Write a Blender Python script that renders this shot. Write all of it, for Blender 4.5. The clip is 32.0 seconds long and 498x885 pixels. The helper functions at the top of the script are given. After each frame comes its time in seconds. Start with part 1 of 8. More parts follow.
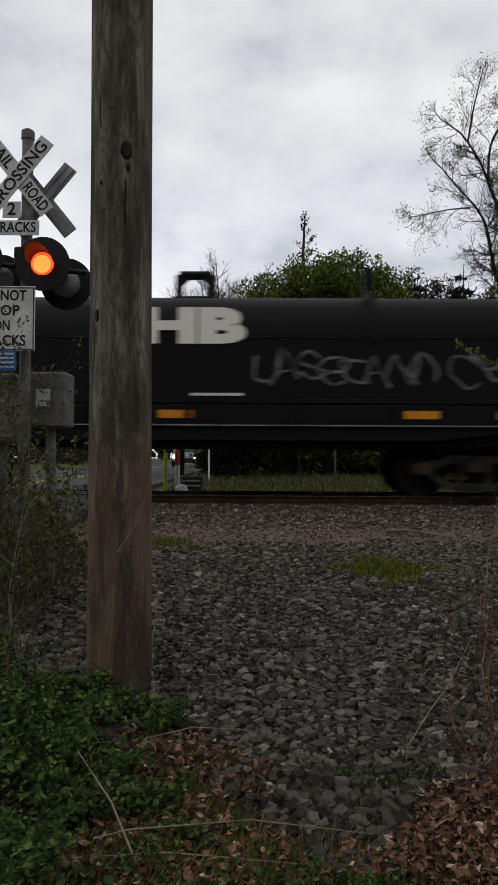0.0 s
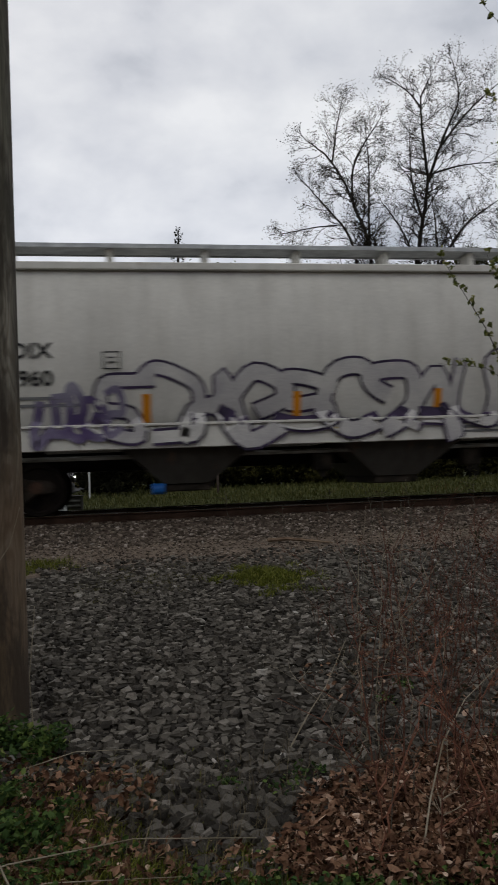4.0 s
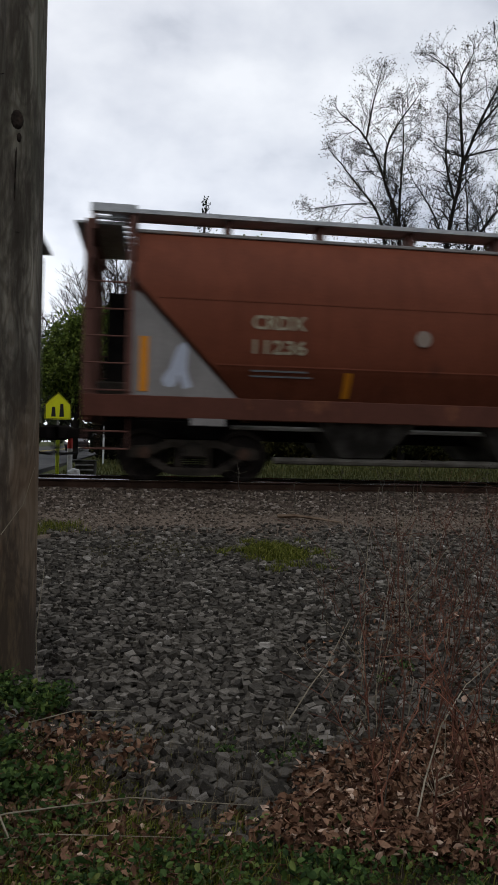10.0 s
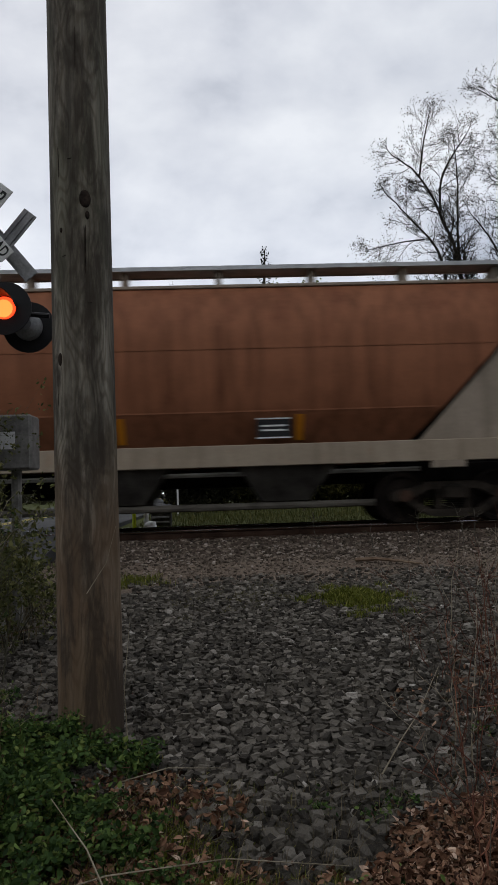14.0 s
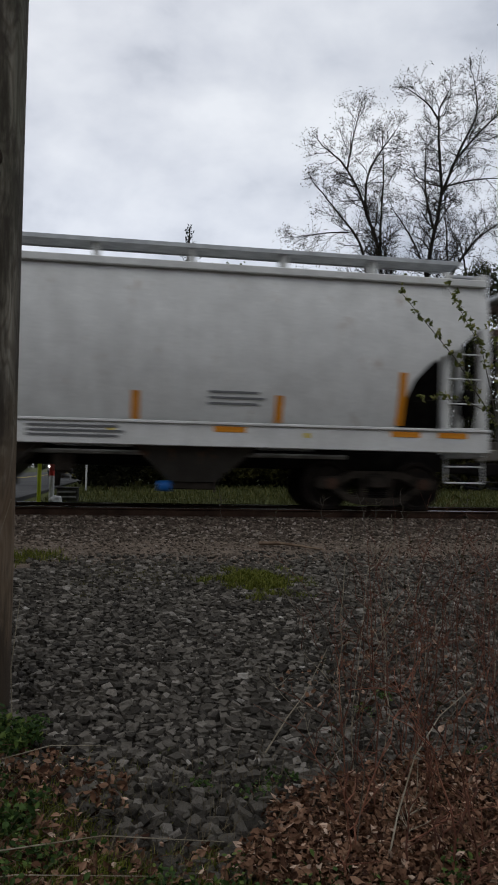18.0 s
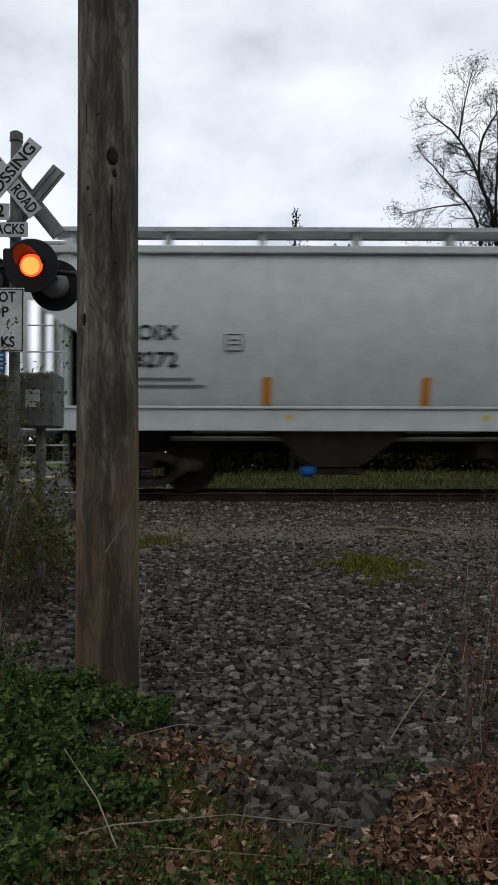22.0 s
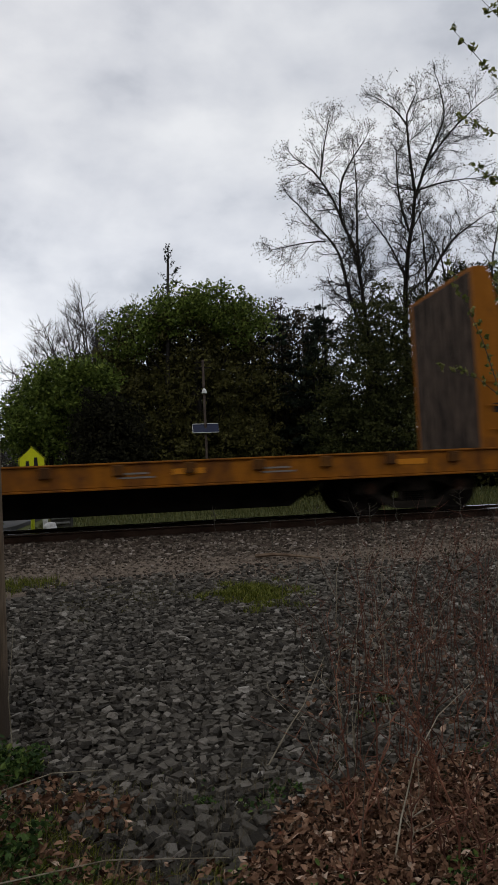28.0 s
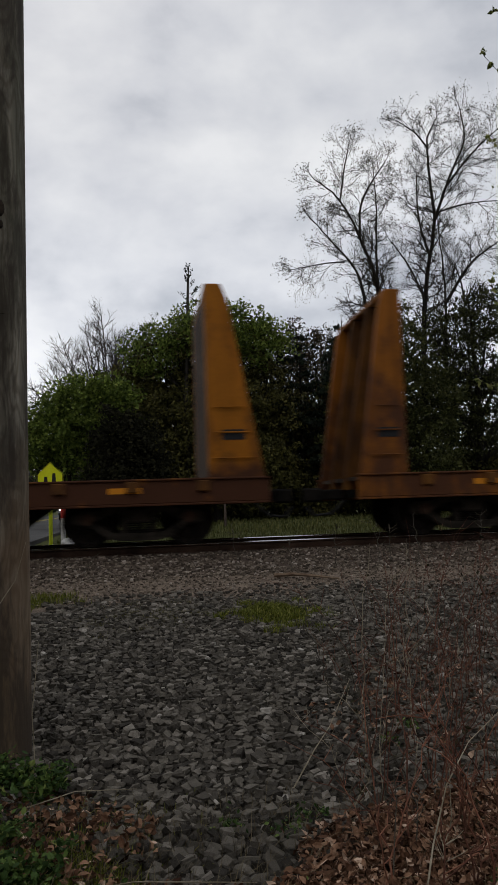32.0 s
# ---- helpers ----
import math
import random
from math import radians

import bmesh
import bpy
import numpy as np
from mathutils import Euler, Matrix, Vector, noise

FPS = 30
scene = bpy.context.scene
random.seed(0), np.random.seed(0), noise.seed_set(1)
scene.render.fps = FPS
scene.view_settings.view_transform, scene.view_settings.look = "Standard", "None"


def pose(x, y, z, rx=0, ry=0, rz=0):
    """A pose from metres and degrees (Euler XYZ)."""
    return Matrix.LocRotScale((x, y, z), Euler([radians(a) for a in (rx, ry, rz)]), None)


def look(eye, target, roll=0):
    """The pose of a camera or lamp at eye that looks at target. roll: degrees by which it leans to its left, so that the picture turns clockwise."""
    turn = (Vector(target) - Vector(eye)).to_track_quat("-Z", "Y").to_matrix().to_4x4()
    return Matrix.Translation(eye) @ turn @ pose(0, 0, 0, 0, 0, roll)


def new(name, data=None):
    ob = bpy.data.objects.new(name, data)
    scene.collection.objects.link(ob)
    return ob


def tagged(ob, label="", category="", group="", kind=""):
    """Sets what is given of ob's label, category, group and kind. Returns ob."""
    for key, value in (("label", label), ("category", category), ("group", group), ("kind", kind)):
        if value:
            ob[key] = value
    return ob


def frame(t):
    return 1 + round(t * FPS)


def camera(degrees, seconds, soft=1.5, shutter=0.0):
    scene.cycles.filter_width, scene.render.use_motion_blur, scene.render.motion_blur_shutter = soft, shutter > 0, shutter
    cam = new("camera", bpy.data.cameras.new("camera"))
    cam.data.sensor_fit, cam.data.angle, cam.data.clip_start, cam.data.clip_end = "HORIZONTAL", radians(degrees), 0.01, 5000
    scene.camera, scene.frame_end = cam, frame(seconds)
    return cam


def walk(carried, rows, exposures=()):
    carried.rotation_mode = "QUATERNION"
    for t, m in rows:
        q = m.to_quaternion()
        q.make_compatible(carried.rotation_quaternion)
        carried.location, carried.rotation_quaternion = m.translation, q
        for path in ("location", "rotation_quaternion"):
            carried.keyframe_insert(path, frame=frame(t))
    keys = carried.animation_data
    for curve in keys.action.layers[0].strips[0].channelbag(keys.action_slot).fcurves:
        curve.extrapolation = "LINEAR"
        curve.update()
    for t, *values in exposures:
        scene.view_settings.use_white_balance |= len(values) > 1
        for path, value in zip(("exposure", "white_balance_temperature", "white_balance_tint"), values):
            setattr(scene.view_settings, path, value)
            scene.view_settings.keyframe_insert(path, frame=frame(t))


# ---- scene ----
# ---- camera ----
SHUTTER = 0.3
cam = camera(38.4, 32.0, 1.5, SHUTTER)
PATH = [
    (0, (-0.045, 0.069, 1.483), (-0.116, 10.067, 1.708), 0.32),
    (0.5, (-0.032, 0.088, 1.471), (0.228, 10.071, 1.997), 1.61),
    (1, (-0.032, 0.042, 1.488), (0.572, 10.005, 2.107), 1.14),
    (1.5, (-0.012, 0.088, 1.456), (0.798, 10.052, 1.728), 3.22),
    (2, (0.033, 0.015, 1.479), (2.276, 9.759, 1.352), 0.32),
    (2.5, (0.025, 0.048, 1.474), (1.782, 9.892, 1.371), -0.57),
    (3, (0.021, 0.062, 1.468), (1.774, 9.903, 1.744), -0.96),
    (3.5, (0.017, 0.027, 1.475), (2.140, 9.798, 1.615), -1.58),
    (4, (0.004, 0.025, 1.479), (1.561, 9.895, 1.875), -2.16),
    (4.5, (0.000, 0.002, 1.489), (1.105, 9.934, 1.852), -0.69),
    (6.5, (-0.019, -0.007, 1.498), (1.397, 9.891, 1.694), 1.87),
    (7, (-0.031, 0.032, 1.483), (1.011, 9.978, 1.468), 1.89),
    (7.5, (-0.045, 0.004, 1.491), (1.221, 9.921, 1.713), 1.78),
    (8, (-0.043, 0.016, 1.491), (1.098, 9.949, 1.670), 2.34),
    (8.5, (-0.039, 0.018, 1.487), (1.097, 9.951, 1.711), 2.26),
    (9, (-0.031, 0.028, 1.480), (1.175, 9.951, 1.743), 2.33),
    (9.5, (-0.029, 0.010, 1.487), (1.226, 9.927, 1.762), 2.14),
    (10, (-0.008, 0.035, 1.470), (1.351, 9.942, 1.523), 1.39),
    (10.5, (-0.017, 0.026, 1.474), (1.573, 9.899, 1.518), 2.14),
    (11, (0.013, 0.001, 1.481), (1.352, 9.911, 1.420), -1.52),
    (11.5, (0.008, -0.004, 1.490), (1.180, 9.927, 1.589), -1.00),
    (12, (0.012, 0.018, 1.504), (1.103, 9.956, 1.689), -1.23),
    (12.5, (-0.001, -0.016, 1.499), (0.884, 9.941, 1.771), -2.28),
    (13, (-0.005, 0.054, 1.482), (1.001, 9.990, 1.980), 0.57),
    (13.5, (-0.023, -0.010, 1.495), (0.425, 9.952, 2.234), -2.13),
    (15.5, (-0.023, 0.008, 1.518), (0.112, 10.003, 1.794), -0.54),
    (16, (-0.017, -0.020, 1.522), (0.545, 9.956, 1.934), 0.89),
    (16.5, (0.003, 0.021, 1.507), (1.188, 9.940, 1.956), 1.87),
    (17, (0.033, -0.032, 1.512), (1.307, 9.877, 1.937), 1.07),
    (17.5, (0.038, -0.048, 1.503), (0.987, 9.886, 2.138), -1.39),
    (18, (0.037, -0.010, 1.508), (1.595, 9.859, 1.911), 1.16),
    (18.5, (0.061, -0.016, 1.510), (2.016, 9.787, 1.791), -0.28),
    (19, (0.045, 0.025, 1.505), (1.208, 9.949, 1.911), -0.86),
    (19.5, (0.018, 0.016, 1.495), (1.545, 9.880, 2.104), 1.48),
    (20, (0.021, 0.026, 1.504), (0.759, 9.997, 1.690), 0.46),
    (20.5, (0.011, 0.022, 1.511), (0.515, 10.008, 1.314), 1.35),
    (21, (0.017, 0.021, 1.515), (0.554, 10.005, 1.323), 1.11),
    (21.5, (0.003, 0.004, 1.520), (0.134, 10.003, 1.653), 0.10),
    (22, (0.004, -0.003, 1.519), (0.028, 9.996, 1.687), 0.15),
    (22.5, (0.008, -0.034, 1.519), (-0.084, 9.952, 2.034), -0.09),
    (23, (0.049, -0.000, 1.503), (0.214, 9.996, 1.297), -2.52),
    (23.5, (0.075, 0.011, 1.496), (0.144, 10.009, 1.307), -2.40),
    (24, (0.071, 0.002, 1.502), (-0.272, 9.995, 1.329), -2.55),
    (24.5, (0.056, 0.024, 1.480), (0.439, 10.016, 1.477), -2.85),
    (25, (0.041, 0.029, 1.500), (0.615, 10.012, 1.504), -1.39),
    (25.5, (0.032, 0.015, 1.515), (1.444, 9.914, 1.637), 0.12),
    (27.5, (0.072, -0.037, 1.521), (1.849, 9.796, 1.891), -1.33),
    (28, (0.092, -0.034, 1.501), (1.749, 9.810, 2.090), -2.72),
    (28.5, (0.073, -0.043, 1.507), (1.481, 9.844, 2.027), -2.98),
    (29, (0.053, -0.027, 1.498), (1.494, 9.853, 2.059), -2.41),
    (29.5, (0.038, -0.054, 1.520), (1.582, 9.810, 2.086), -1.92),
    (30, (0.006, -0.021, 1.521), (1.158, 9.889, 2.202), -1.14),
    (30.5, (0.004, -0.008, 1.517), (1.104, 9.912, 2.137), -1.11),
    (31, (0.001, -0.017, 1.512), (1.282, 9.860, 2.414), -1.05),
    (31.5, (0.006, -0.032, 1.512), (1.369, 9.833, 2.413), -1.21),
    (32, (0.022, -0.021, 1.501), (1.472, 9.836, 2.360), -1.85),
]
walk(cam, [(t, look(eye, target, roll)) for t, eye, target, roll in PATH], [(0, 0.02, 6800, 10), (1, -0.08, 6800, 10), (4, -0.02, 6700, 10), (7, 0.10, 6600, 10), (9, 0.06, 6550, 10), (11, 0.22, 6400, 10), (13, 0.08, 6500, 10), (17, 0.0, 6450, 10), (19, 0.06, 6450, 10), (21, 0.24, 6450, 8), (23, 0.24, 6450, 8), (25, 0.24, 6450, 8), (28, -0.04, 6650, 10), (32, -0.06, 6750, 10)])

# ---- world and light: a bright, heavily clouded sky ----
SPEED = 13.0
TRACK_Y, RAIL_Z = 13.92, 0.82


def world_sky():
    w = bpy.data.worlds.new("overcast_sky")
    w.use_nodes = True
    nt = w.node_tree
    nt.nodes.clear()
    n, l = nt.nodes.new, nt.links.new
    out, bg, sky = n("ShaderNodeOutputWorld"), n("ShaderNodeBackground"), n("ShaderNodeTexSky")
    sky.sky_type, sky.sun_disc = "NISHITA", False
    sky.sun_elevation, sky.sun_rotation = radians(48), radians(-20)
    tc, mp = n("ShaderNodeTexCoord"), n("ShaderNodeMapping")
    mp.inputs["Scale"].default_value = (1.0, 1.0, 1.7)
    mp.inputs["Location"].default_value = (0.35, 0.1, 0.45)
    l(tc.outputs["Generated"], mp.inputs["Vector"])
    big, small = n("ShaderNodeTexNoise"), n("ShaderNodeTexNoise")
    big.inputs["Scale"].default_value, big.inputs["Detail"].default_value, big.inputs["Roughness"].default_value = 2.3, 6, 0.5
    big.inputs["Distortion"].default_value = 0.25
    small.inputs["Scale"].default_value, small.inputs["Detail"].default_value = 7.0, 5
    l(mp.outputs["Vector"], big.inputs["Vector"])
    l(mp.outputs["Vector"], small.inputs["Vector"])
    mixf = n("ShaderNodeMix")
    mixf.inputs[0].default_value = 0.33
    l(big.outputs["Fac"], mixf.inputs[2])
    l(small.outputs["Fac"], mixf.inputs[3])
    ramp = n("ShaderNodeValToRGB")
    e = ramp.color_ramp.elements
    e[0].position, e[0].color = 0.40, (4.3, 4.65, 5.35, 1)
    e[1].position, e[1].color = 0.63, (9.05, 9.3, 9.7, 1)
    mid = e.new(0.5)
    mid.color = (6.9, 7.2, 7.85, 1)
    l(mixf.outputs[0], ramp.inputs["Fac"])
    sep, rise, shade = n("ShaderNodeSeparateXYZ"), n("ShaderNodeMapRange"), n("ShaderNodeMix")
    l(tc.outputs["Generated"], sep.inputs[0])
    rise.interpolation_type = "SMOOTHSTEP"
    for key, value in (("From Min", 0.10), ("From Max", 0.52), ("To Min", 1.22), ("To Max", 0.94)):
        rise.inputs[key].default_value = value
    l(sep.outputs[2], rise.inputs["Value"])
    shade.data_type, shade.blend_type = "RGBA", "MULTIPLY"
    shade.inputs[0].default_value = 1.0
    l(ramp.outputs["Color"], shade.inputs[6])
    l(rise.outputs[0], shade.inputs[7])
    mix = n("ShaderNodeMix")
    mix.data_type = "RGBA"
    mix.inputs[0].default_value = 0.9
    l(sky.outputs["Color"], mix.inputs[6])
    l(shade.outputs[2], mix.inputs[7])
    l(mix.outputs[2], bg.inputs["Color"])
    bg.inputs["Strength"].default_value = 0.1
    l(bg.outputs["Background"], out.inputs["Surface"])
    scene.world = w


world_sky()
sun = new("sun", bpy.data.lights.new("sun", "SUN"))
sun.data.energy, sun.data.angle, sun.data.color = 0.35, radians(30), (1.0, 0.97, 0.93)
sun.matrix_world = look((-6, -4, 20), (0, 10, 0))

# ---- materials ----
MATS = {}


def material(name, rough=0.7, metal=0.0, spec=0.2):
    m = bpy.data.materials.new(name)
    m.use_nodes = True
    nt = m.node_tree
    b = nt.nodes["Principled BSDF"]
    b.inputs["Roughness"].default_value, b.inputs["Metallic"].default_value = rough, metal
    b.inputs["Specular IOR Level"].default_value = spec
    return m, nt, b


def noise_node(nt, scale, detail=4, stretch=(1, 1, 1), rough=0.55, coord="Object"):
    tc, mp, nz = nt.nodes.new("ShaderNodeTexCoord"), nt.nodes.new("ShaderNodeMapping"), nt.nodes.new("ShaderNodeTexNoise")
    mp.inputs["Scale"].default_value = stretch
    nt.links.new(tc.outputs[coord], mp.inputs["Vector"])
    nt.links.new(mp.outputs["Vector"], nz.inputs["Vector"])
    nz.inputs["Scale"].default_value, nz.inputs["Detail"].default_value, nz.inputs["Roughness"].default_value = scale, detail, rough
    return nz.outputs["Fac"]


def ramp_node(nt, fac, stops):
    r = nt.nodes.new("ShaderNodeValToRGB")
    e = r.color_ramp.elements
    while len(e) < len(stops):
        e.new(0.5)
    for k, (p, c) in enumerate(stops):
        e[k].position, e[k].color = p, (*c, 1) if len(c) == 3 else c
    nt.links.new(fac, r.inputs["Fac"])
    return r.outputs["Color"]


def mix_node(nt, fac, a, b, kind="MIX"):
    m = nt.nodes.new("ShaderNodeMix")
    m.data_type, m.blend_type = "RGBA", kind
    for sock, v in ((m.inputs[0], fac), (m.inputs[6], a), (m.inputs[7], b)):
        if isinstance(v, (int, float)):
            sock.default_value = v
        elif isinstance(v, tuple):
            sock.default_value = (*v, 1)
        else:
            nt.links.new(v, sock)
    return m.outputs[2]


def bump_node(nt, b, height, strength=0.3, dist=0.02):
    bp = nt.nodes.new("ShaderNodeBump")
    bp.inputs["Strength"].default_value, bp.inputs["Distance"].default_value = strength, dist
    nt.links.new(height, bp.inputs["Height"])
    nt.links.new(bp.outputs["Normal"], b.inputs["Normal"])


def scaled(c, k):
    return tuple(min(1.0, v * k) for v in c)


def mottled(name, c1, c2, scale=6, rough=0.8, bump=0.2, fine=40, stretch=(1, 1, 1), metal=0.0, spec=0.14, dist=0.01):
    """Two colours in soft patches, with fine grain over them."""
    if name in MATS:
        return MATS[name]
    m, nt, b = material(name, rough, metal, spec)
    big, small = noise_node(nt, scale, 5, stretch), noise_node(nt, fine, 4, stretch)
    col = ramp_node(nt, big, [(0.35, c1), (0.65, c2)])
    grain = ramp_node(nt, small, [(0.3, (0.72, 0.72, 0.72)), (0.7, (1.0, 1.0, 1.0))])
    nt.links.new(mix_node(nt, 1.0, col, grain, "MULTIPLY"), b.inputs["Base Color"])
    bump_node(nt, b, small, bump, dist)
    MATS[name] = m
    return m


def plain(name, c, rough=0.5, metal=0.0, spec=0.2):
    if name not in MATS:
        m, nt, b = material(name, rough, metal, spec)
        fine = noise_node(nt, 30, 3)
        nt.links.new(ramp_node(nt, fine, [(0.3, scaled(c, 0.85)), (0.7, c)]), b.inputs["Base Color"])
        MATS[name] = m
    return MATS[name]


def glow(name, c, strength):
    if name not in MATS:
        m, nt, b = material(name)
        b.inputs["Base Color"].default_value = (*c, 1)
        b.inputs["Emission Color"].default_value, b.inputs["Emission Strength"].default_value = (*c, 1), strength
        MATS[name] = m
    return MATS[name]


def random_tint(name, stops, rough=0.85, per_island=False, grain=25, translucent=0.0):
    """Pieces that differ from one another in colour, with grain."""
    if name in MATS:
        return MATS[name]
    m, nt, b = material(name, rough, 0.0, 0.10)
    if per_island:
        g = nt.nodes.new("ShaderNodeNewGeometry")
        f = g.outputs["Random Per Island"]
    else:
        g = nt.nodes.new("ShaderNodeObjectInfo")
        f = g.outputs["Random"]
    col = ramp_node(nt, f, stops)
    gr = ramp_node(nt, noise_node(nt, grain, 4), [(0.3, (0.65, 0.65, 0.65)), (0.7, (1, 1, 1))])
    col = mix_node(nt, 1.0, col, gr, "MULTIPLY")
    nt.links.new(col, b.inputs["Base Color"])
    if grain >= 30:
        bump_node(nt, b, noise_node(nt, 55, 5, rough=0.7), 0.8, 0.02)
    if translucent:
        tr, ms = nt.nodes.new("ShaderNodeBsdfTranslucent"), nt.nodes.new("ShaderNodeMixShader")
        ms.inputs[0].default_value = translucent
        nt.links.new(col, tr.inputs["Color"])
        nt.links.new(b.outputs[0], ms.inputs[1])
        nt.links.new(tr.outputs[0], ms.inputs[2])
        nt.links.new(ms.outputs[0], nt.nodes["Material Output"].inputs["Surface"])
    MATS[name] = m
    return m


def car_paint(name, base, dirt=0.4, rust=0.0, rust_low=3.2, rust_high=4.4, streak=0.3, rough=0.65, rust_col=(0.30, 0.12, 0.05), seed=0.0, spec=0.13, rust_to=None):
    """Weathered paint of a rail car: grime, vertical streaks and rust in a band of heights."""
    if name in MATS:
        return MATS[name]
    m, nt, b = material(name, rough, 0.0, spec)
    patches = noise_node(nt, 0.7 + 0.13 * seed, 5)
    runs = noise_node(nt, 3.0 + seed * 0.2, 4, (1.0, 1.0, 0.06))
    fine = noise_node(nt, 22, 4)
    col = ramp_node(nt, patches, [(0.3, scaled(base, 0.86)), (0.7, scaled(base, 1.05))])
    dirty = tuple(v * k for v, k in zip(base, (0.45, 0.42, 0.38)))
    col = mix_node(nt, mix_node(nt, 1.0, (dirt * streak * 2,) * 3, ramp_node(nt, runs, [(0.45, (0, 0, 0)), (0.75, (1, 1, 1))]), "MULTIPLY"), col, dirty)
    if rust:
        tc, sep = nt.nodes.new("ShaderNodeTexCoord"), nt.nodes.new("ShaderNodeSeparateXYZ")
        nt.links.new(tc.outputs["Object"], sep.inputs[0])
        band = nt.nodes.new("ShaderNodeMapRange")
        band.interpolation_type = "SMOOTHSTEP"
        for k, v in (("From Min", rust_low), ("From Max", rust_high)):
            band.inputs[k].default_value = v
        nt.links.new(sep.outputs[2], band.inputs["Value"])
        blot = noise_node(nt, 1.5 + seed * 0.1, 6, (1, 1, 0.55), 0.65)
        add = nt.nodes.new("ShaderNodeMath")
        add.operation = "MULTIPLY_ADD"
        where = band.outputs[0]
        if rust_to is not None:
            along, both = nt.nodes.new("ShaderNodeMapRange"), nt.nodes.new("ShaderNodeMath")
            along.inputs["From Min"].default_value, along.inputs["From Max"].default_value = rust_to + 3, rust_to
            nt.links.new(sep.outputs[0], along.inputs["Value"])
            both.operation = "MULTIPLY"
            nt.links.new(where, both.inputs[0])
            nt.links.new(along.outputs[0], both.inputs[1])
            where = both.outputs[0]
        nt.links.new(where, add.inputs[0])
        add.inputs[1].default_value = 0.35 * rust
        less = nt.nodes.new("ShaderNodeMath")
        less.operation, less.inputs[1].default_value = "SUBTRACT", 0.22 * (1 - rust)
        nt.links.new(blot, less.inputs[0])
        nt.links.new(less.outputs[0], add.inputs[2])
        mask = ramp_node(nt, add.outputs[0], [(0.52, (0, 0, 0)), (0.78, (1, 1, 1))])
        col = mix_node(nt, mask, col, rust_col)
    col = mix_node(nt, 1.0, col, ramp_node(nt, fine, [(0.3, (0.86, 0.86, 0.86)), (0.7, (1, 1, 1))]), "MULTIPLY")
    nt.links.new(col, b.inputs["Base Color"])
    bump_node(nt, b, patches, 0.15, 0.05)
    MATS[name] = m
    return m


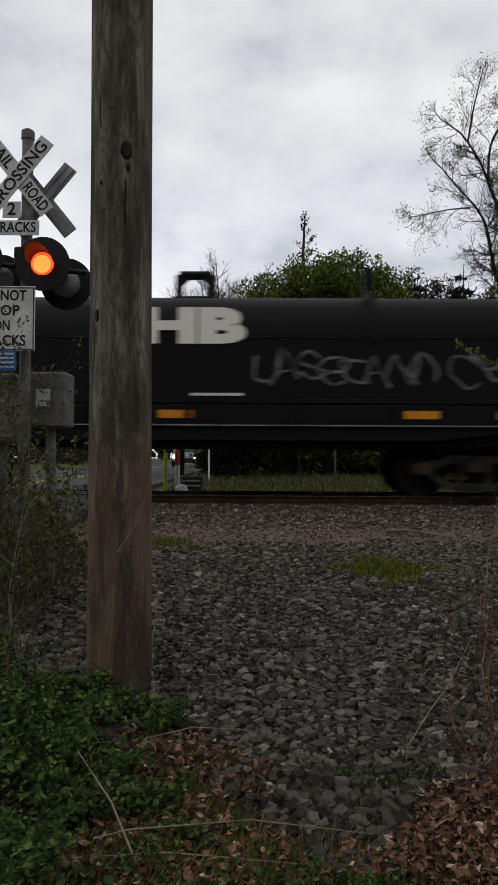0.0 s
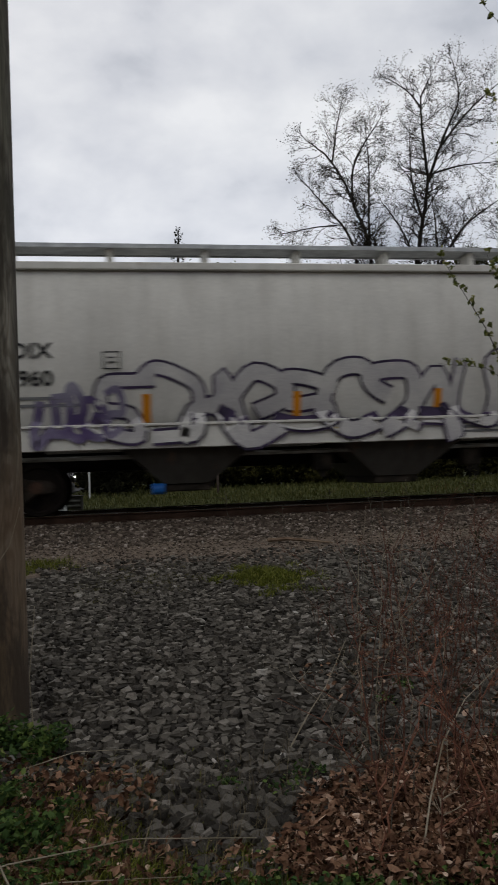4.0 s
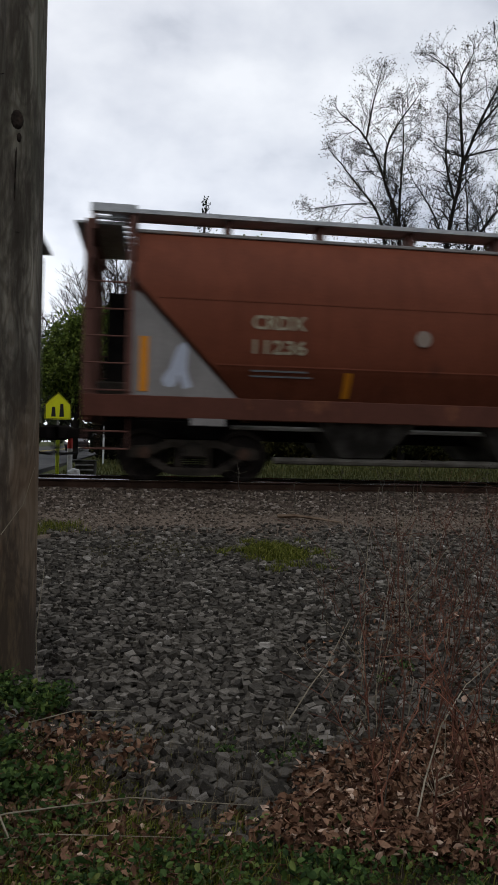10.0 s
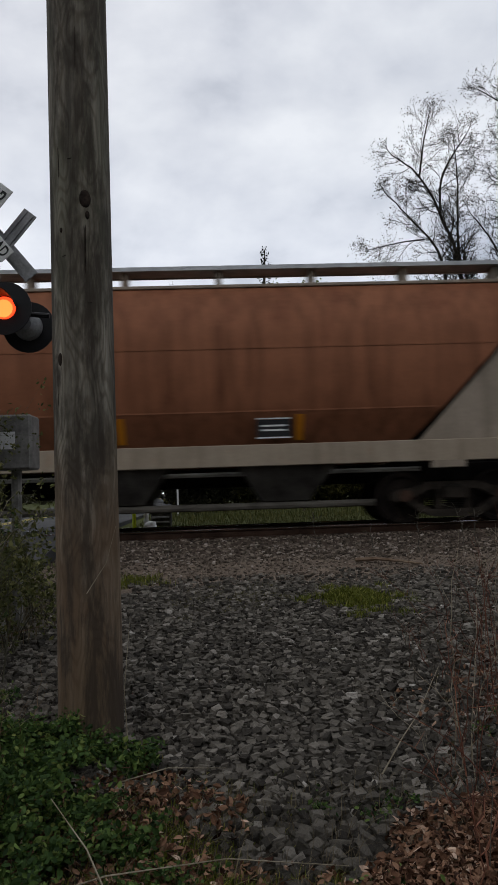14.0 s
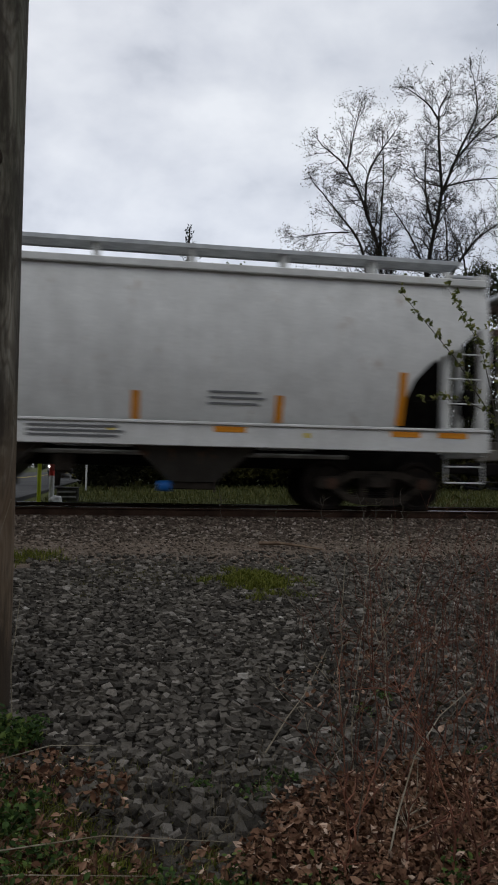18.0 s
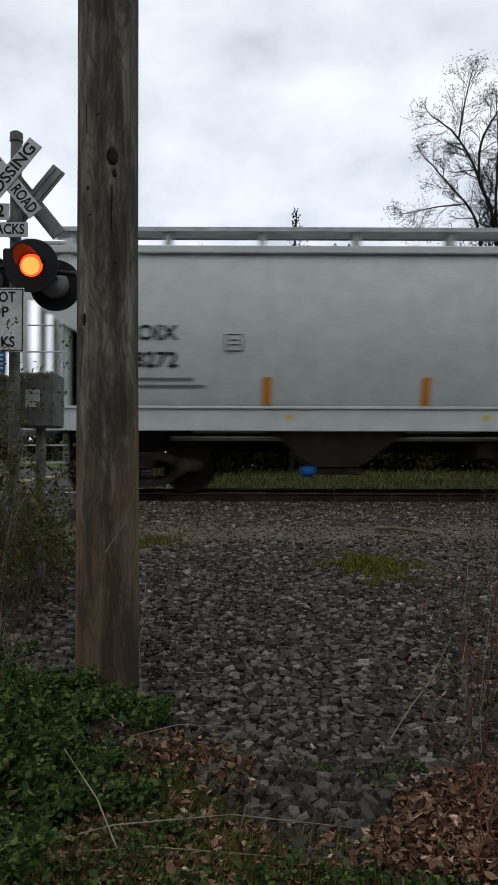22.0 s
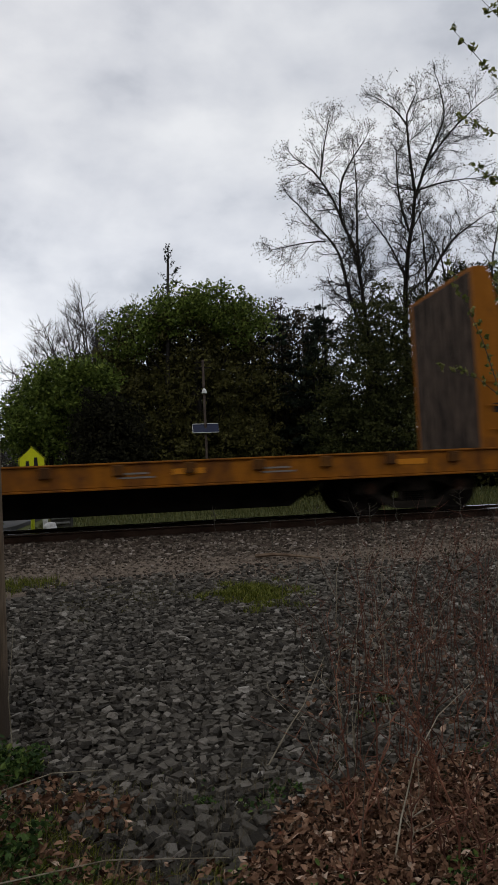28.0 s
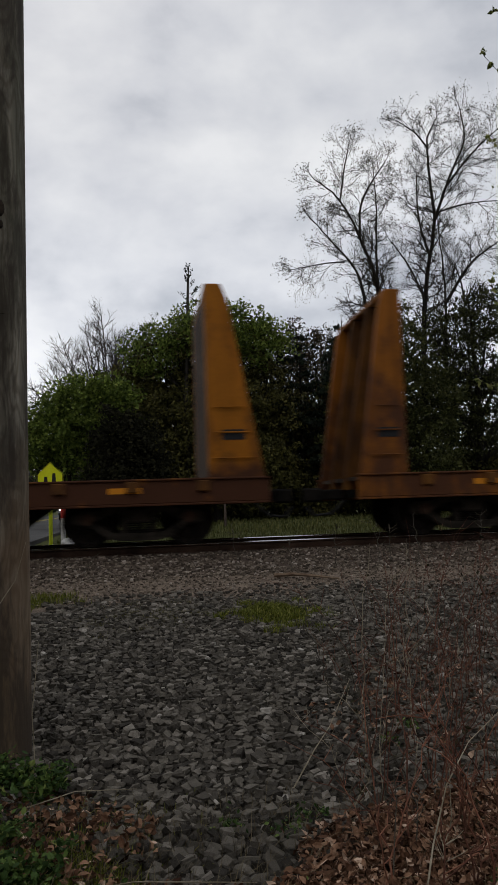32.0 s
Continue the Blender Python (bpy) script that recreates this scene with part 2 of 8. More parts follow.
# ---- mesh tools ----
class Mesh:
    """Collects vertices and faces of one mesh."""

    def __init__(self):
        self.v, self.f = [], []

    def add(self, verts, faces):
        k = len(self.v)
        self.v += [tuple(p) for p in verts]
        self.f += [tuple(i + k for i in q) for q in faces]
        return self

    def box(self, x0, x1, y0, y1, z0, z1, c=0.0):
        """A box with its edges cut by c."""
        if c <= 0:
            return self.add([(x, y, z) for x in (x0, x1) for y in (y0, y1) for z in (z0, z1)], [(0, 1, 3, 2), (4, 6, 7, 5), (0, 4, 5, 1), (2, 3, 7, 6), (0, 2, 6, 4), (1, 5, 7, 3)])
        bm = bmesh.new()
        bmesh.ops.create_cube(bm, size=1, matrix=Matrix.Translation(((x0 + x1) / 2, (y0 + y1) / 2, (z0 + z1) / 2)) @ Matrix.Diagonal((x1 - x0, y1 - y0, z1 - z0, 1)))
        bmesh.ops.bevel(bm, geom=bm.edges[:], offset=c, segments=1, affect="EDGES")
        return self.take(bm)

    def take(self, bm):
        bm.verts.index_update()
        self.add([v.co[:] for v in bm.verts], [[v.index for v in f.verts] for f in bm.faces])
        bm.free()
        return self

    def rod(self, p0, p1, r0, r1=None, n=8, caps=True):
        r1 = r0 if r1 is None else r1
        a, b = Vector(p0), Vector(p1)
        d = (b - a).normalized()
        u = d.orthogonal().normalized()
        w = d.cross(u)
        ring = [(math.cos(2 * math.pi * k / n), math.sin(2 * math.pi * k / n)) for k in range(n)]
        verts = [a + r0 * (c * u + s * w) for c, s in ring] + [b + r1 * (c * u + s * w) for c, s in ring]
        faces = [(k, (k + 1) % n, n + (k + 1) % n, n + k) for k in range(n)]
        if caps:
            faces += [tuple(range(n))[::-1], tuple(range(n, 2 * n))]
        return self.add(verts, faces)

    def pipe(self, points, r, n=6):
        """A tube through points; r is one radius, or one for each."""
        rs = r if isinstance(r, (list, tuple)) else [r] * len(points)
        pts = [Vector(p) for p in points]
        verts, faces = [], []
        u = None
        for k, p in enumerate(pts):
            d = (pts[min(k + 1, len(pts) - 1)] - pts[max(k - 1, 0)]).normalized()
            u = d.orthogonal().normalized() if u is None else (u - d * u.dot(d)).normalized()
            w = d.cross(u)
            verts += [p + rs[k] * (math.cos(2 * math.pi * j / n) * u + math.sin(2 * math.pi * j / n) * w) for j in range(n)]
        for k in range(len(pts) - 1):
            faces += [(k * n + j, k * n + (j + 1) % n, (k + 1) * n + (j + 1) % n, (k + 1) * n + j) for j in range(n)]
        faces += [tuple(range(n))[::-1], tuple(range((len(pts) - 1) * n, len(pts) * n))]
        return self.add(verts, faces)

    def prism(self, outline, depth0, depth1, axis="y"):
        """An outline of (a, b) pairs pushed along an axis: y takes (x, z), x takes (y, z), z takes (x, y)."""
        def at(a, b, d):
            return {"y": (a, d, b), "x": (d, a, b), "z": (a, b, d)}[axis]
        n = len(outline)
        verts = [at(a, b, depth0) for a, b in outline] + [at(a, b, depth1) for a, b in outline]
        faces = [(k, (k + 1) % n, n + (k + 1) % n, n + k) for k in range(n)] + [tuple(range(n))[::-1], tuple(range(n, 2 * n))]
        return self.add(verts, faces)

    def ob(self, name, mat, smooth=30):
        me = bpy.data.meshes.new(name)
        me.from_pydata(self.v, [], self.f)
        bm = bmesh.new()
        bm.from_mesh(me)
        bmesh.ops.recalc_face_normals(bm, faces=bm.faces)
        bm.to_mesh(me)
        bm.free()
        if smooth:
            me.shade_smooth()
            me.set_sharp_from_angle(angle=radians(smooth))
        me.materials.append(mat)
        return new(name, me)


def part(name, mesh, mat, parent, label="", smooth=30):
    ob = mesh.ob(name, mat, smooth)
    ob.parent = parent
    return tagged(ob, label)


def empty(name, m=None):
    ob = new(name)
    ob.empty_display_size = 0.2
    if m is not None:
        ob.matrix_basis = m
    return ob


def fast_object(name, verts, faces, mat, smooth=False):
    """A large mesh from arrays: verts n x 3, faces m x 3 or m x 4."""
    me = bpy.data.meshes.new(name)
    me.from_pydata(np.asarray(verts).tolist(), [], np.asarray(faces).tolist())
    if smooth:
        me.shade_smooth()
    me.materials.append(mat)
    return new(name, me)


def letters(text, size, mat, name, parent, place, spin=0.0, depth=0.004, bold=0.0, wrap=None, width=None, label=""):
    """Built-in letters on a plane that faces -y; wrap(z) gives the y of a curved side."""
    cu = bpy.data.curves.new(name, "FONT")
    cu.body, cu.size, cu.align_x, cu.align_y = text, size, "CENTER", "CENTER"
    cu.offset, cu.resolution_u = bold, 3
    cu.extrude = 0.0
    tmp = new("lettering_tmp", cu)
    me = bpy.data.meshes.new_from_object(tmp.evaluated_get(bpy.context.evaluated_depsgraph_get()))
    bpy.data.objects.remove(tmp)
    k = 1.0
    if width:
        xs = [v.co.x for v in me.vertices]
        k = width / max(1e-3, max(xs) - min(xs))
    c, s = math.cos(radians(spin)), math.sin(radians(spin))
    for v in me.vertices:
        x, z = v.co.x * k, v.co.y
        x, z = place[0] + c * x - s * z, place[2] + s * x + c * z
        y = (wrap(z) if wrap else place[1]) - depth
        v.co = (x, y, z)
    me.materials.append(mat)
    ob = new(name, me)
    ob.parent = parent
    return tagged(ob, label)


# ---- ground, road and track ----
GROUND_PROFILE = ((-400, 0.0), (-20, 0.0), (4.0, 0.0), (12.2, 0.56), (12.75, 0.64), (15.1, 0.64), (15.9, 0.56), (18, 0.66), (30, 0.8), (60, 0.95), (900, 1.2))


def ground_z(y):
    return float(np.interp(y, [p[0] for p in GROUND_PROFILE], [p[1] for p in GROUND_PROFILE]))


def ground_material():
    m, nt, b = material("gravel_and_earth", 0.95, 0.0, 0.15)
    tc, sep = nt.nodes.new("ShaderNodeTexCoord"), nt.nodes.new("ShaderNodeSeparateXYZ")
    nt.links.new(tc.outputs["Object"], sep.inputs[0])
    wob = noise_node(nt, 0.9, 5)
    fine = noise_node(nt, 45, 5, rough=0.7)
    mid = noise_node(nt, 7, 5)

    def step(a, bb, amount=2.0):
        ad = nt.nodes.new("ShaderNodeMath")
        ad.operation = "MULTIPLY_ADD"
        nt.links.new(wob, ad.inputs[0])
        ad.inputs[1].default_value = amount
        nt.links.new(sep.outputs[1], ad.inputs[2])
        mr = nt.nodes.new("ShaderNodeMapRange")
        mr.interpolation_type = "SMOOTHSTEP"
        mr.inputs["From Min"].default_value, mr.inputs["From Max"].default_value = a + amount / 2, bb + amount / 2
        nt.links.new(ad.outputs[0], mr.inputs["Value"])
        return mr.outputs[0]

    soil = ramp_node(nt, mid, [(0.35, (0.030, 0.022, 0.014)), (0.65, (0.075, 0.052, 0.032))])
    # gravel: ground under the stones, darkened so the gaps between them look shaded
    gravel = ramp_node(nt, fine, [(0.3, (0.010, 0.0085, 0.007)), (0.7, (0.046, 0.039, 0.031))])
    path = ramp_node(nt, mix_node(nt, 0.5, fine, mid), [(0.36, (0.075, 0.055, 0.040)), (0.64, (0.23, 0.178, 0.134))])
    ballast = ramp_node(nt, fine, [(0.3, (0.028, 0.018, 0.013)), (0.7, (0.105, 0.076, 0.058))])
    grass = ramp_node(nt, mid, [(0.35, (0.045, 0.052, 0.016)), (0.65, (0.085, 0.092, 0.030))])
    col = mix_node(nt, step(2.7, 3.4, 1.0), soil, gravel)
    col = mix_node(nt, step(8.2, 9.0, 0.8), col, path)
    col = mix_node(nt, step(10.6, 11.4, 0.8), col, ballast)
    col = mix_node(nt, step(15.6, 16.2, 0.4), col, grass)
    nt.links.new(col, b.inputs["Base Color"])
    bump_node(nt, b, fine, 0.7, 0.03)
    return m


def build_ground():
    xs = np.unique(np.r_[np.linspace(-600, -40, 18), np.linspace(-40, -6, 35), np.arange(-6, 9, 0.15), np.linspace(9, 45, 37), np.linspace(45, 600, 18)])
    ys = np.unique(np.r_[np.linspace(-400, -4, 14), np.arange(-4, 2, 0.5), np.arange(2, 16.5, 0.12), np.linspace(16.5, 60, 44), np.linspace(60, 900, 20)])
    verts = []
    for y in ys:
        for x in xs:
            bumpy = 0.005 * noise.noise((x * 0.9, y * 0.9, 0)) + 0.005 * noise.noise((x * 3.1, y * 3.1, 4)) if -8 < x < 12 and 1 < y < 12 else 0
            verts.append((x, y, ground_z(y) + bumpy))
    w = len(xs)
    faces = [(j * w + i, j * w + i + 1, (j + 1) * w + i + 1, (j + 1) * w + i) for j in range(len(ys) - 1) for i in range(w - 1)]
    ob = fast_object("ground", verts, faces, ground_material(), True)
    return tagged(ob, "dark crushed gravel, earth and grass beside a railway", "ground", kind="structure")


ground = build_ground()


def build_road():
    ys = [-60, -20, 0, 4, 8, 12.2, 12.75, 15.1, 15.9, 18, 30, 45, 60, 90, 140, 240]
    asphalt = mottled("worn_asphalt", (0.050, 0.050, 0.052), (0.090, 0.088, 0.086), 0.6, 0.9, 0.3, 60)
    line = plain("road_paint", (0.55, 0.42, 0.06), 0.7)
    top = lambda y: RAIL_Z - 0.01 if 12.2 <= y <= 16 else (0.62 + (RAIL_Z - 0.63) * 0.8 if y == 18 else ground_z(y) + 0.05)  # noqa: E731
    m = Mesh()
    for a, b in zip(ys, ys[1:]):
        for k, (x0, x1) in enumerate(((-9.6, -2.7),)):
            za, zb = top(a), top(b)
            m.add([(x0, a, za), (x1, a, za), (x1, b, zb), (x0, b, zb), (x0, a, za - 0.4), (x1, a, za - 0.4), (x1, b, zb - 0.4), (x0, b, zb - 0.4)], [(0, 1, 2, 3), (0, 3, 7, 4), (1, 5, 6, 2)])
    road = tagged(m.ob("road", asphalt, 0), "worn grey asphalt road crossing the railway tracks", "road", kind="structure")
    for dx in (-0.12, 0.12):
        m = Mesh()
        for a, b in zip(ys, ys[1:]):
            za, zb = top(a) + 0.005, top(b) + 0.005
            m.add([(-6.15 + dx - 0.05, a, za), (-6.15 + dx + 0.05, a, za), (-6.15 + dx + 0.05, b, zb), (-6.15 + dx - 0.05, b, zb)], [(0, 1, 2, 3)])
        part("centre_line", m, line, road, "yellow painted centre line", 0)


build_road()


def rail_outline():
    right = [(0.075, 0.0), (0.075, 0.012), (0.014, 0.03), (0.010, 0.125), (0.034, 0.140), (0.036, 0.168), (0.026, 0.178)]
    return [(x, z) for x, z in right] + [(-x, z) for x, z in reversed(right)]


def build_track():
    steel = mottled("rusty_rail_steel", (0.030, 0.016, 0.010), (0.062, 0.034, 0.022), 3, 0.7, 0.3, 40, metal=0.3)
    shiny = mottled("polished_rail_head", (0.62, 0.62, 0.63), (0.80, 0.80, 0.80), 2, 0.18, 0.05, 60, (0.05, 1, 1), metal=1.0)
    wood = mottled("creosoted_timber", (0.030, 0.022, 0.017), (0.075, 0.055, 0.042), 4, 0.9, 0.6, 30, (0.6, 5, 5))
    track = tagged(empty("track", pose(0, TRACK_Y, RAIL_Z - 0.178)), "railway track with rusty steel rails on dark timber ties", "track", kind="structure")
    for name, y in (("near_rail", -0.7535), ("far_rail", 0.7535)):
        m = Mesh()
        m.prism([(y + a, b) for a, b in rail_outline()], -160, 160, "x")
        rail = part("rail", m, steel, track, "rusty steel rail with a polished head")
        m = Mesh()
        m.prism([(y - 0.0375, 0.160), (y - 0.0375, 0.166), (y - 0.024, 0.1815), (y + 0.024, 0.1815), (y + 0.0375, 0.166), (y + 0.0375, 0.160)], -160, 160, "x")
        part("rail_head", m, shiny, rail, "bright polished running surface")
    tie = Mesh().box(-0.115, 0.115, -1.3, 1.3, -0.17, -0.005, 0.012).ob("tie", wood)
    tie.parent = track
    plate = Mesh().box(-0.09, 0.09, -0.16, 0.16, -0.006, 0.012, 0.003).ob("tie_plate", steel)
    plate.parent = tie
    plate.location = (0, -0.7535, 0)
    ties = [tie]
    for k in range(1, 150):
        o = bpy.data.objects.new("tie", tie.data)
        scene.collection.objects.link(o)
        o.parent = track
        ties.append(o)
        q = bpy.data.objects.new("tie_plate", plate.data)
        scene.collection.objects.link(q)
        q.parent, q.location = o, (0, -0.7535, 0)
    for k, o in enumerate(ties):
        o.location = ((k - 70) * 0.52 + random.uniform(-0.02, 0.02), random.uniform(-0.03, 0.03), 0)
        o.rotation_euler = (0, 0, radians(random.uniform(-0.8, 0.8)))


build_track()


def stone_field(count, region, size, mat, name, label, sink=0.3, clear=()):
    """Crushed stones lying on the ground, as one mesh."""
    rng = np.random.default_rng(11 + count)
    base = np.array([(x, y, z) for x in (-1, 1) for y in (-1, 1) for z in (-1, 1)], float) * 0.5
    faces = np.array([(0, 1, 3, 2), (4, 6, 7, 5), (0, 4, 5, 1), (2, 3, 7, 6), (0, 2, 6, 4), (1, 5, 7, 3)])
    pos = [q for q in region(rng, count) if not any(((q[0] - cx) / rx) ** 2 + ((q[1] - cy) / ry) ** 2 < 1 for cx, cy, rx, ry in clear)]
    count = len(pos)
    verts = np.empty((count, 8, 3))
    for k in range(count):
        s = size[0] + (size[1] - size[0]) * rng.random() ** 1.5
        sh = base * (1 + rng.uniform(-0.5, 0.2, (8, 3))) * (s, s * rng.uniform(0.55, 0.85), s * rng.uniform(0.40, 0.74))
        a, tilt = rng.uniform(0, 6.28), rng.normal(0, 0.5)
        ct, st = math.cos(tilt), math.sin(tilt)
        sh = sh @ np.array([[1, 0, 0], [0, ct, -st], [0, st, ct]]).T
        c, sn = math.cos(a), math.sin(a)
        sh = sh @ np.array([[c, -sn, 0], [sn, c, 0], [0, 0, 1]]).T
        x, y = pos[k]
        verts[k] = sh + (x, y, ground_z(y) + s * (0.22 - sink * rng.uniform(0, 0.6)))
    f = (faces[None] + 8 * np.arange(count)[:, None, None]).reshape(-1, 4)
    ob = fast_object(name, verts.reshape(-1, 3), f, mat)
    return tagged(ob, label, "gravel", kind="stuff")


def wedge(y0, y1, power=1.0):
    """Places strewn at random over the strip before the camera."""
    def pick(rng, count):
        ys = y0 + (y1 - y0) * rng.random(count) ** power
        return [(rng.uniform(-0.47 * y - 0.4, 0.62 * y + 0.6), y) for y in ys]
    return pick


def in_tongue(x, y, grow=0.0):
    """The tongue of stones that runs out towards the camera."""
    return 2.62 - grow < y < 3.45 and abs(x - 0.42 + 0.12 * (y - 2.66)) < 0.20 + 0.50 * (y - 2.62) + grow


def packed(y0, y1, gap):
    """Places laid close together without piling up; the tongue is left to single stones."""
    def pick(rng, count):
        out = []
        y = y0
        while y < y1:
            x = -0.47 * y - 0.4
            while x < 0.62 * y + 0.6:
                q = (x + rng.uniform(-0.38, 0.38) * gap, y + rng.uniform(-0.38, 0.38) * gap)
                ragged = 3.15 + 0.35 * noise.noise((q[0] * 1.3, 0.0, 2.0)) + 0.12 * noise.noise((q[0] * 6, q[1] * 6, 5.0))
                if q[1] > ragged and not in_tongue(*q) and rng.random() > (q[1] - 8.5 - 0.5 * noise.noise((q[0], q[1], 9.0))) / 1.2:
                    out.append(q)
                x += gap
            y += gap
        return out
    return pick


GREY_STONES = [(0.0, (0.040, 0.035, 0.029)), (0.5, (0.112, 0.099, 0.081)), (0.9, (0.200, 0.178, 0.148)), (0.985, (0.30, 0.27, 0.23)), (1.0, (0.46, 0.43, 0.38))]
BROWN_STONES = [(0.0, (0.052, 0.040, 0.030)), (0.5, (0.145, 0.114, 0.088)), (0.9, (0.27, 0.22, 0.175)), (1.0, (0.44, 0.38, 0.33))]
grey_stone = random_tint("crushed_grey_stone", GREY_STONES, 0.85, True, 30)
brown_stone = random_tint("dusty_brown_stone", BROWN_STONES, 0.9, True, 30)
GRASS_SPOTS = ((1.42, 7.95, 0.40, 0.42), (-1.6, 8.8, 0.45, 0.3))
BARE = GRASS_SPOTS + ((-0.80, 3.2, 0.75, 0.55), (1.42, 2.8, 0.62, 0.75))
stone_field(0, packed(2.8, 9.9, 0.048), (0.032, 0.078), grey_stone, "crushed_stone", "dark grey crushed stone spread beside the track", 0.1, BARE)
stone_field(7000, wedge(3.1, 9.2, 0.85), (0.014, 0.036), grey_stone, "stone_chips", "small dark stone chips between the larger stones", 0.6, BARE)
stone_field(11000, wedge(8.6, 11.2), (0.012, 0.042), brown_stone, "fine_gravel", "fine brownish gravel of a trodden path", 0.3, GRASS_SPOTS)
stone_field(9000, wedge(10.6, 13.1), (0.03, 0.07), brown_stone, "track_ballast", "brown-grey track ballast along the rails")

# ---- rail cars ----
dark_steel = mottled("grimy_dark_steel", (0.006, 0.005, 0.0045), (0.017, 0.014, 0.012), 3, 0.85, 0.3, 30, spec=0.12)
truck_steel = mottled("dusty_cast_steel", (0.014, 0.0115, 0.009), (0.055, 0.044, 0.034), 4, 0.88, 0.3, 30, spec=0.12)
wheel_steel = mottled("brown_wheel_steel", (0.009, 0.007, 0.006), (0.024, 0.017, 0.013), 5, 0.8, 0.2, 40, spec=0.15)
galvanised = mottled("galvanised_grating", (0.36, 0.37, 0.375), (0.52, 0.53, 0.535), 5, 0.6, 0.2, 60, metal=0.15)
reflector = plain("orange_reflective_tape", (0.62, 0.23, 0.014), 0.45)
black_paint = plain("black_stencil_paint", (0.015, 0.015, 0.016), 0.6)
white_paint = plain("white_stencil_paint", (0.62, 0.62, 0.60), 0.6)
red_paint = plain("red_stencil_paint", (0.42, 0.05, 0.05), 0.6)
pipe_grey = mottled("dusty_grey_pipe", (0.16, 0.155, 0.14), (0.36, 0.35, 0.32), 2, 0.7, 0.2, 30)
chute_grey = mottled("dusty_chute_steel", (0.030, 0.027, 0.023), (0.095, 0.088, 0.076), 2, 0.8, 0.2, 30)
WHEELS = []


def wheel_mesh():
    """Two wheels on an axle, round the y axis, with lightening scars that show the turning."""
    m = Mesh()
    m.rod((0, -0.95, 0), (0, 0.95, 0), 0.08, n=10)
    rings = [(0.457, -0.065), (0.457, 0.045), (0.485, 0.05), (0.485, 0.075), (0.40, 0.075), (0.37, 0.02), (0.17, 0.03), (0.15, 0.08), (0.0, 0.08)]
    back = [(0.40, -0.065), (0.37, -0.02), (0.17, -0.03), (0.15, -0.09), (0.0, -0.09)]
    for side in (-1, 1):
        prof = [(r, side * (0.7535) - side * w) for r, w in back[::-1] + rings]
        n = 24
        verts = [(r * math.cos(2 * math.pi * k / n), y, r * math.sin(2 * math.pi * k / n)) for r, y in prof for k in range(n)]
        faces = [(j * n + k, j * n + (k + 1) % n, (j + 1) * n + (k + 1) % n, (j + 1) * n + k) for j in range(len(prof) - 1) for k in range(n)]
        m.add(verts, faces)
        for k in range(3):
            a = 2 * math.pi * k / 3
            m.rod((0.27 * math.cos(a), side * 0.80, 0.27 * math.sin(a)), (0.27 * math.cos(a), side * 0.82, 0.27 * math.sin(a)), 0.03, n=6)
    return m


BOGIE_MESHES = {}


def bogie(car, xc):
    """A three-piece freight truck: bolster, two cast side frames, springs, two wheelsets."""
    if not BOGIE_MESHES:
        m = Mesh().box(-0.2, 0.2, -1.15, 1.15, 0.42, 0.68, 0.03)
        m.rod((0, 0, 0.6), (0, 0, 1.0), 0.2, n=14)
        BOGIE_MESHES["truck"] = m.ob("truck", truck_steel).data
        m = Mesh()
        m.prism([(-1.16, 0.42), (-1.16, 0.56), (-1.05, 0.62), (-0.72, 0.64), (-0.45, 0.74), (0.45, 0.74), (0.72, 0.64), (1.05, 0.62), (1.16, 0.56), (1.16, 0.42), (1.0, 0.38), (0.78, 0.44), (0.45, 0.60), (-0.45, 0.60), (-0.78, 0.44), (-1.0, 0.38)], -0.07, 0.07)
        m.prism([(-0.95, 0.42), (-0.78, 0.46), (-0.42, 0.24), (0.42, 0.24), (0.78, 0.46), (0.95, 0.42), (0.50, 0.14), (0.30, 0.10), (-0.30, 0.10), (-0.50, 0.14)], -0.06, 0.06)
        for x in (-0.27, 0.27):
            m.box(x - 0.045, x + 0.045, -0.06, 0.06, 0.2, 0.64, 0.01)
        BOGIE_MESHES["side_frame"] = m.ob("side_frame", truck_steel).data
        m = Mesh()
        for x in (-0.15, 0, 0.15):
            for k in range(5):
                m.rod((x, 0, 0.24 + k * 0.04), (x, 0, 0.262 + k * 0.04), 0.062, n=8)
        BOGIE_MESHES["suspension_spring"] = m.ob("suspension_spring", dark_steel).data
        BOGIE_MESHES["bearing_cap"] = Mesh().rod((0, -0.09, 0), (0, 0.05, 0), 0.11, n=12).rod((0, -0.11, 0), (0, -0.09, 0), 0.05, n=6).ob("bearing_cap", mottled("rusty_bearing_steel", (0.040, 0.022, 0.015), (0.105, 0.058, 0.038), 6, 0.8, 0.2, 40)).data
        BOGIE_MESHES["wheelset"] = wheel_mesh().ob("wheelset", wheel_steel).data
        for o in list(scene.collection.objects):
            if o.data in BOGIE_MESHES.values():
                bpy.data.objects.remove(o)

    def piece(name, parent, x, y, z, flip=False):
        o = bpy.data.objects.new(name, BOGIE_MESHES[name])
        scene.collection.objects.link(o)
        o.parent, o.location = parent, (x, y, z)
        if flip:
            o.rotation_euler = (0, 0, math.pi)
        return o

    t = piece("truck", car, xc, 0, 0)
    for y in (-1.0, 1.0):
        piece("side_frame", t, 0, y, 0)
        tagged(piece("suspension_spring", t, 0, y, 0), kind="stuff")
        for x in (-0.89, 0.89):
            piece("bearing_cap", t, x, y * 1.03, 0.50, y > 0)
    for x in (-0.89, 0.89):
        WHEELS.append((piece("wheelset", t, x, 0, 0.457), car, xc + x, x))
    return t


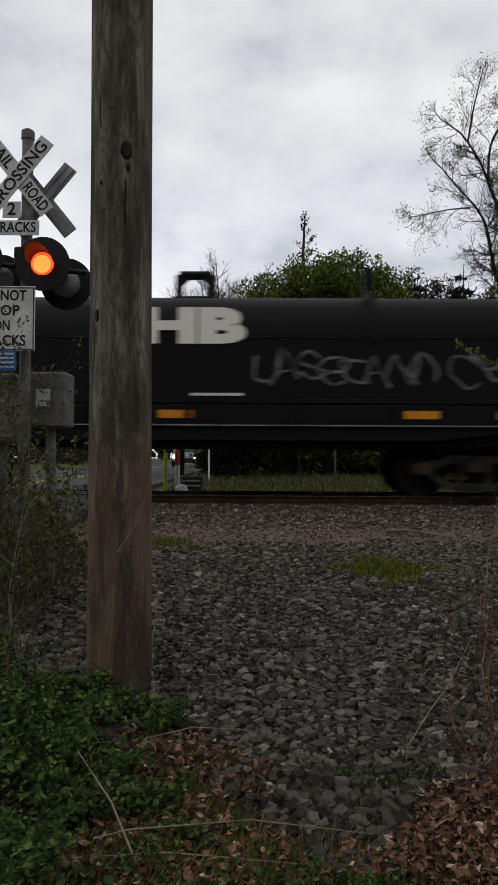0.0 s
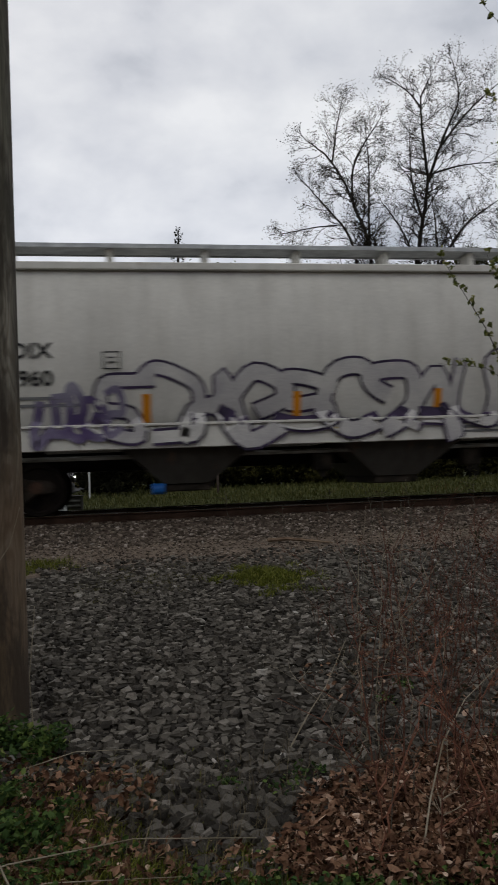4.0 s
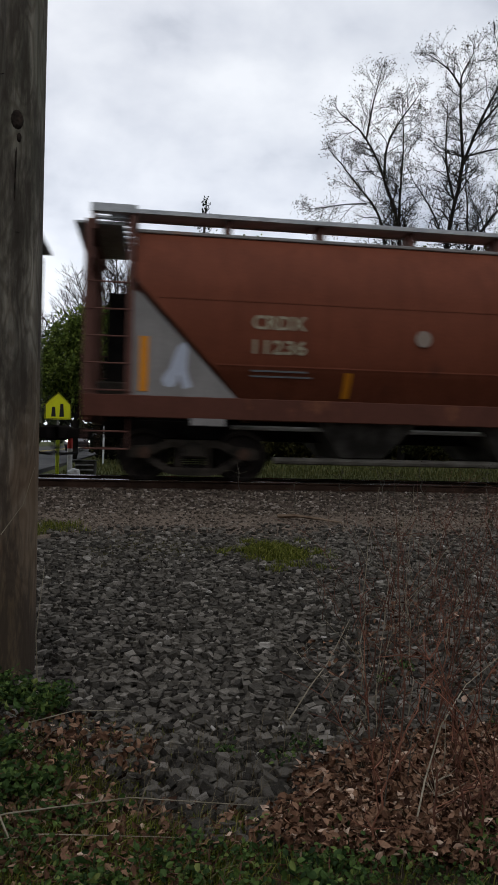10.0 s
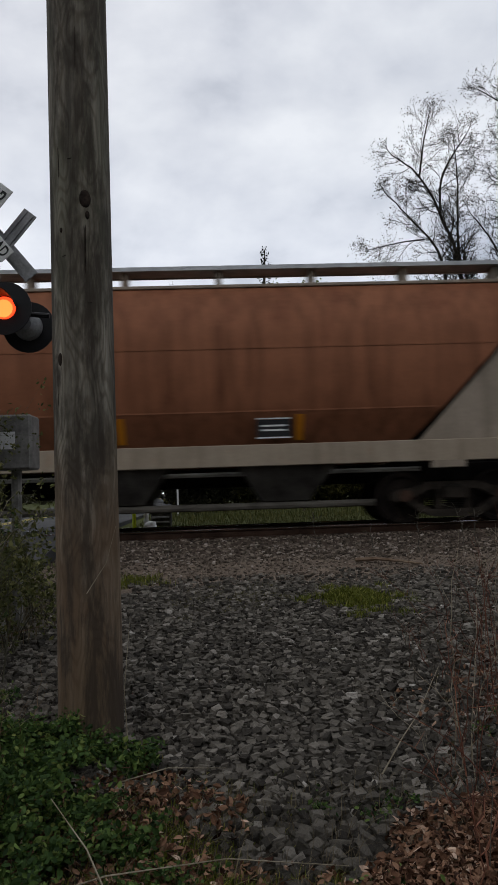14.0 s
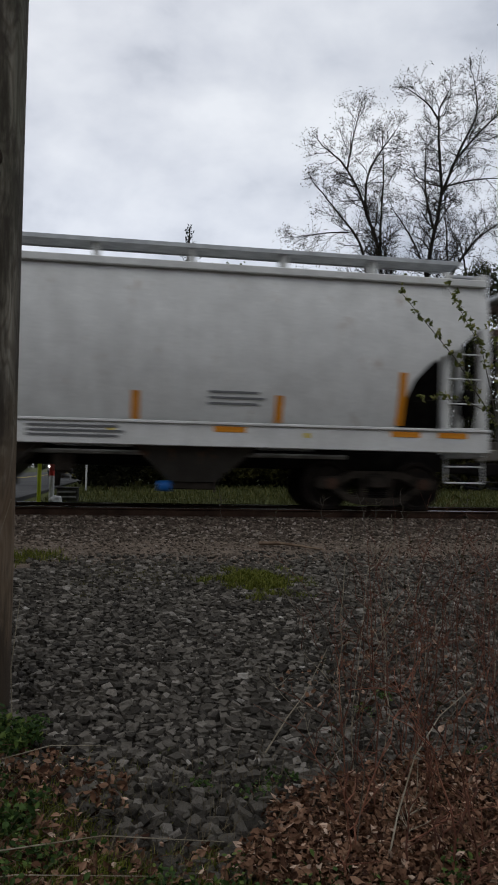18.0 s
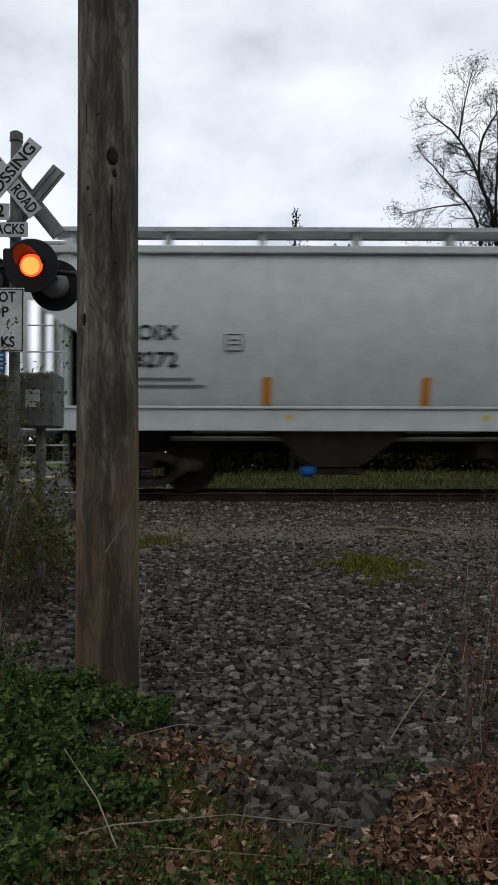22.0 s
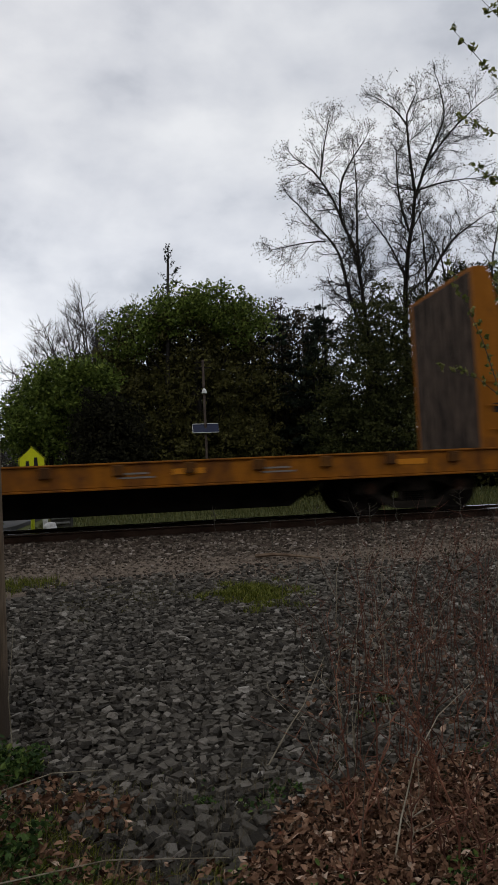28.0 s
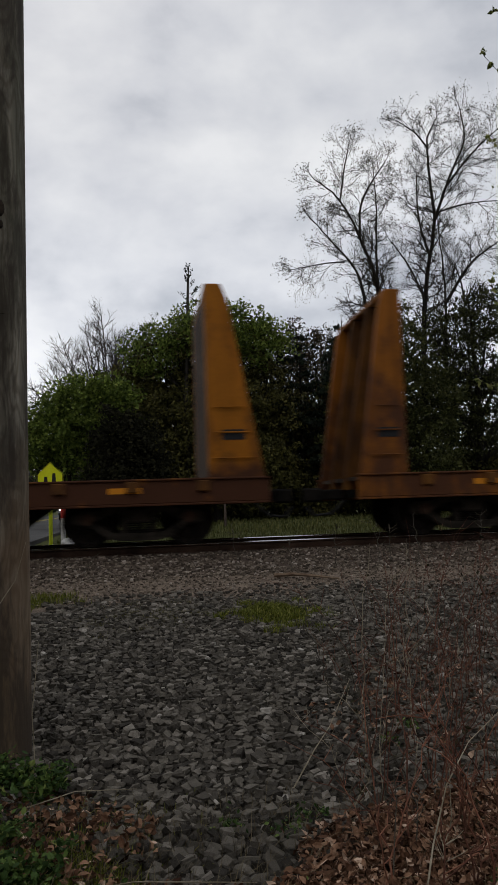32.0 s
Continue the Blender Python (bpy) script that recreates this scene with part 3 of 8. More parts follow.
def coupler(car, x, way):
    m = Mesh().box(min(x, x + way * 0.55), max(x, x + way * 0.55), -0.09, 0.09, 0.72, 0.92, 0.02)
    m.box(min(x + way * 0.42, x + way * 0.78), max(x + way * 0.42, x + way * 0.78), -0.16, 0.12, 0.68, 0.96, 0.04)
    part("coupler", m, dark_steel, car)
    m = Mesh()
    m.pipe([(x, -0.25, 0.7), (x + way * 0.3, -0.28, 0.45), (x + way * 0.6, -0.22, 0.42), (x + way * 0.75, -0.12, 0.6)], 0.03)
    part("air_hose", m, plain("black_rubber", (0.02, 0.02, 0.02), 0.8), car)


def strips(car, places, y=None, wrap=None):
    """Upright orange reflectors at (x, z, height)."""
    for x, z, h in places:
        yy = wrap(z + h / 2) if wrap else y
        m = Mesh()
        if wrap:
            y0, y1 = wrap(z) - 0.024, wrap(z + h) - 0.024
            ym = wrap(z + h / 2) - 0.024
            m.add([(x, y0, z), (x + 0.14, y0, z), (x, ym, z + h / 2), (x + 0.14, ym, z + h / 2), (x, y1, z + h), (x + 0.14, y1, z + h)], [(0, 1, 3, 2), (2, 3, 5, 4)])
            m.add([(x, y0 + 0.01, z), (x + 0.14, y0 + 0.01, z), (x + 0.14, y1 + 0.01, z + h), (x, y1 + 0.01, z + h)], [(0, 1, 2, 3)])
        else:
            m.box(x, x + 0.14, yy - 0.006, yy, z, z + h)
        part("reflector_strip", m, reflector, car, "orange reflective strip")


def bars(car, rows, mat, y=None, wrap=None, name="stencil_bar"):
    """Small unreadable stencil lines: (x, z, width, height)."""
    m = Mesh()
    for x, z, w, h in rows:
        yy = (wrap(z + h / 2) if wrap else y) - 0.008
        m.box(x, x + w, yy, yy + 0.004, z, z + h)
    tagged(part(name, m, mat, car, "unreadable stencilled lines"), kind="stuff")


def roof_walk(car, L, grate, bracket, crossed=True):
    """Running boards along both sides of the roof, on brackets, with end platforms."""
    for side in (-1, 1):
        lo = 0.62 if side > 0 else -1.18
        hi = lo + 0.56
        section = [(lo, 4.70), (lo, 4.775), (lo + 0.05, 4.775), (lo + 0.05, 4.735)]
        for k in range(5):
            y = lo + 0.09 + k * 0.094
            section += [(y, 4.735), (y, 4.762), (y + 0.04, 4.762), (y + 0.04, 4.735)]
        section += [(hi - 0.05, 4.735), (hi - 0.05, 4.775), (hi, 4.775), (hi, 4.70), (hi - 0.03, 4.70), (hi - 0.03, 4.722), (lo + 0.03, 4.722), (lo + 0.03, 4.70)]
        m = Mesh().prism(section, 0.35, L - 0.35, "x")
        walkway = part("running_board", m, grate, car, "galvanised grating walkway")
        for k in range(int((L - 1.2) / 1.72) + 1):
            x = 0.7 + k * 1.72
            part("bracket", Mesh().box(x, x + 0.12, lo + 0.12, hi - 0.06, 4.42, 4.71, 0.01), bracket, walkway)
    for x0, x1 in ((-0.22, 0.62), (L - 0.62, L + 0.22)):
        m = Mesh().box(x0, x1, -1.2, 1.2, 4.46, 4.51, 0.01)
        part("end_platform", m, grate, car, "grating platform over the car's end")
    for x0, x1 in ((0.08, 0.86), (L - 0.86, L - 0.08)) if crossed else ():
        m = Mesh()
        for y in (-1.52, 1.47):
            m.box(x0, x1, y, y + 0.05, 4.59, 4.73)
        for x in (x0, x1 - 0.05):
            m.box(x, x + 0.05, -1.47, 1.47, 4.60, 4.71)
        for k in range(9):
            y = -1.36 + k * 0.32
            m.box(x0 + 0.05, x1 - 0.05, y, y + 0.13, 4.63, 4.665)
        cross = part("cross_walk", m, grate, car, "grating walkway across the roof end")
        for y in (-1.44, 1.44):
            part("walk_support", Mesh().box(x0 + 0.02, x0 + 0.10, y - 0.04, y + 0.04, 4.3, 4.61), bracket, cross)
            part("walk_support", Mesh().box(x1 - 0.10, x1 - 0.02, y - 0.04, y + 0.04, 4.3, 4.61), bracket, cross)
    for k in range(8):
        x = 1.6 + k * (L - 3.2) / 7
        m = Mesh().box(x - 0.5, x + 0.5, -0.42, 0.42, 4.44, 4.58, 0.04)
        part("roof_hatch", m, bracket, car)


def end_frame(car, L, mat, post_mat, rungs=5, rung_top=3.0):
    """Corner posts, ladders and beams at both ends of a covered hopper."""
    for e, (x0, way) in enumerate(((0.0, 1), (L, -1))):
        for side in (-1, 1):
            y = side * 1.47
            for dx, top in ((0.0, 4.46), (0.72, 4.46)):
                a, b = x0 + way * dx, x0 + way * (dx + 0.11)
                part("corner_post", Mesh().box(min(a, b), max(a, b), y - 0.05, y + 0.05, 1.1, top, 0.01), post_mat, car)
            a, b = x0 + way * 0.05, x0 + way * 0.78
            for k in range(rungs):
                z = 1.55 + k * 0.46
                part("rung", Mesh().rod((a, y - side * -0.07, z), (b, y - side * -0.07, z), 0.014, n=6), post_mat, car)
            for z in (0.55, 0.85):
                part("step", Mesh().rod((a, y, z), (b, y, z), 0.016, n=6).rod((a, y, z), (a, y, 1.12), 0.014, n=6).rod((b, y, z), (b, y, 1.12), 0.014, n=6), post_mat, car)
        a, b = x0, x0 + way * 0.14
        part("end_sill", Mesh().box(min(a, b), max(a, b), -1.5, 1.5, 1.02, 1.26, 0.02), mat, car)
        # Added dark plate that closes the see-through end, for its shaded inside.
        dark_plate = [(x0 + way * d, z) for d, z in ((0.30, 1.0), (3.0, 1.0), (2.6, 1.5), (0.75, 3.5), (0.30, 3.5))]
        part("end_web", Mesh().prism(dark_plate, -0.06, 0.06), dark_steel, car)
        for z in (4.33, 3.8):
            part("end_beam", Mesh().box(min(a, b), max(a, b), -1.42, 1.42, z, z + 0.12, 0.01), post_mat, car)
        for y in (-0.45, 0.45):
            part("end_post", Mesh().box(min(a, b), max(a, b), y - 0.06, y + 0.06, 1.2, 4.25, 0.01), post_mat, car)
    m = Mesh()
    m.rod((L - 0.05, -0.7, 2.1), (L + 0.02, -0.7, 2.1), 0.28, n=16).rod((L - 0.25, -0.7, 2.1), (L, -0.7, 2.1), 0.04, n=6)
    part("brake_wheel", m, dark_steel, car)
    part("brake_box", Mesh().box(0.2, 0.75, -0.9, -0.3, 1.3, 1.75, 0.03), truck_steel, car)


def flow_width(z):
    """Half width of the round-sided hopper body at a height over the rail."""
    return float(np.interp(z, [1.1, 1.45, 1.83, 2.06, 2.40, 2.95, 3.5, 3.9, 4.2, 4.41], [0.90, 1.05, 1.29, 1.44, 1.53, 1.59, 1.55, 1.42, 1.26, 1.07]))


def round_hopper(car, L, paint, sill_paint, plate_paint, post_paint, bays=4, snug=0.0):
    """A round-sided covered hopper: body with slope ends, shear plates, sills, chutes."""
    zs = [1.12, 1.3, 1.45, 1.64, 1.83, 1.95, 2.06, 2.2, 2.45, 2.7, 3.0, 3.3, 3.5, 3.7, 3.9, 4.05, 4.18, 4.30, 4.41]
    m = Mesh()
    verts, faces = [], []
    for z in zs:
        x0 = 0.86 + max(0.0, (3.45 - z) / (3.45 - 1.45)) * 1.9
        w = flow_width(z)
        verts += [(x0, -w, z), (L - x0, -w, z), (L - x0, w, z), (x0, w, z)]
    for k in range(len(zs) - 1):
        faces += [(4 * k + j, 4 * k + (j + 1) % 4, 4 * k + 4 + (j + 1) % 4, 4 * k + 4 + j) for j in range(4)]
    n = len(verts)
    verts += [(0.86, 0, 4.48), (L - 0.86, 0, 4.48)]
    b = n - 4
    faces += [(b, b + 1, n + 1, n), (b + 2, b + 3, n, n + 1), (b + 3, b, n), (b + 1, b + 2, n + 1), (3, 2, 1, 0)]
    m.add(verts, faces)
    part("body", m, paint, car)
    m = Mesh()
    for side in (-1, 1):
        m.box(0.86, L - 0.86, side * 1.09 - 0.045, side * 1.09 + 0.045, 4.38, 4.44, 0.01)
    part("eave_angle", m, plate_paint, car)
    m = Mesh()
    for z in (2.06, 3.16):
        x0 = 0.86 + max(0.0, (3.45 - z) / 2.0) * 1.9 + 0.1
        for side in (-1, 1):
            y = side * (flow_width(z) + 0.003)
            m.box(x0, L - x0, y - 0.006, y + 0.006, z, z + 0.025)
    part("weld_seam", m, paint, car, "horizontal weld seam")
    for side in (-1, 1):
        y = side * 1.50
        part("side_sill", Mesh().box(0.0, L, y - 0.03, y + 0.03, 1.1, 1.48, 0.012), sill_paint, car)
        for flip in (False, True):
            out = [(0.80, 1.46), (2.66 + snug, 1.46), (2.54 + snug, 1.58), (0.98 + snug, 3.22), (0.80, 3.30 + snug)]
            if flip:
                out = [(L - x, z) for x, z in out]
            part("shear_plate", Mesh().prism(out, side * 1.47 - 0.012, side * 1.47 + 0.012), plate_paint, car)
    for x in (2.15, L - 2.15):
        for side in (-1, 1):
            part("jacking_pad", Mesh().box(x - 0.3, x + 0.3, side * 1.46 - 0.07, side * 1.46 + 0.07, 0.98, 1.12, 0.01), plate_paint, car)
    chutes(car, L, bays)
    end_frame(car, L, sill_paint, post_paint)
    roof_walk(car, L, galvanised, post_paint)


def chutes(car, L, bays, mat=None, capped=False):
    part("centre_sill", Mesh().box(0.3, L - 0.3, -0.3, 0.3, 0.75, 1.1, 0.02), dark_steel, car)
    room = L - 7.0
    for k in range(bays):
        xc = 3.5 + room * (k + 0.5) / bays
        h = room / bays * 0.42
        m = Mesh()
        m.add([(xc - h * 0.72, -1.44, 1.14), (xc + h * 0.72, -1.44, 1.14), (xc + h * 0.72, 1.44, 1.14), (xc - h * 0.72, 1.44, 1.14), (xc - 0.40, -1.05, 0.48), (xc + 0.40, -1.05, 0.48), (xc + 0.40, 1.05, 0.48), (xc - 0.40, 1.05, 0.48)],
              [(0, 1, 5, 4), (1, 2, 6, 5), (2, 3, 7, 6), (3, 0, 4, 7), (4, 5, 6, 7), (0, 3, 2, 1)])
        chute = part("hopper_chute", m, mat or chute_grey, car)
        part("outlet_gate", Mesh().box(xc - 0.42, xc + 0.42, -1.0, 1.0, 0.34, 0.48, 0.02), truck_steel, chute)
        if capped and k in (0, bays - 1):
            part("outlet_cap", Mesh().rod((xc - 0.64, -1.06, 0.40), (xc - 0.42, -1.06, 0.40), 0.10, n=14), plain("blue_plastic_cap", (0.02, 0.13, 0.42), 0.4), chute, "blue plastic outlet cap")
    for side in (-1, 1):
        part("brake_pipe", Mesh().rod((2.6, side * 1.2, 0.98), (L - 2.6, side * 1.2, 0.98), 0.042, n=6), pipe_grey, car)
    if not capped:
        part("vent_pipe", Mesh().rod((3.4, -1.0, 0.40), (L - 3.4, -1.0, 0.40), 0.065, n=8), mottled("brown_grey_pipe", (0.075, 0.066, 0.055), (0.17, 0.155, 0.13), 2, 0.8, 0.2, 30), car)
    for x in (L * 0.5 - 1.6, L * 0.5 + 1.3):
        part("brake_valve", Mesh().box(x, x + 0.34, -1.15, -0.85, 0.62, 0.95, 0.03).rod((x + 0.17, -1.0, 0.62), (x + 0.17, -1.0, 0.5), 0.07, n=8), truck_steel, car)
    part("air_tank", Mesh().rod((L * 0.5 - 0.5, 0.8, 0.8), (L * 0.5 + 0.4, 0.8, 0.8), 0.2, n=12), dark_steel, car)


def side_y(z):
    """The near side of the smooth hopper body, which swells a little at half height."""
    return -1.36 - 0.29 * max(0.0, 1 - ((z - 3.0) / 1.5) ** 2)


def on_sill(z):
    """The near face of sill and wall together, for paint that runs over both."""
    return -1.675 if z < 1.54 else side_y(z) - 0.002


def bulged(outline, side):
    """A thin wall cut to an outline of (x, z) and swollen to the body's curve."""
    bm = bmesh.new()
    vs = [[bm.verts.new((x, y, z)) for x, z in outline] for y in (0.0, -0.05)]
    n = len(outline)
    bm.faces.new(vs[0])
    bm.faces.new(vs[1][::-1])
    for k in range(n):
        bm.faces.new((vs[0][k], vs[0][(k + 1) % n], vs[1][(k + 1) % n], vs[1][k]))
    for k in range(1, 12):
        bmesh.ops.bisect_plane(bm, geom=bm.verts[:] + bm.edges[:] + bm.faces[:], plane_co=(0, 0, 1.5 + k * 0.235), plane_no=(0, 0, 1))
    bmesh.ops.triangulate(bm, faces=[f for f in bm.faces if len(f.verts) > 4])
    for v in bm.verts:
        v.co.y = side * (v.co.y - side_y(v.co.z))
    return Mesh().take(bm)


def straight_hopper(car, L, paint, sill_paint, post_paint, ribs=True, bays=3):
    """A flat-sided covered hopper with cut-outs at the ends."""
    cut = [(0.17, 1.52), (0.17, 3.42), (0.62, 3.02), (1.15, 2.72), (1.45, 2.40), (1.62, 2.0), (1.72, 1.52)]
    for side in (-1, 1):
        outline = [(0.0, 1.5), (0.0, 4.32), (L, 4.32), (L, 1.5)] + [(L - x, z) for x, z in cut] + cut[::-1]
        part("side_wall", bulged(outline, side), paint, car)
        part("side_sill", Mesh().box(0.0, L, side * 1.60 - 0.04, side * 1.60 + 0.04, 1.1, 1.5, 0.012), sill_paint, car)
        part("sill_flange", Mesh().box(0.0, L, side * 1.62 - 0.06, side * 1.62 + 0.06, 1.48, 1.53, 0.01), sill_paint, car)
        m = Mesh()
        if not ribs:
            y = side * 1.50
            m.box(0.0, L, y - 0.07, y + 0.07, 4.20, 4.33, 0.012)
        for z in (4.30, 4.18, 4.06, 3.94) if ribs else ():
            m.box(0.0, L, side * (0.01 - side_y(z)) - 0.02, side * (0.01 - side_y(z)) + 0.02, z - 0.025, z + 0.025, 0.008)
        part("eave_ribs", m, paint, car)
    m = Mesh()
    arch = [(-1.45, 4.30), (-1.2, 4.40), (-0.5, 4.48), (0.5, 4.48), (1.2, 4.40), (1.45, 4.30)]
    m.prism(arch, 0.0, L, "x")
    part("roof", m, paint, car)
    for flip in (False, True):
        g = lambda x: L - x if flip else x  # noqa: E731
        m = Mesh()
        m.add([(g(0.5), -1.34, 4.3), (g(3.1), -1.34, 1.2), (g(3.1), 1.40, 1.2), (g(0.5), 1.40, 4.3), (g(0.55), -1.40, 4.3), (g(3.15), -1.40, 1.2), (g(3.15), 1.40, 1.2), (g(0.55), 1.40, 4.3)], [(0, 1, 2, 3), (4, 7, 6, 5), (0, 4, 5, 1), (3, 2, 6, 7)])
        part("slope_sheet", m, paint, car)
    chutes(car, L, bays, car_paint("dusty_chute_paint", (0.075, 0.068, 0.058), 0.8, 0.3, 0.4, 1.1, seed=14), True)
    end_frame(car, L, sill_paint, post_paint)
    roof_walk(car, L, galvanised, post_paint, False)


def flow_y(z):
    return -flow_width(z)


GLYPHS = (
    ((0.9, 0.8), (0.5, 1.0), (0.1, 0.8), (0.2, 0.55), (0.7, 0.45), (0.85, 0.2), (0.45, 0.0), (0.05, 0.2)),
    ((0.1, 0.0), (0.15, 0.5), (0.1, 1.0), (0.6, 0.98), (0.85, 0.75), (0.6, 0.5), (0.2, 0.48), (0.6, 0.35), (0.95, -0.05)),
    ((0.95, 0.95), (0.4, 0.95), (0.05, 0.6), (0.1, 0.2), (0.5, 0.0), (0.95, 0.12), (0.9, 0.45), (0.5, 0.48)),
    ((0.0, 0.0), (0.25, 0.55), (0.45, 1.0), (0.6, 0.6), (0.75, 0.3), (1.0, 0.0), (0.7, 0.35), (0.2, 0.33)),
    ((0.1, 1.0), (0.08, 0.4), (0.3, 0.02), (0.7, 0.05), (0.9, 0.4), (0.92, 1.05)),
    ((0.0, 0.05), (0.15, 0.9), (0.35, 0.7), (0.6, 0.25), (0.8, 0.05), (0.85, 0.6), (0.9, 1.0)),
    ((0.95, 0.8), (0.6, 1.0), (0.2, 0.85), (0.05, 0.5), (0.2, 0.12), (0.6, 0.0), (0.95, 0.2)),
)


def smooth_path(pts, per=4):
    out = []
    n = len(pts)
    for k in range(n - 1):
        a, b, c, d = pts[max(k - 1, 0)], pts[k], pts[k + 1], pts[min(k + 2, n - 1)]
        for j in range(per):
            t = j / per
            out.append(tuple(0.5 * (2 * b[i] + (c[i] - a[i]) * t + (2 * a[i] - 5 * b[i] + 4 * c[i] - d[i]) * t * t + (3 * b[i] - a[i] - 3 * c[i] + d[i]) * t ** 3) for i in (0, 1)))
    return out + [pts[-1]]


def scrawl(car, x0, x1, z0, z1, seed, mat, wrap, thick=0.05, name="spray_paint", loops=7, fill=None):
    """Sprayed shapes that cannot be read: bent strokes, or swollen ones with a dark edge round a pale filling."""
    rng = random.Random(seed)
    w, h = (x1 - x0) / loops, z1 - z0
    edge, inner = Mesh(), Mesh()

    def stroke(mesh, pts, th, out):
        rows = []
        n = len(pts)
        for k, (x, z) in enumerate(pts):
            (xa, za), (xb, zb) = pts[max(k - 1, 0)], pts[min(k + 1, n - 1)]
            d = math.hypot(xb - xa, zb - za) or 1e-6
            nx, nz = -(zb - za) / d * th / 2, (xb - xa) / d * th / 2
            rows += [(x + nx, z + nz), (x - nx, z - nz)]
        mesh.add([(x, wrap(z) - out, z) for x, z in rows], [(2 * k, 2 * k + 1, 2 * k + 3, 2 * k + 2) for k in range(n - 1)])

    last = -1
    for k in range(loops):
        g = rng.choice([i for i in range(len(GLYPHS)) if i != last])
        last = g
        gx, gz = x0 + w * (k - 0.15 + rng.uniform(-0.1, 0.1)), z0 + h * rng.uniform(0.0, 0.15)
        sw, sh, lean = w * rng.uniform(1.1, 1.5), h * rng.uniform(0.7, 0.95), rng.uniform(-0.2, 0.3) * w
        flip, over = rng.random() < 0.5, rng.random() < 0.5
        pts = smooth_path([(gx + (1 - a if flip else a) * sw + b * lean + rng.gauss(0, 0.09) * w, gz + (1 - b if over else b) * sh + rng.gauss(0, 0.07) * h) for a, b in GLYPHS[g]])
        step = 0.0008 * k
        if fill:
            fat = min(w, h) * rng.uniform(0.20, 0.34)
            stroke(edge, pts, fat + 1.8 * thick, 0.010 + step)
            stroke(inner, pts, fat, 0.0135 + step)
        else:
            stroke(edge, pts, thick * rng.uniform(0.8, 1.25), 0.011 + step)
    tagged(part(name, edge, mat, car, "sprayed graffiti strokes", 0), kind="stuff")
    if fill:
        tagged(part("spray_fill", inner, fill, car, "sprayed graffiti fill", 0), kind="stuff")


def bubble(car, text, x, z, size, width, edge, fill, wrap, swell=0.03):
    """Rounded sprayed letters: a dark outline behind a paler filling."""
    letters(text, size, edge, "spray_outline", car, (x, 0, z), wrap=wrap, depth=0.010, bold=swell + 0.045, width=width, label="dark sprayed outline of rounded letters")
    letters(text, size, fill, "spray_fill", car, (x, 0, z), wrap=wrap, depth=0.016, bold=swell, width=width * 0.985, label="pale filling of sprayed letters")


CARS = []


def rail_car(name, label, front, length, build, category="freight car"):
    """A car whose front end stands at the given distance along the track when the clip starts."""
    car = tagged(empty(name, pose(front, TRACK_Y, RAIL_Z)), label, category, group="cars of the freight train")
    build(car, length)
    CARS.append((car, front, length))
    return car


def hopper_trucks(car, L):
    for x in (1.95, L - 1.95):
        bogie(car, x)
    coupler(car, 0.1, -1)
    coupler(car, L - 0.1, 1)


def marks(car, rows, mat, wrap, bold=0.008):
    """Readable stencils: (text, x of the middle, z, letter height, width)."""
    for text, x, z, size, width in rows:
        letters(text, size * 1.38, mat, "lettering", car, (x, 0, z), wrap=wrap, depth=0.014, bold=bold, width=width)


# ---- the train, car by car ----
pale_post = car_paint("pale_post_paint", (0.46, 0.47, 0.46), 0.5, 0.2, 1.0, 4.5, seed=1)
grey_post = car_paint("grey_post_paint", (0.21, 0.195, 0.18), 0.6, 0.7, 1.0, 4.5, seed=2, rust_col=(0.12, 0.055, 0.03))
# Rust here is darkened further to carry the shade inside the end bays.
rusty_shaded_post = car_paint("rusty_shaded_post_paint", (0.24, 0.17, 0.13), 0.6, 0.9, 4.6, 1.0, seed=3, rust_col=(0.09, 0.04, 0.022))
ink = mottled("purple_black_spray", (0.018, 0.013, 0.028), (0.065, 0.042, 0.095), 2, 0.6)
blue_ink = plain("blue_black_spray", (0.02, 0.03, 0.07), 0.6)
violet = mottled("violet_spray_fill", (0.10, 0.07, 0.16), (0.30, 0.28, 0.34), 1.5, 0.7)


rust_brown = mottled("rusty_brown_steel", (0.035, 0.018, 0.011), (0.12, 0.065, 0.04), 4, 0.85, 0.3, 30)


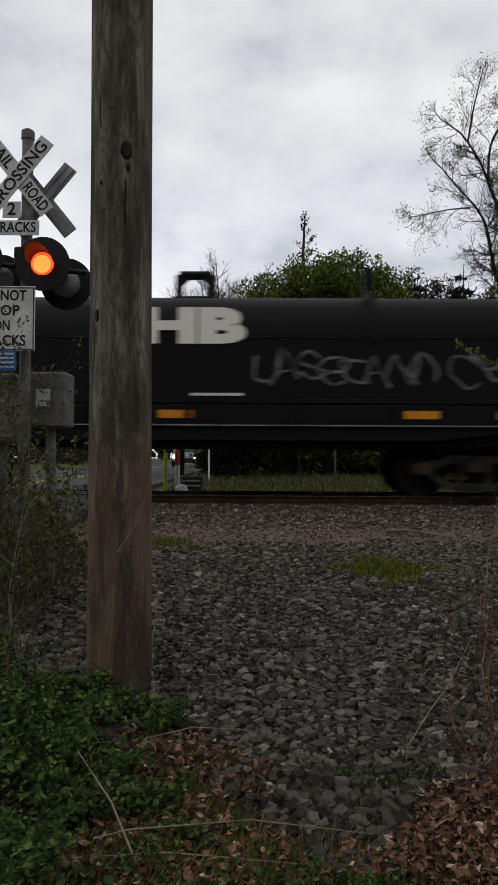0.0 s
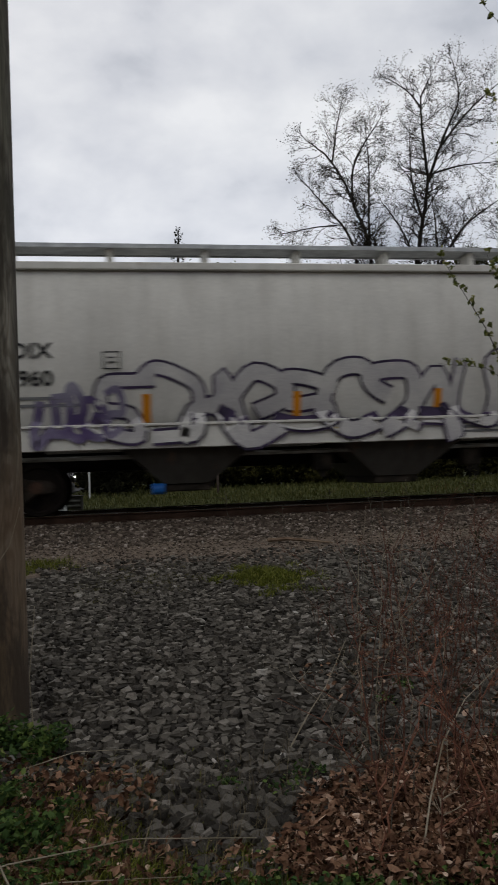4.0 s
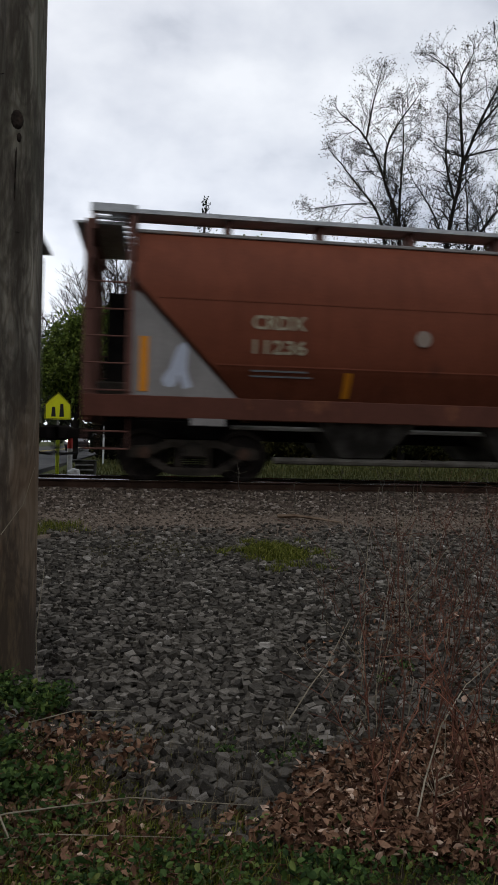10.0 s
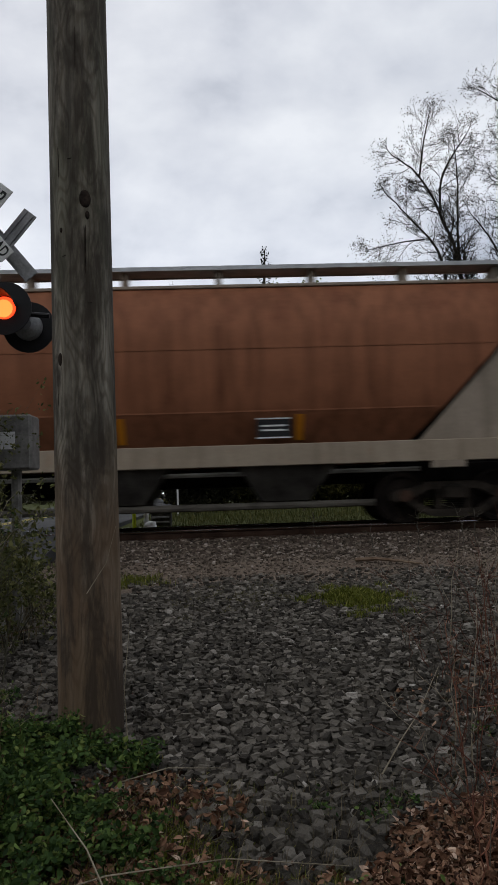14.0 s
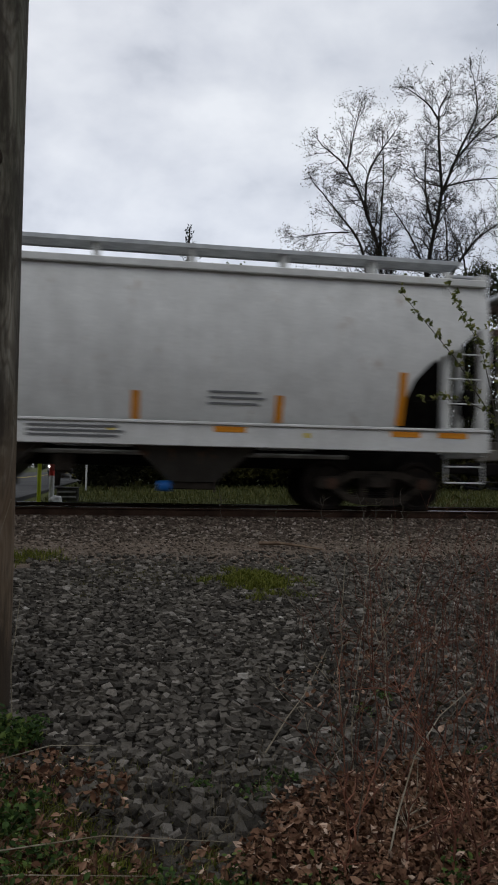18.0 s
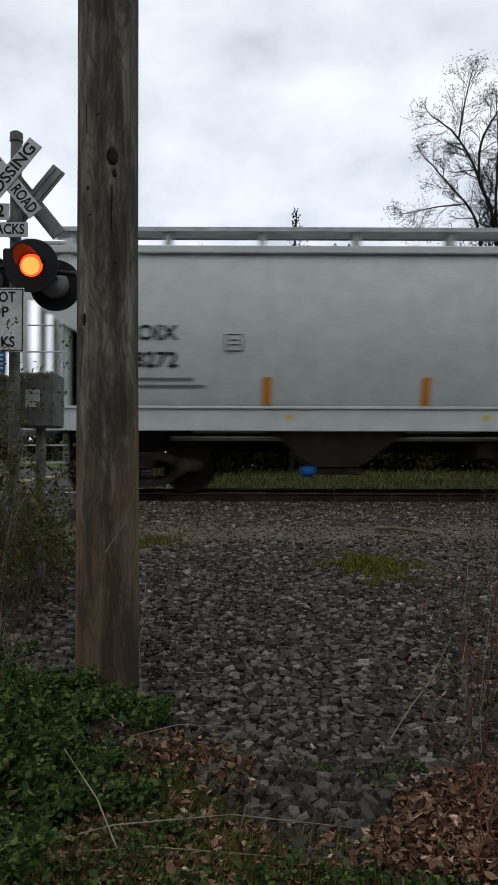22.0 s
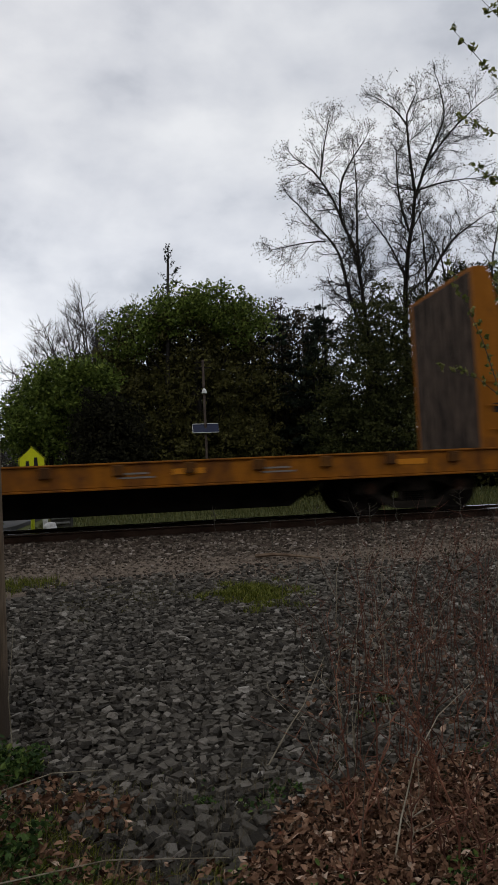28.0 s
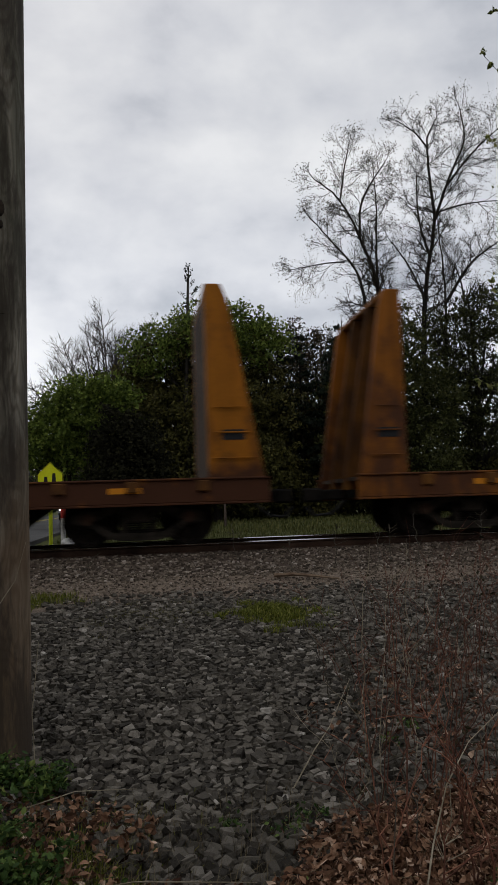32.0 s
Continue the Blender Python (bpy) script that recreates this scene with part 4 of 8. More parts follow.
def coil_car(car, L, hood_paint, base_paint, top):
    """A coil-steel car: a rounded hood on a deep trough frame."""
    m = Mesh()
    out = [(-1.46, 1.62), (-1.46, top - 0.95)]
    for k in range(25):
        a = math.pi * (1 - k / 24)
        out.append((1.45 * math.cos(a), top - 0.95 + 0.95 * math.sin(a) ** 0.8))
    out += [(1.46, top - 0.95), (1.46, 1.62)]
    m.prism(out, 0.75, L - 0.75, "x")
    hood = part("hood", m, hood_paint, car)
    m = Mesh()
    for x in (0.75, L / 2 - 0.04, L - 0.83):
        m.box(x, x + 0.08, -1.49, 1.49, 1.60, 1.72, 0.01)
    m.box(0.75, L - 0.75, -1.49, -1.45, 1.62, 1.70, 0.01)
    part("hood_trim", m, hood_paint, hood)
    part("hood_seam", Mesh().pipe([(0.75 + (L - 1.5) * k / 24, -1.462, top - 0.96 + 0.015 * math.sin(k * 1.3)) for k in range(25)], 0.013, 5), dark_steel, hood)
    m = Mesh()
    x = L / 2
    arch = [(x - 0.40, top - 0.05), (x - 0.40, top + 0.05), (x - 0.32, top + 0.08), (x - 0.31, top + 0.50), (x + 0.31, top + 0.50), (x + 0.32, top + 0.08), (x + 0.40, top + 0.05), (x + 0.40, top - 0.05)]
    for a, b in zip(arch[2:5], arch[3:6]):
        m.pipe([(a[0], 0, a[1]), (b[0], 0, b[1])], 0.085, 6)
    for sx in (-1, 1):
        m.prism([(x + sx * 0.30, top + 0.45), (x + sx * 0.10, top + 0.45), (x + sx * 0.30, top + 0.25)], -0.06, 0.06)
    m.box(x - 0.42, x + 0.42, -0.12, 0.12, top - 0.06, top + 0.08, 0.02)
    part("lifting_bracket", m, base_paint, hood)
    for x in (L * 0.265, L * 0.735):
        m = Mesh()
        m.prism([(-1.50, top - 1.05), (-1.50, top - 0.75), (-1.18, top - 0.16), (-0.9, top + 0.02), (-0.9, top + 0.42), (-0.78, top + 0.42), (-0.70, top - 0.06), (-1.12, top - 0.34), (-1.40, top - 1.05)], x - 0.07, x + 0.07, "x")
        part("stacking_guide", m, base_paint if base_paint is hood_paint else rust_brown, hood)
    for side in (-1, 1):
        part("side_sill", Mesh().prism([(0.3, 1.24), (0.3, 1.6), (L - 0.3, 1.6), (L - 0.3, 1.24), (L - 2.6, 0.98), (2.6, 0.98)], side * 1.45 - 0.05, side * 1.45 + 0.05), base_paint, car)
        part("sill_flange", Mesh().box(0.2, L - 0.2, side * 1.48 - 0.07, side * 1.48 + 0.07, 1.20, 1.26, 0.01), hood_paint, car)
        for k in range(7):
            x = 1.4 + k * (L - 2.8) / 6
            part("sill_rib", Mesh().box(x - 0.05, x + 0.05, side * 1.53 - 0.04, side * 1.53 + 0.04, 1.26, 1.6, 0.01), base_paint, car)
    part("trough", Mesh().box(0.5, L - 0.5, -1.3, 1.3, 0.85, 1.6, 0.05), dark_steel, car)
    for x0 in (0.0, L - 0.35):
        part("end_platform", Mesh().box(x0, x0 + 0.35, -1.45, 1.45, 1.05, 1.22, 0.02), base_paint, car)
        for y in (-1.3, 1.3):
            part("grab_rail", Mesh().pipe([(x0 + 0.17, y, 1.2), (x0 + 0.17, y, 2.1), (x0 + 0.17, y * 0.5, 2.1), (x0 + 0.17, y * 0.5, 1.2)], 0.018, 6), hood_paint, car)
    for x in (0.8, 2.6, L - 3.1, L - 1.5):
        part("reflector_strip", Mesh().box(x, x + 0.6, -1.512, -1.505, 1.36, 1.5), reflector, car, "orange reflective strip")
    for x in (1.75, L - 1.75):
        bogie(car, x)
    coupler(car, 0.1, -1)
    coupler(car, L - 0.1, 1)


coil_side = lambda z: -1.47  # noqa: E731


def build_black_coil(car, L):
    p = car_paint("black_hood_paint", (0.0075, 0.0068, 0.0066), 0.3, 0.0, seed=3, rough=0.6, spec=0.10)
    coil_car(car, L, p, p, 3.72)
    marks(car, [("IHB", 6.72, 2.94, 0.57, 2.2)], plain("warm_white_paint", (0.80, 0.76, 0.68), 0.6), coil_side, 0.05)
    scrawl(car, 8.0, 11.1, 1.95, 2.5, 5, mottled("faded_grey_spray", (0.05, 0.05, 0.05), (0.20, 0.20, 0.20), 4, 0.7), coil_side, 0.045, loops=8)
    scrawl(car, 11.4, 12.8, 1.95, 2.6, 6, mottled("faded_grey_spray", (0.05, 0.05, 0.05), (0.20, 0.20, 0.20), 4, 0.7), coil_side, 0.05, loops=3)
    bars(car, [(6.9, 1.75, 0.9, 0.05), (7.6, 1.3, 0.7, 0.06), (8.3, 1.3, 0.4, 0.08)], white_paint, wrap=coil_side)
    part("edge_stripe", Mesh().box(0.3, L - 0.3, -1.562, -1.551, 1.228, 1.246), pipe_grey, car, "thin pale line along the edge of the sill flange")
    part("reflector_strip", Mesh().box(6.35, 6.95, -1.512, -1.505, 1.36, 1.5), reflector, car, "orange reflective strip")


rail_car("coil_car", "black steel-coil car with a rounded hood and white lettering", -8.05, 13.7, build_black_coil)


def roix(n, seed, base, rust, mark, ribs=True, dirt=0.25, low=4.0, high=4.6, dx=0.0, rust_to=None):
    def build(car, L):
        p = car_paint(f"hopper_paint_{n}", base, dirt, rust, low, high, seed=seed, rust_col=(0.26, 0.15, 0.075), rust_to=rust_to)
        straight_hopper(car, L, p, p, p, ribs)
        hopper_trucks(car, L)
        marks(car, [(mark[0], 2.75 + dx, 2.78, 0.26, 0.95), (mark[1], 2.75 + dx, 2.32, 0.26, 0.95)], black_paint, side_y)
        bars(car, [(2.3 + dx, 1.98, 1.2, 0.05), (2.3 + dx, 1.86, 1.4, 0.05), (L * 0.55, 1.38, 1.5, 0.04), (L * 0.55, 1.30, 1.6, 0.04), (L * 0.55, 1.22, 1.5, 0.04), (L - 5.2, 2.05, 0.9, 0.04), (L - 5.2, 1.95, 1.0, 0.04), (L - 5.2, 1.85, 0.9, 0.04)], plain("grey_stencil_paint", (0.13, 0.13, 0.13), 0.7), wrap=lambda z: side_y(z) if z > 1.5 else -1.646)
        m = Mesh()
        for a, b, c, d in ((4.05, 4.35, 2.75, 2.77), (4.05, 4.35, 2.47, 2.49), (4.05, 4.07, 2.47, 2.77), (4.33, 4.35, 2.47, 2.77), (4.13, 4.27, 2.66, 2.68), (4.13, 4.27, 2.58, 2.60)):
            m.box(a + dx, b + dx, side_y(2.62) - 0.012, side_y(2.62) - 0.004, c, d)
        part("data_plate", m, black_paint, car, "outlined stencil box")
        strips(car, [(1.78, 1.58, 0.95), (L - 1.74, 1.58, 0.95)] + [((4.7 if n == "cream" else 4.2) + k * (L - 8.2) / 4, 1.56, 0.48) for k in range(5)], wrap=side_y)
        for k in range(4):
            part("yellow_mark", Mesh().box(4.6 + k * 3.4, 4.7 + k * 3.4, -1.648, -1.642, 1.30, 1.38), plain("yellow_mark_paint", (0.6, 0.45, 0.03), 0.6), car)
    return build


def extra(build, *more):
    def both(car, L):
        build(car, L)
        for fn in more:
            fn(car, L)
    return both


rail_car("covered_hopper", "white flat-sided covered hopper car with outlined graffiti", 7.35, 18.7,
         extra(roix("white", 1, (0.66, 0.66, 0.635), 0.0, ("ROIX", "57694")), lambda c, L: bubble(c, "PRODUKST", 6.05, 1.98, 0.86, 3.55, plain("grey_black_spray", (0.06, 0.06, 0.06), 0.6), plain("white_spray_fill", (0.58, 0.58, 0.555), 0.6), side_y)), "hopper car")


def round_car(n, seed, body, sill, plate, post, rust=0.0, low=3.2, high=4.4, dirt=0.5, mark=None, mark_mat=None, bays=4, rust_col=(0.30, 0.13, 0.055), streak=0.3, rust_to=None, snug=0.0):
    def build(car, L):
        p = car_paint(f"hopper_paint_{n}", body, dirt, rust, low, high, streak=streak, seed=seed, rust_col=rust_col, rust_to=rust_to)
        s = car_paint(f"sill_paint_{n}", sill, dirt, 0.25, 0.9, 1.3, seed=seed + 1)
        q = car_paint(f"plate_paint_{n}", plate, dirt, 0.3, 1.2, 3.0, seed=seed + 2)
        round_hopper(car, L, p, s, q, post, bays, snug)
        hopper_trucks(car, L)
        if mark:
            marks(car, [(mark[0], 3.35, 2.80, 0.24, 0.95), (mark[1], 3.35, 2.38, 0.24, 0.95)], mark_mat or black_paint, flow_y)
        bars(car, [(2.9, 1.97, 1.0, 0.04), (2.9, 1.88, 1.1, 0.04)], plain("grey_stencil_paint", (0.13, 0.13, 0.13), 0.7), wrap=flow_y)
        m = Mesh()
        y = -flow_width(1.92)
        xp = L - 5.5 if L > 15 else L - 4.0
        m.box(xp, xp + 0.6, y - 0.02, y - 0.01, 1.62, 1.92)
        part("data_panel", m, black_paint, car, "black stencil panel")
        bars(car, [(xp + 0.08, 1.80, 0.44, 0.03), (xp + 0.08, 1.72, 0.44, 0.03), (xp, 1.93, 0.6, 0.025), (xp, 1.59, 0.6, 0.025)], white_paint, wrap=lambda z: y - 0.016)
        for x in (0.95, L - 1.1):
            part("reflector_strip", Mesh().box(x, x + 0.15, -1.494, -1.483, 1.55, 2.5), reflector, car, "orange reflective strip")
        strips(car, [(4.6 + k * (L - 9.4) / 3, 1.56, 0.44) for k in range(4)] if L > 15 else [(L - 4.2 - 2.45 * k, 1.56, 0.44) for k in range(3)], wrap=flow_y)
    return build


def blue_discs(car, L):
    for x in (9.4,):
        m = Mesh().rod((x, flow_y(2.7) - 0.02, 2.7), (x, flow_y(2.7) - 0.005, 2.7), 0.27, n=24)
        d = part("emblem", m, plain("blue_emblem_paint", (0.03, 0.10, 0.30), 0.5), car, "blue round emblem with a white band")
        part("emblem_band", Mesh().box(x - 0.25, x + 0.25, flow_y(2.7) - 0.026, flow_y(2.7) - 0.021, 2.65, 2.76), white_paint, d)


rail_car("covered_hopper", "grimy grey round-sided covered hopper car with a blue emblem", 27.52, 18.8,
         extra(round_car("grime", 2, (0.37, 0.335, 0.275), (0.32, 0.30, 0.27), (0.25, 0.23, 0.205), grey_post, 0.25, 2.6, 1.2, 0.8, ("GACX", "16281"), plain("faded_stencil", (0.16, 0.16, 0.16), 0.7), rust_col=(0.10, 0.075, 0.055)), blue_discs,
               lambda c, L: scrawl(c, 13.2, 14.9, 1.95, 2.4, 21, plain("grey_black_spray", (0.06, 0.06, 0.06), 0.6), flow_y, 0.05, loops=6),
               lambda c, L: scrawl(c, 5.4, 6.8, 2.0, 2.4, 22, plain("grey_black_spray", (0.06, 0.06, 0.06), 0.6), flow_y, 0.04, loops=5)), "hopper car")
rail_car("covered_hopper", "cream flat-sided covered hopper car with large dark graffiti", 47.43, 18.8,
         extra(roix("cream", 3, (0.62, 0.60, 0.545), 0.32, ("ROIX", "57960"), False, 0.5),
               lambda c, L: scrawl(c, 3.9, 13.6, 1.16, 2.5, 31, ink, on_sill, 0.052, loops=12, fill=mottled("cream_spray_fill", (0.42, 0.40, 0.40), (0.60, 0.58, 0.54), 1.2, 0.7)),
               lambda c, L: scrawl(c, 2.9, 4.3, 1.2, 2.1, 33, violet, on_sill, 0.14, loops=5)), "hopper car")
rail_car("covered_hopper", "grey round-sided covered hopper car", 67.75, 19.1,
         round_car("plain_grey", 4, (0.38, 0.385, 0.38), (0.40, 0.40, 0.39), (0.42, 0.42, 0.41), pale_post, 0.1, 3.4, 4.4, 0.5, ("GPFX", "11837")), "hopper car")
rail_car("covered_hopper", "grey round-sided covered hopper car with a rust-flecked eave", 88.3, 19.1,
         round_car("rust_eave", 5, (0.42, 0.43, 0.43), (0.46, 0.455, 0.44), (0.46, 0.46, 0.45), pale_post, 0.72, 3.35, 4.1, 0.4, ("GPFX", "11908"), rust_col=(0.42, 0.17, 0.055), rust_to=8.0), "hopper car")
rail_car("covered_hopper", "pale round-sided covered hopper car with heavy orange rust and graffiti", 108.82, 18.85,
         extra(round_car("rust_heavy", 6, (0.42, 0.40, 0.36), (0.40, 0.385, 0.35), (0.46, 0.43, 0.39), grey_post, 1.0, 2.9, 4.0, 0.7, ("NLSX", "1055"), rust_col=(0.40, 0.20, 0.105)),
               lambda c, L: scrawl(c, 6.2, 10.2, 1.25, 1.85, 41, plain("grey_green_spray", (0.16, 0.18, 0.15), 0.7), lambda z: min(-1.54, flow_y(z)), 0.10, loops=7, fill=mottled("pale_green_fill", (0.25, 0.27, 0.23), (0.42, 0.43, 0.40), 2, 0.7)),
               lambda c, L: scrawl(c, 10.6, 15.0, 1.2, 1.9, 43, mottled("teal_black_spray", (0.010, 0.018, 0.028), (0.05, 0.07, 0.085), 3, 0.7), lambda z: min(-1.54, flow_y(z)), 0.15, loops=9)), "hopper car")


def pale_discs(car, L):
    for x in (6.0, 12.9):
        m = Mesh().rod((x, flow_y(2.65) - 0.02, 2.65), (x, flow_y(2.65) - 0.005, 2.65), 0.15, n=20)
        part("emblem", m, plain("faded_emblem_paint", (0.24, 0.19, 0.15), 0.6), car, "pale round emblem")


rail_car("covered_hopper", "dark red-brown round-sided covered hopper car with grey ends", 128.81, 19.4,
         extra(round_car("oxide", 7, (0.165, 0.047, 0.023), (0.100, 0.036, 0.023), (0.24, 0.225, 0.21), car_paint("oxide_post", (0.13, 0.06, 0.045), 0.5, 0.2, 1, 4), 0.3, 3.0, 1.4, 0.6, ("CRDX", "11236"), plain("yellowed_stencil", (0.36, 0.32, 0.22), 0.7), rust_col=(0.05, 0.022, 0.016)), pale_discs,
               lambda c, L: scrawl(c, 14.2, 16.4, 2.1, 2.5, 51, plain("white_chalk", (0.45, 0.43, 0.41), 0.8), flow_y, 0.03, loops=7),
               lambda c, L: scrawl(c, 0.95, 1.8, 1.6, 2.4, 52, plain("pale_blue_spray", (0.42, 0.45, 0.52), 0.7), lambda z: -1.47, 0.14, loops=3)), "hopper car")
rail_car("covered_hopper", "clean pale blue-white flat-sided covered hopper car", 149.07, 18.8,
         extra(roix("clean", 8, (0.63, 0.67, 0.65), 0.0, ("ROIX", "57206"), True, 0.12),
               lambda c, L: bars(c, [(7.6 + k * 0.19, 2.06, 0.15, 0.10) for k in range(11)], red_paint, wrap=side_y)), "hopper car")
rail_car("covered_hopper", "rust-brown round-sided covered hopper car with beige sills", 169.2, 18.9,
         extra(round_car("brown", 9, (0.25, 0.100, 0.050), (0.33, 0.27, 0.20), (0.29, 0.24, 0.185), car_paint("beige_post", (0.26, 0.22, 0.17), 0.6, 0.5, 1, 4), 0.45, 2.2, 4.4, 0.8, None, rust_col=(0.15, 0.052, 0.026), streak=0.5),
               lambda c, L: scrawl(c, 6.9, 8.3, 1.3, 2.1, 61, plain("grey_black_spray", (0.06, 0.06, 0.06), 0.6), lambda z: min(-1.54, flow_y(z)), 0.09, loops=2)), "hopper car")


def build_two_tone_coil(car, L):
    coil_car(car, L, car_paint("stained_white_hood", (0.62, 0.585, 0.54), 0.5, 0.35, 3.0, 2.0, seed=4), car_paint("grey_trough", (0.20, 0.19, 0.18), 0.6, 0.3, 1, 2, seed=5), 3.55)
    m = Mesh().box(0.78, L - 0.78, -1.472, -1.462, 1.72, 2.45)
    part("hood_band", m, car_paint("grey_band_paint", (0.17, 0.165, 0.16), 0.6, seed=6), car, "dark grey lower band of the hood")


rail_car("coil_car", "stained white and grey steel-coil car with a rounded hood", 190.45, 13.9, build_two_tone_coil)


def build_white_coil(car, L):
    p = car_paint("cream_hood", (0.72, 0.665, 0.60), 0.45, 0.40, 2.9, 1.5, seed=7, rust_col=(0.30, 0.17, 0.11))
    coil_car(car, L, p, car_paint("cream_trough", (0.46, 0.39, 0.33), 0.9, 0.9, 1.7, 1.0, seed=8, rust_col=(0.13, 0.07, 0.045)), 3.55)
    marks(car, [("CR 623624", 3.5, 1.41, 0.20, 1.9)], black_paint, lambda z: -1.50)
    bars(car, [(5.3 + k * 0.2, 2.28, 0.15, 0.17) for k in range(7)] + [(5.35, 1.86, 1.05, 0.05), (5.35, 1.74, 1.05, 0.07)], black_paint, wrap=coil_side)
    scrawl(car, 1.8, 2.9, 1.95, 2.35, 71, black_paint, coil_side, 0.045, loops=6)
    scrawl(car, 4.2, 5.1, 1.8, 2.1, 78, black_paint, coil_side, 0.05, loops=5)
    scrawl(car, 8.6, 12.4, 1.8, 2.3, 73, black_paint, coil_side, 0.085, loops=7)


rail_car("coil_car", "cream steel-coil car with dark graffiti and rust stains", 206.15, 13.75, build_white_coil)


def yellow_bars(car, L):
    for x in (0.3, 1.0, 5.2, 9.0, 13.2, L - 1.9, L - 1.0):
        part("reflector_strip", Mesh().box(x, x + 0.55, -1.650, -1.643, 1.36, 1.46), reflector, car, "orange reflective strip")


def placard(car, L):
    part("stencil_panel", Mesh().box(1.0, 1.4, side_y(2.7) - 0.012, side_y(2.7) - 0.004, 2.55, 2.85), white_paint, car, "white blank panel")


rail_car("covered_hopper", "dirty cream flat-sided covered hopper car with a stained top", 222.16, 18.3,
         extra(roix("stained", 10, (0.66, 0.655, 0.625), 0.6, ("GPFX", "11710"), False, 0.3, 2.8, 3.7, rust_to=5.5), yellow_bars, placard), "hopper car")
rail_car("covered_hopper", "beige rusted round-sided covered hopper car with blue-edged graffiti", 241.75, 18.55,
         extra(round_car("beige", 11, (0.40, 0.355, 0.29), (0.38, 0.34, 0.29), (0.40, 0.37, 0.33), grey_post, 0.8, 3.1, 4.3, 0.8, ("NLSX", "1242"), rust_col=(0.38, 0.22, 0.12), streak=0.45),
               lambda c, L: scrawl(c, 3.3, 8.0, 1.15, 2.0, 81, blue_ink, lambda z: min(-1.54, flow_y(z)), 0.05, loops=8, fill=mottled("beige_spray_fill", (0.22, 0.185, 0.14), (0.33, 0.29, 0.23), 2, 0.7)),
               lambda c, L: scrawl(c, 8.3, 9.3, 1.3, 2.05, 82, plain("grey_spray", (0.15, 0.14, 0.13), 0.7), lambda z: min(-1.54, flow_y(z)), 0.07, loops=4)), "hopper car")


def red_placard(car, L):
    y = flow_y(2.05)
    p = part("placard", Mesh().box(8.2, 10.9, y - 0.02, y - 0.008, 1.97, 2.16), white_paint, car, "white placard with red lettering")
    m = Mesh()
    for k in range(8):
        m.box(8.3 + k * 0.18, 8.43 + k * 0.18, y - 0.026, y - 0.021, 2.02, 2.11)
    part("placard_lettering", m, red_paint, p, "unreadable red lettering")
    letters("SIDE ONLY", 0.16, red_paint, "lettering", p, (10.33, y - 0.021, 2.065), depth=0.004, bold=0.004, width=0.98)


rail_car("covered_hopper", "pale blue-grey round-sided covered hopper car with a red placard", 261.6, 19.2,
         extra(round_car("bluegrey", 12, (0.55, 0.59, 0.575), (0.40, 0.385, 0.36), (0.40, 0.38, 0.36), rusty_shaded_post, 0.35, 4.1, 4.5, 0.35, ("GPFX", "10660")), red_placard), "hopper car")
rail_car("covered_hopper", "light blue-grey flat-sided covered hopper car", 282.07, 19.3, roix("light", 13, (0.57, 0.60, 0.575), 0.0, ("ROIX", "58272"), False, 0.15, dx=-0.5), "hopper car")
def lower_body(car, L):
    """Brings the upper works down to those of a low two-bay car."""
    for part_ob in car.children_recursive:
        if part_ob.data.name.split(".")[0] in BOGIE_MESHES:
            continue
        for v in part_ob.data.vertices:
            if v.co.z > 1.5:
                v.co.z = 1.5 + (v.co.z - 1.5) * 0.80


rail_car("covered_hopper", "short dusty white round-sided covered hopper car with large graffiti", 302.5, 13.7,
         extra(round_car("dusty", 14, (0.60, 0.57, 0.53), (0.46, 0.43, 0.39), (0.50, 0.47, 0.43), car_paint("cream_post", (0.36, 0.32, 0.27), 0.6, 0.5, 1.0, 4.5, seed=4, rust_col=(0.16, 0.09, 0.055)), 0.15, 2.6, 1.2, 0.6, None, bays=2, rust_col=(0.22, 0.17, 0.13), snug=0.08),
               lambda c, L: marks(c, [("ERCX 5007", 3.9, 2.55, 0.22, 2.0)], plain("grey_stencil_paint", (0.13, 0.13, 0.13), 0.7), flow_y),
               lambda c, L: letters("MARZL", 1.15, plain("faded_black_spray", (0.045, 0.042, 0.045), 0.7), "spray_paint", c, (9.75, 0, 2.45), spin=1, depth=0.014, bold=-0.012, wrap=flow_y, width=4.3, label="large sprayed black letters"), lower_body), "hopper car")
rail_car("covered_hopper", "short dusty white round-sided covered hopper car", 317.6, 12.9,
         round_car("dusty_two", 15, (0.62, 0.585, 0.525), (0.46, 0.44, 0.40), (0.52, 0.49, 0.44), pale_post, 0.4, 3.9, 4.5, 0.5, ("CSXT", "253"), bays=2, snug=0.08), "hopper car")


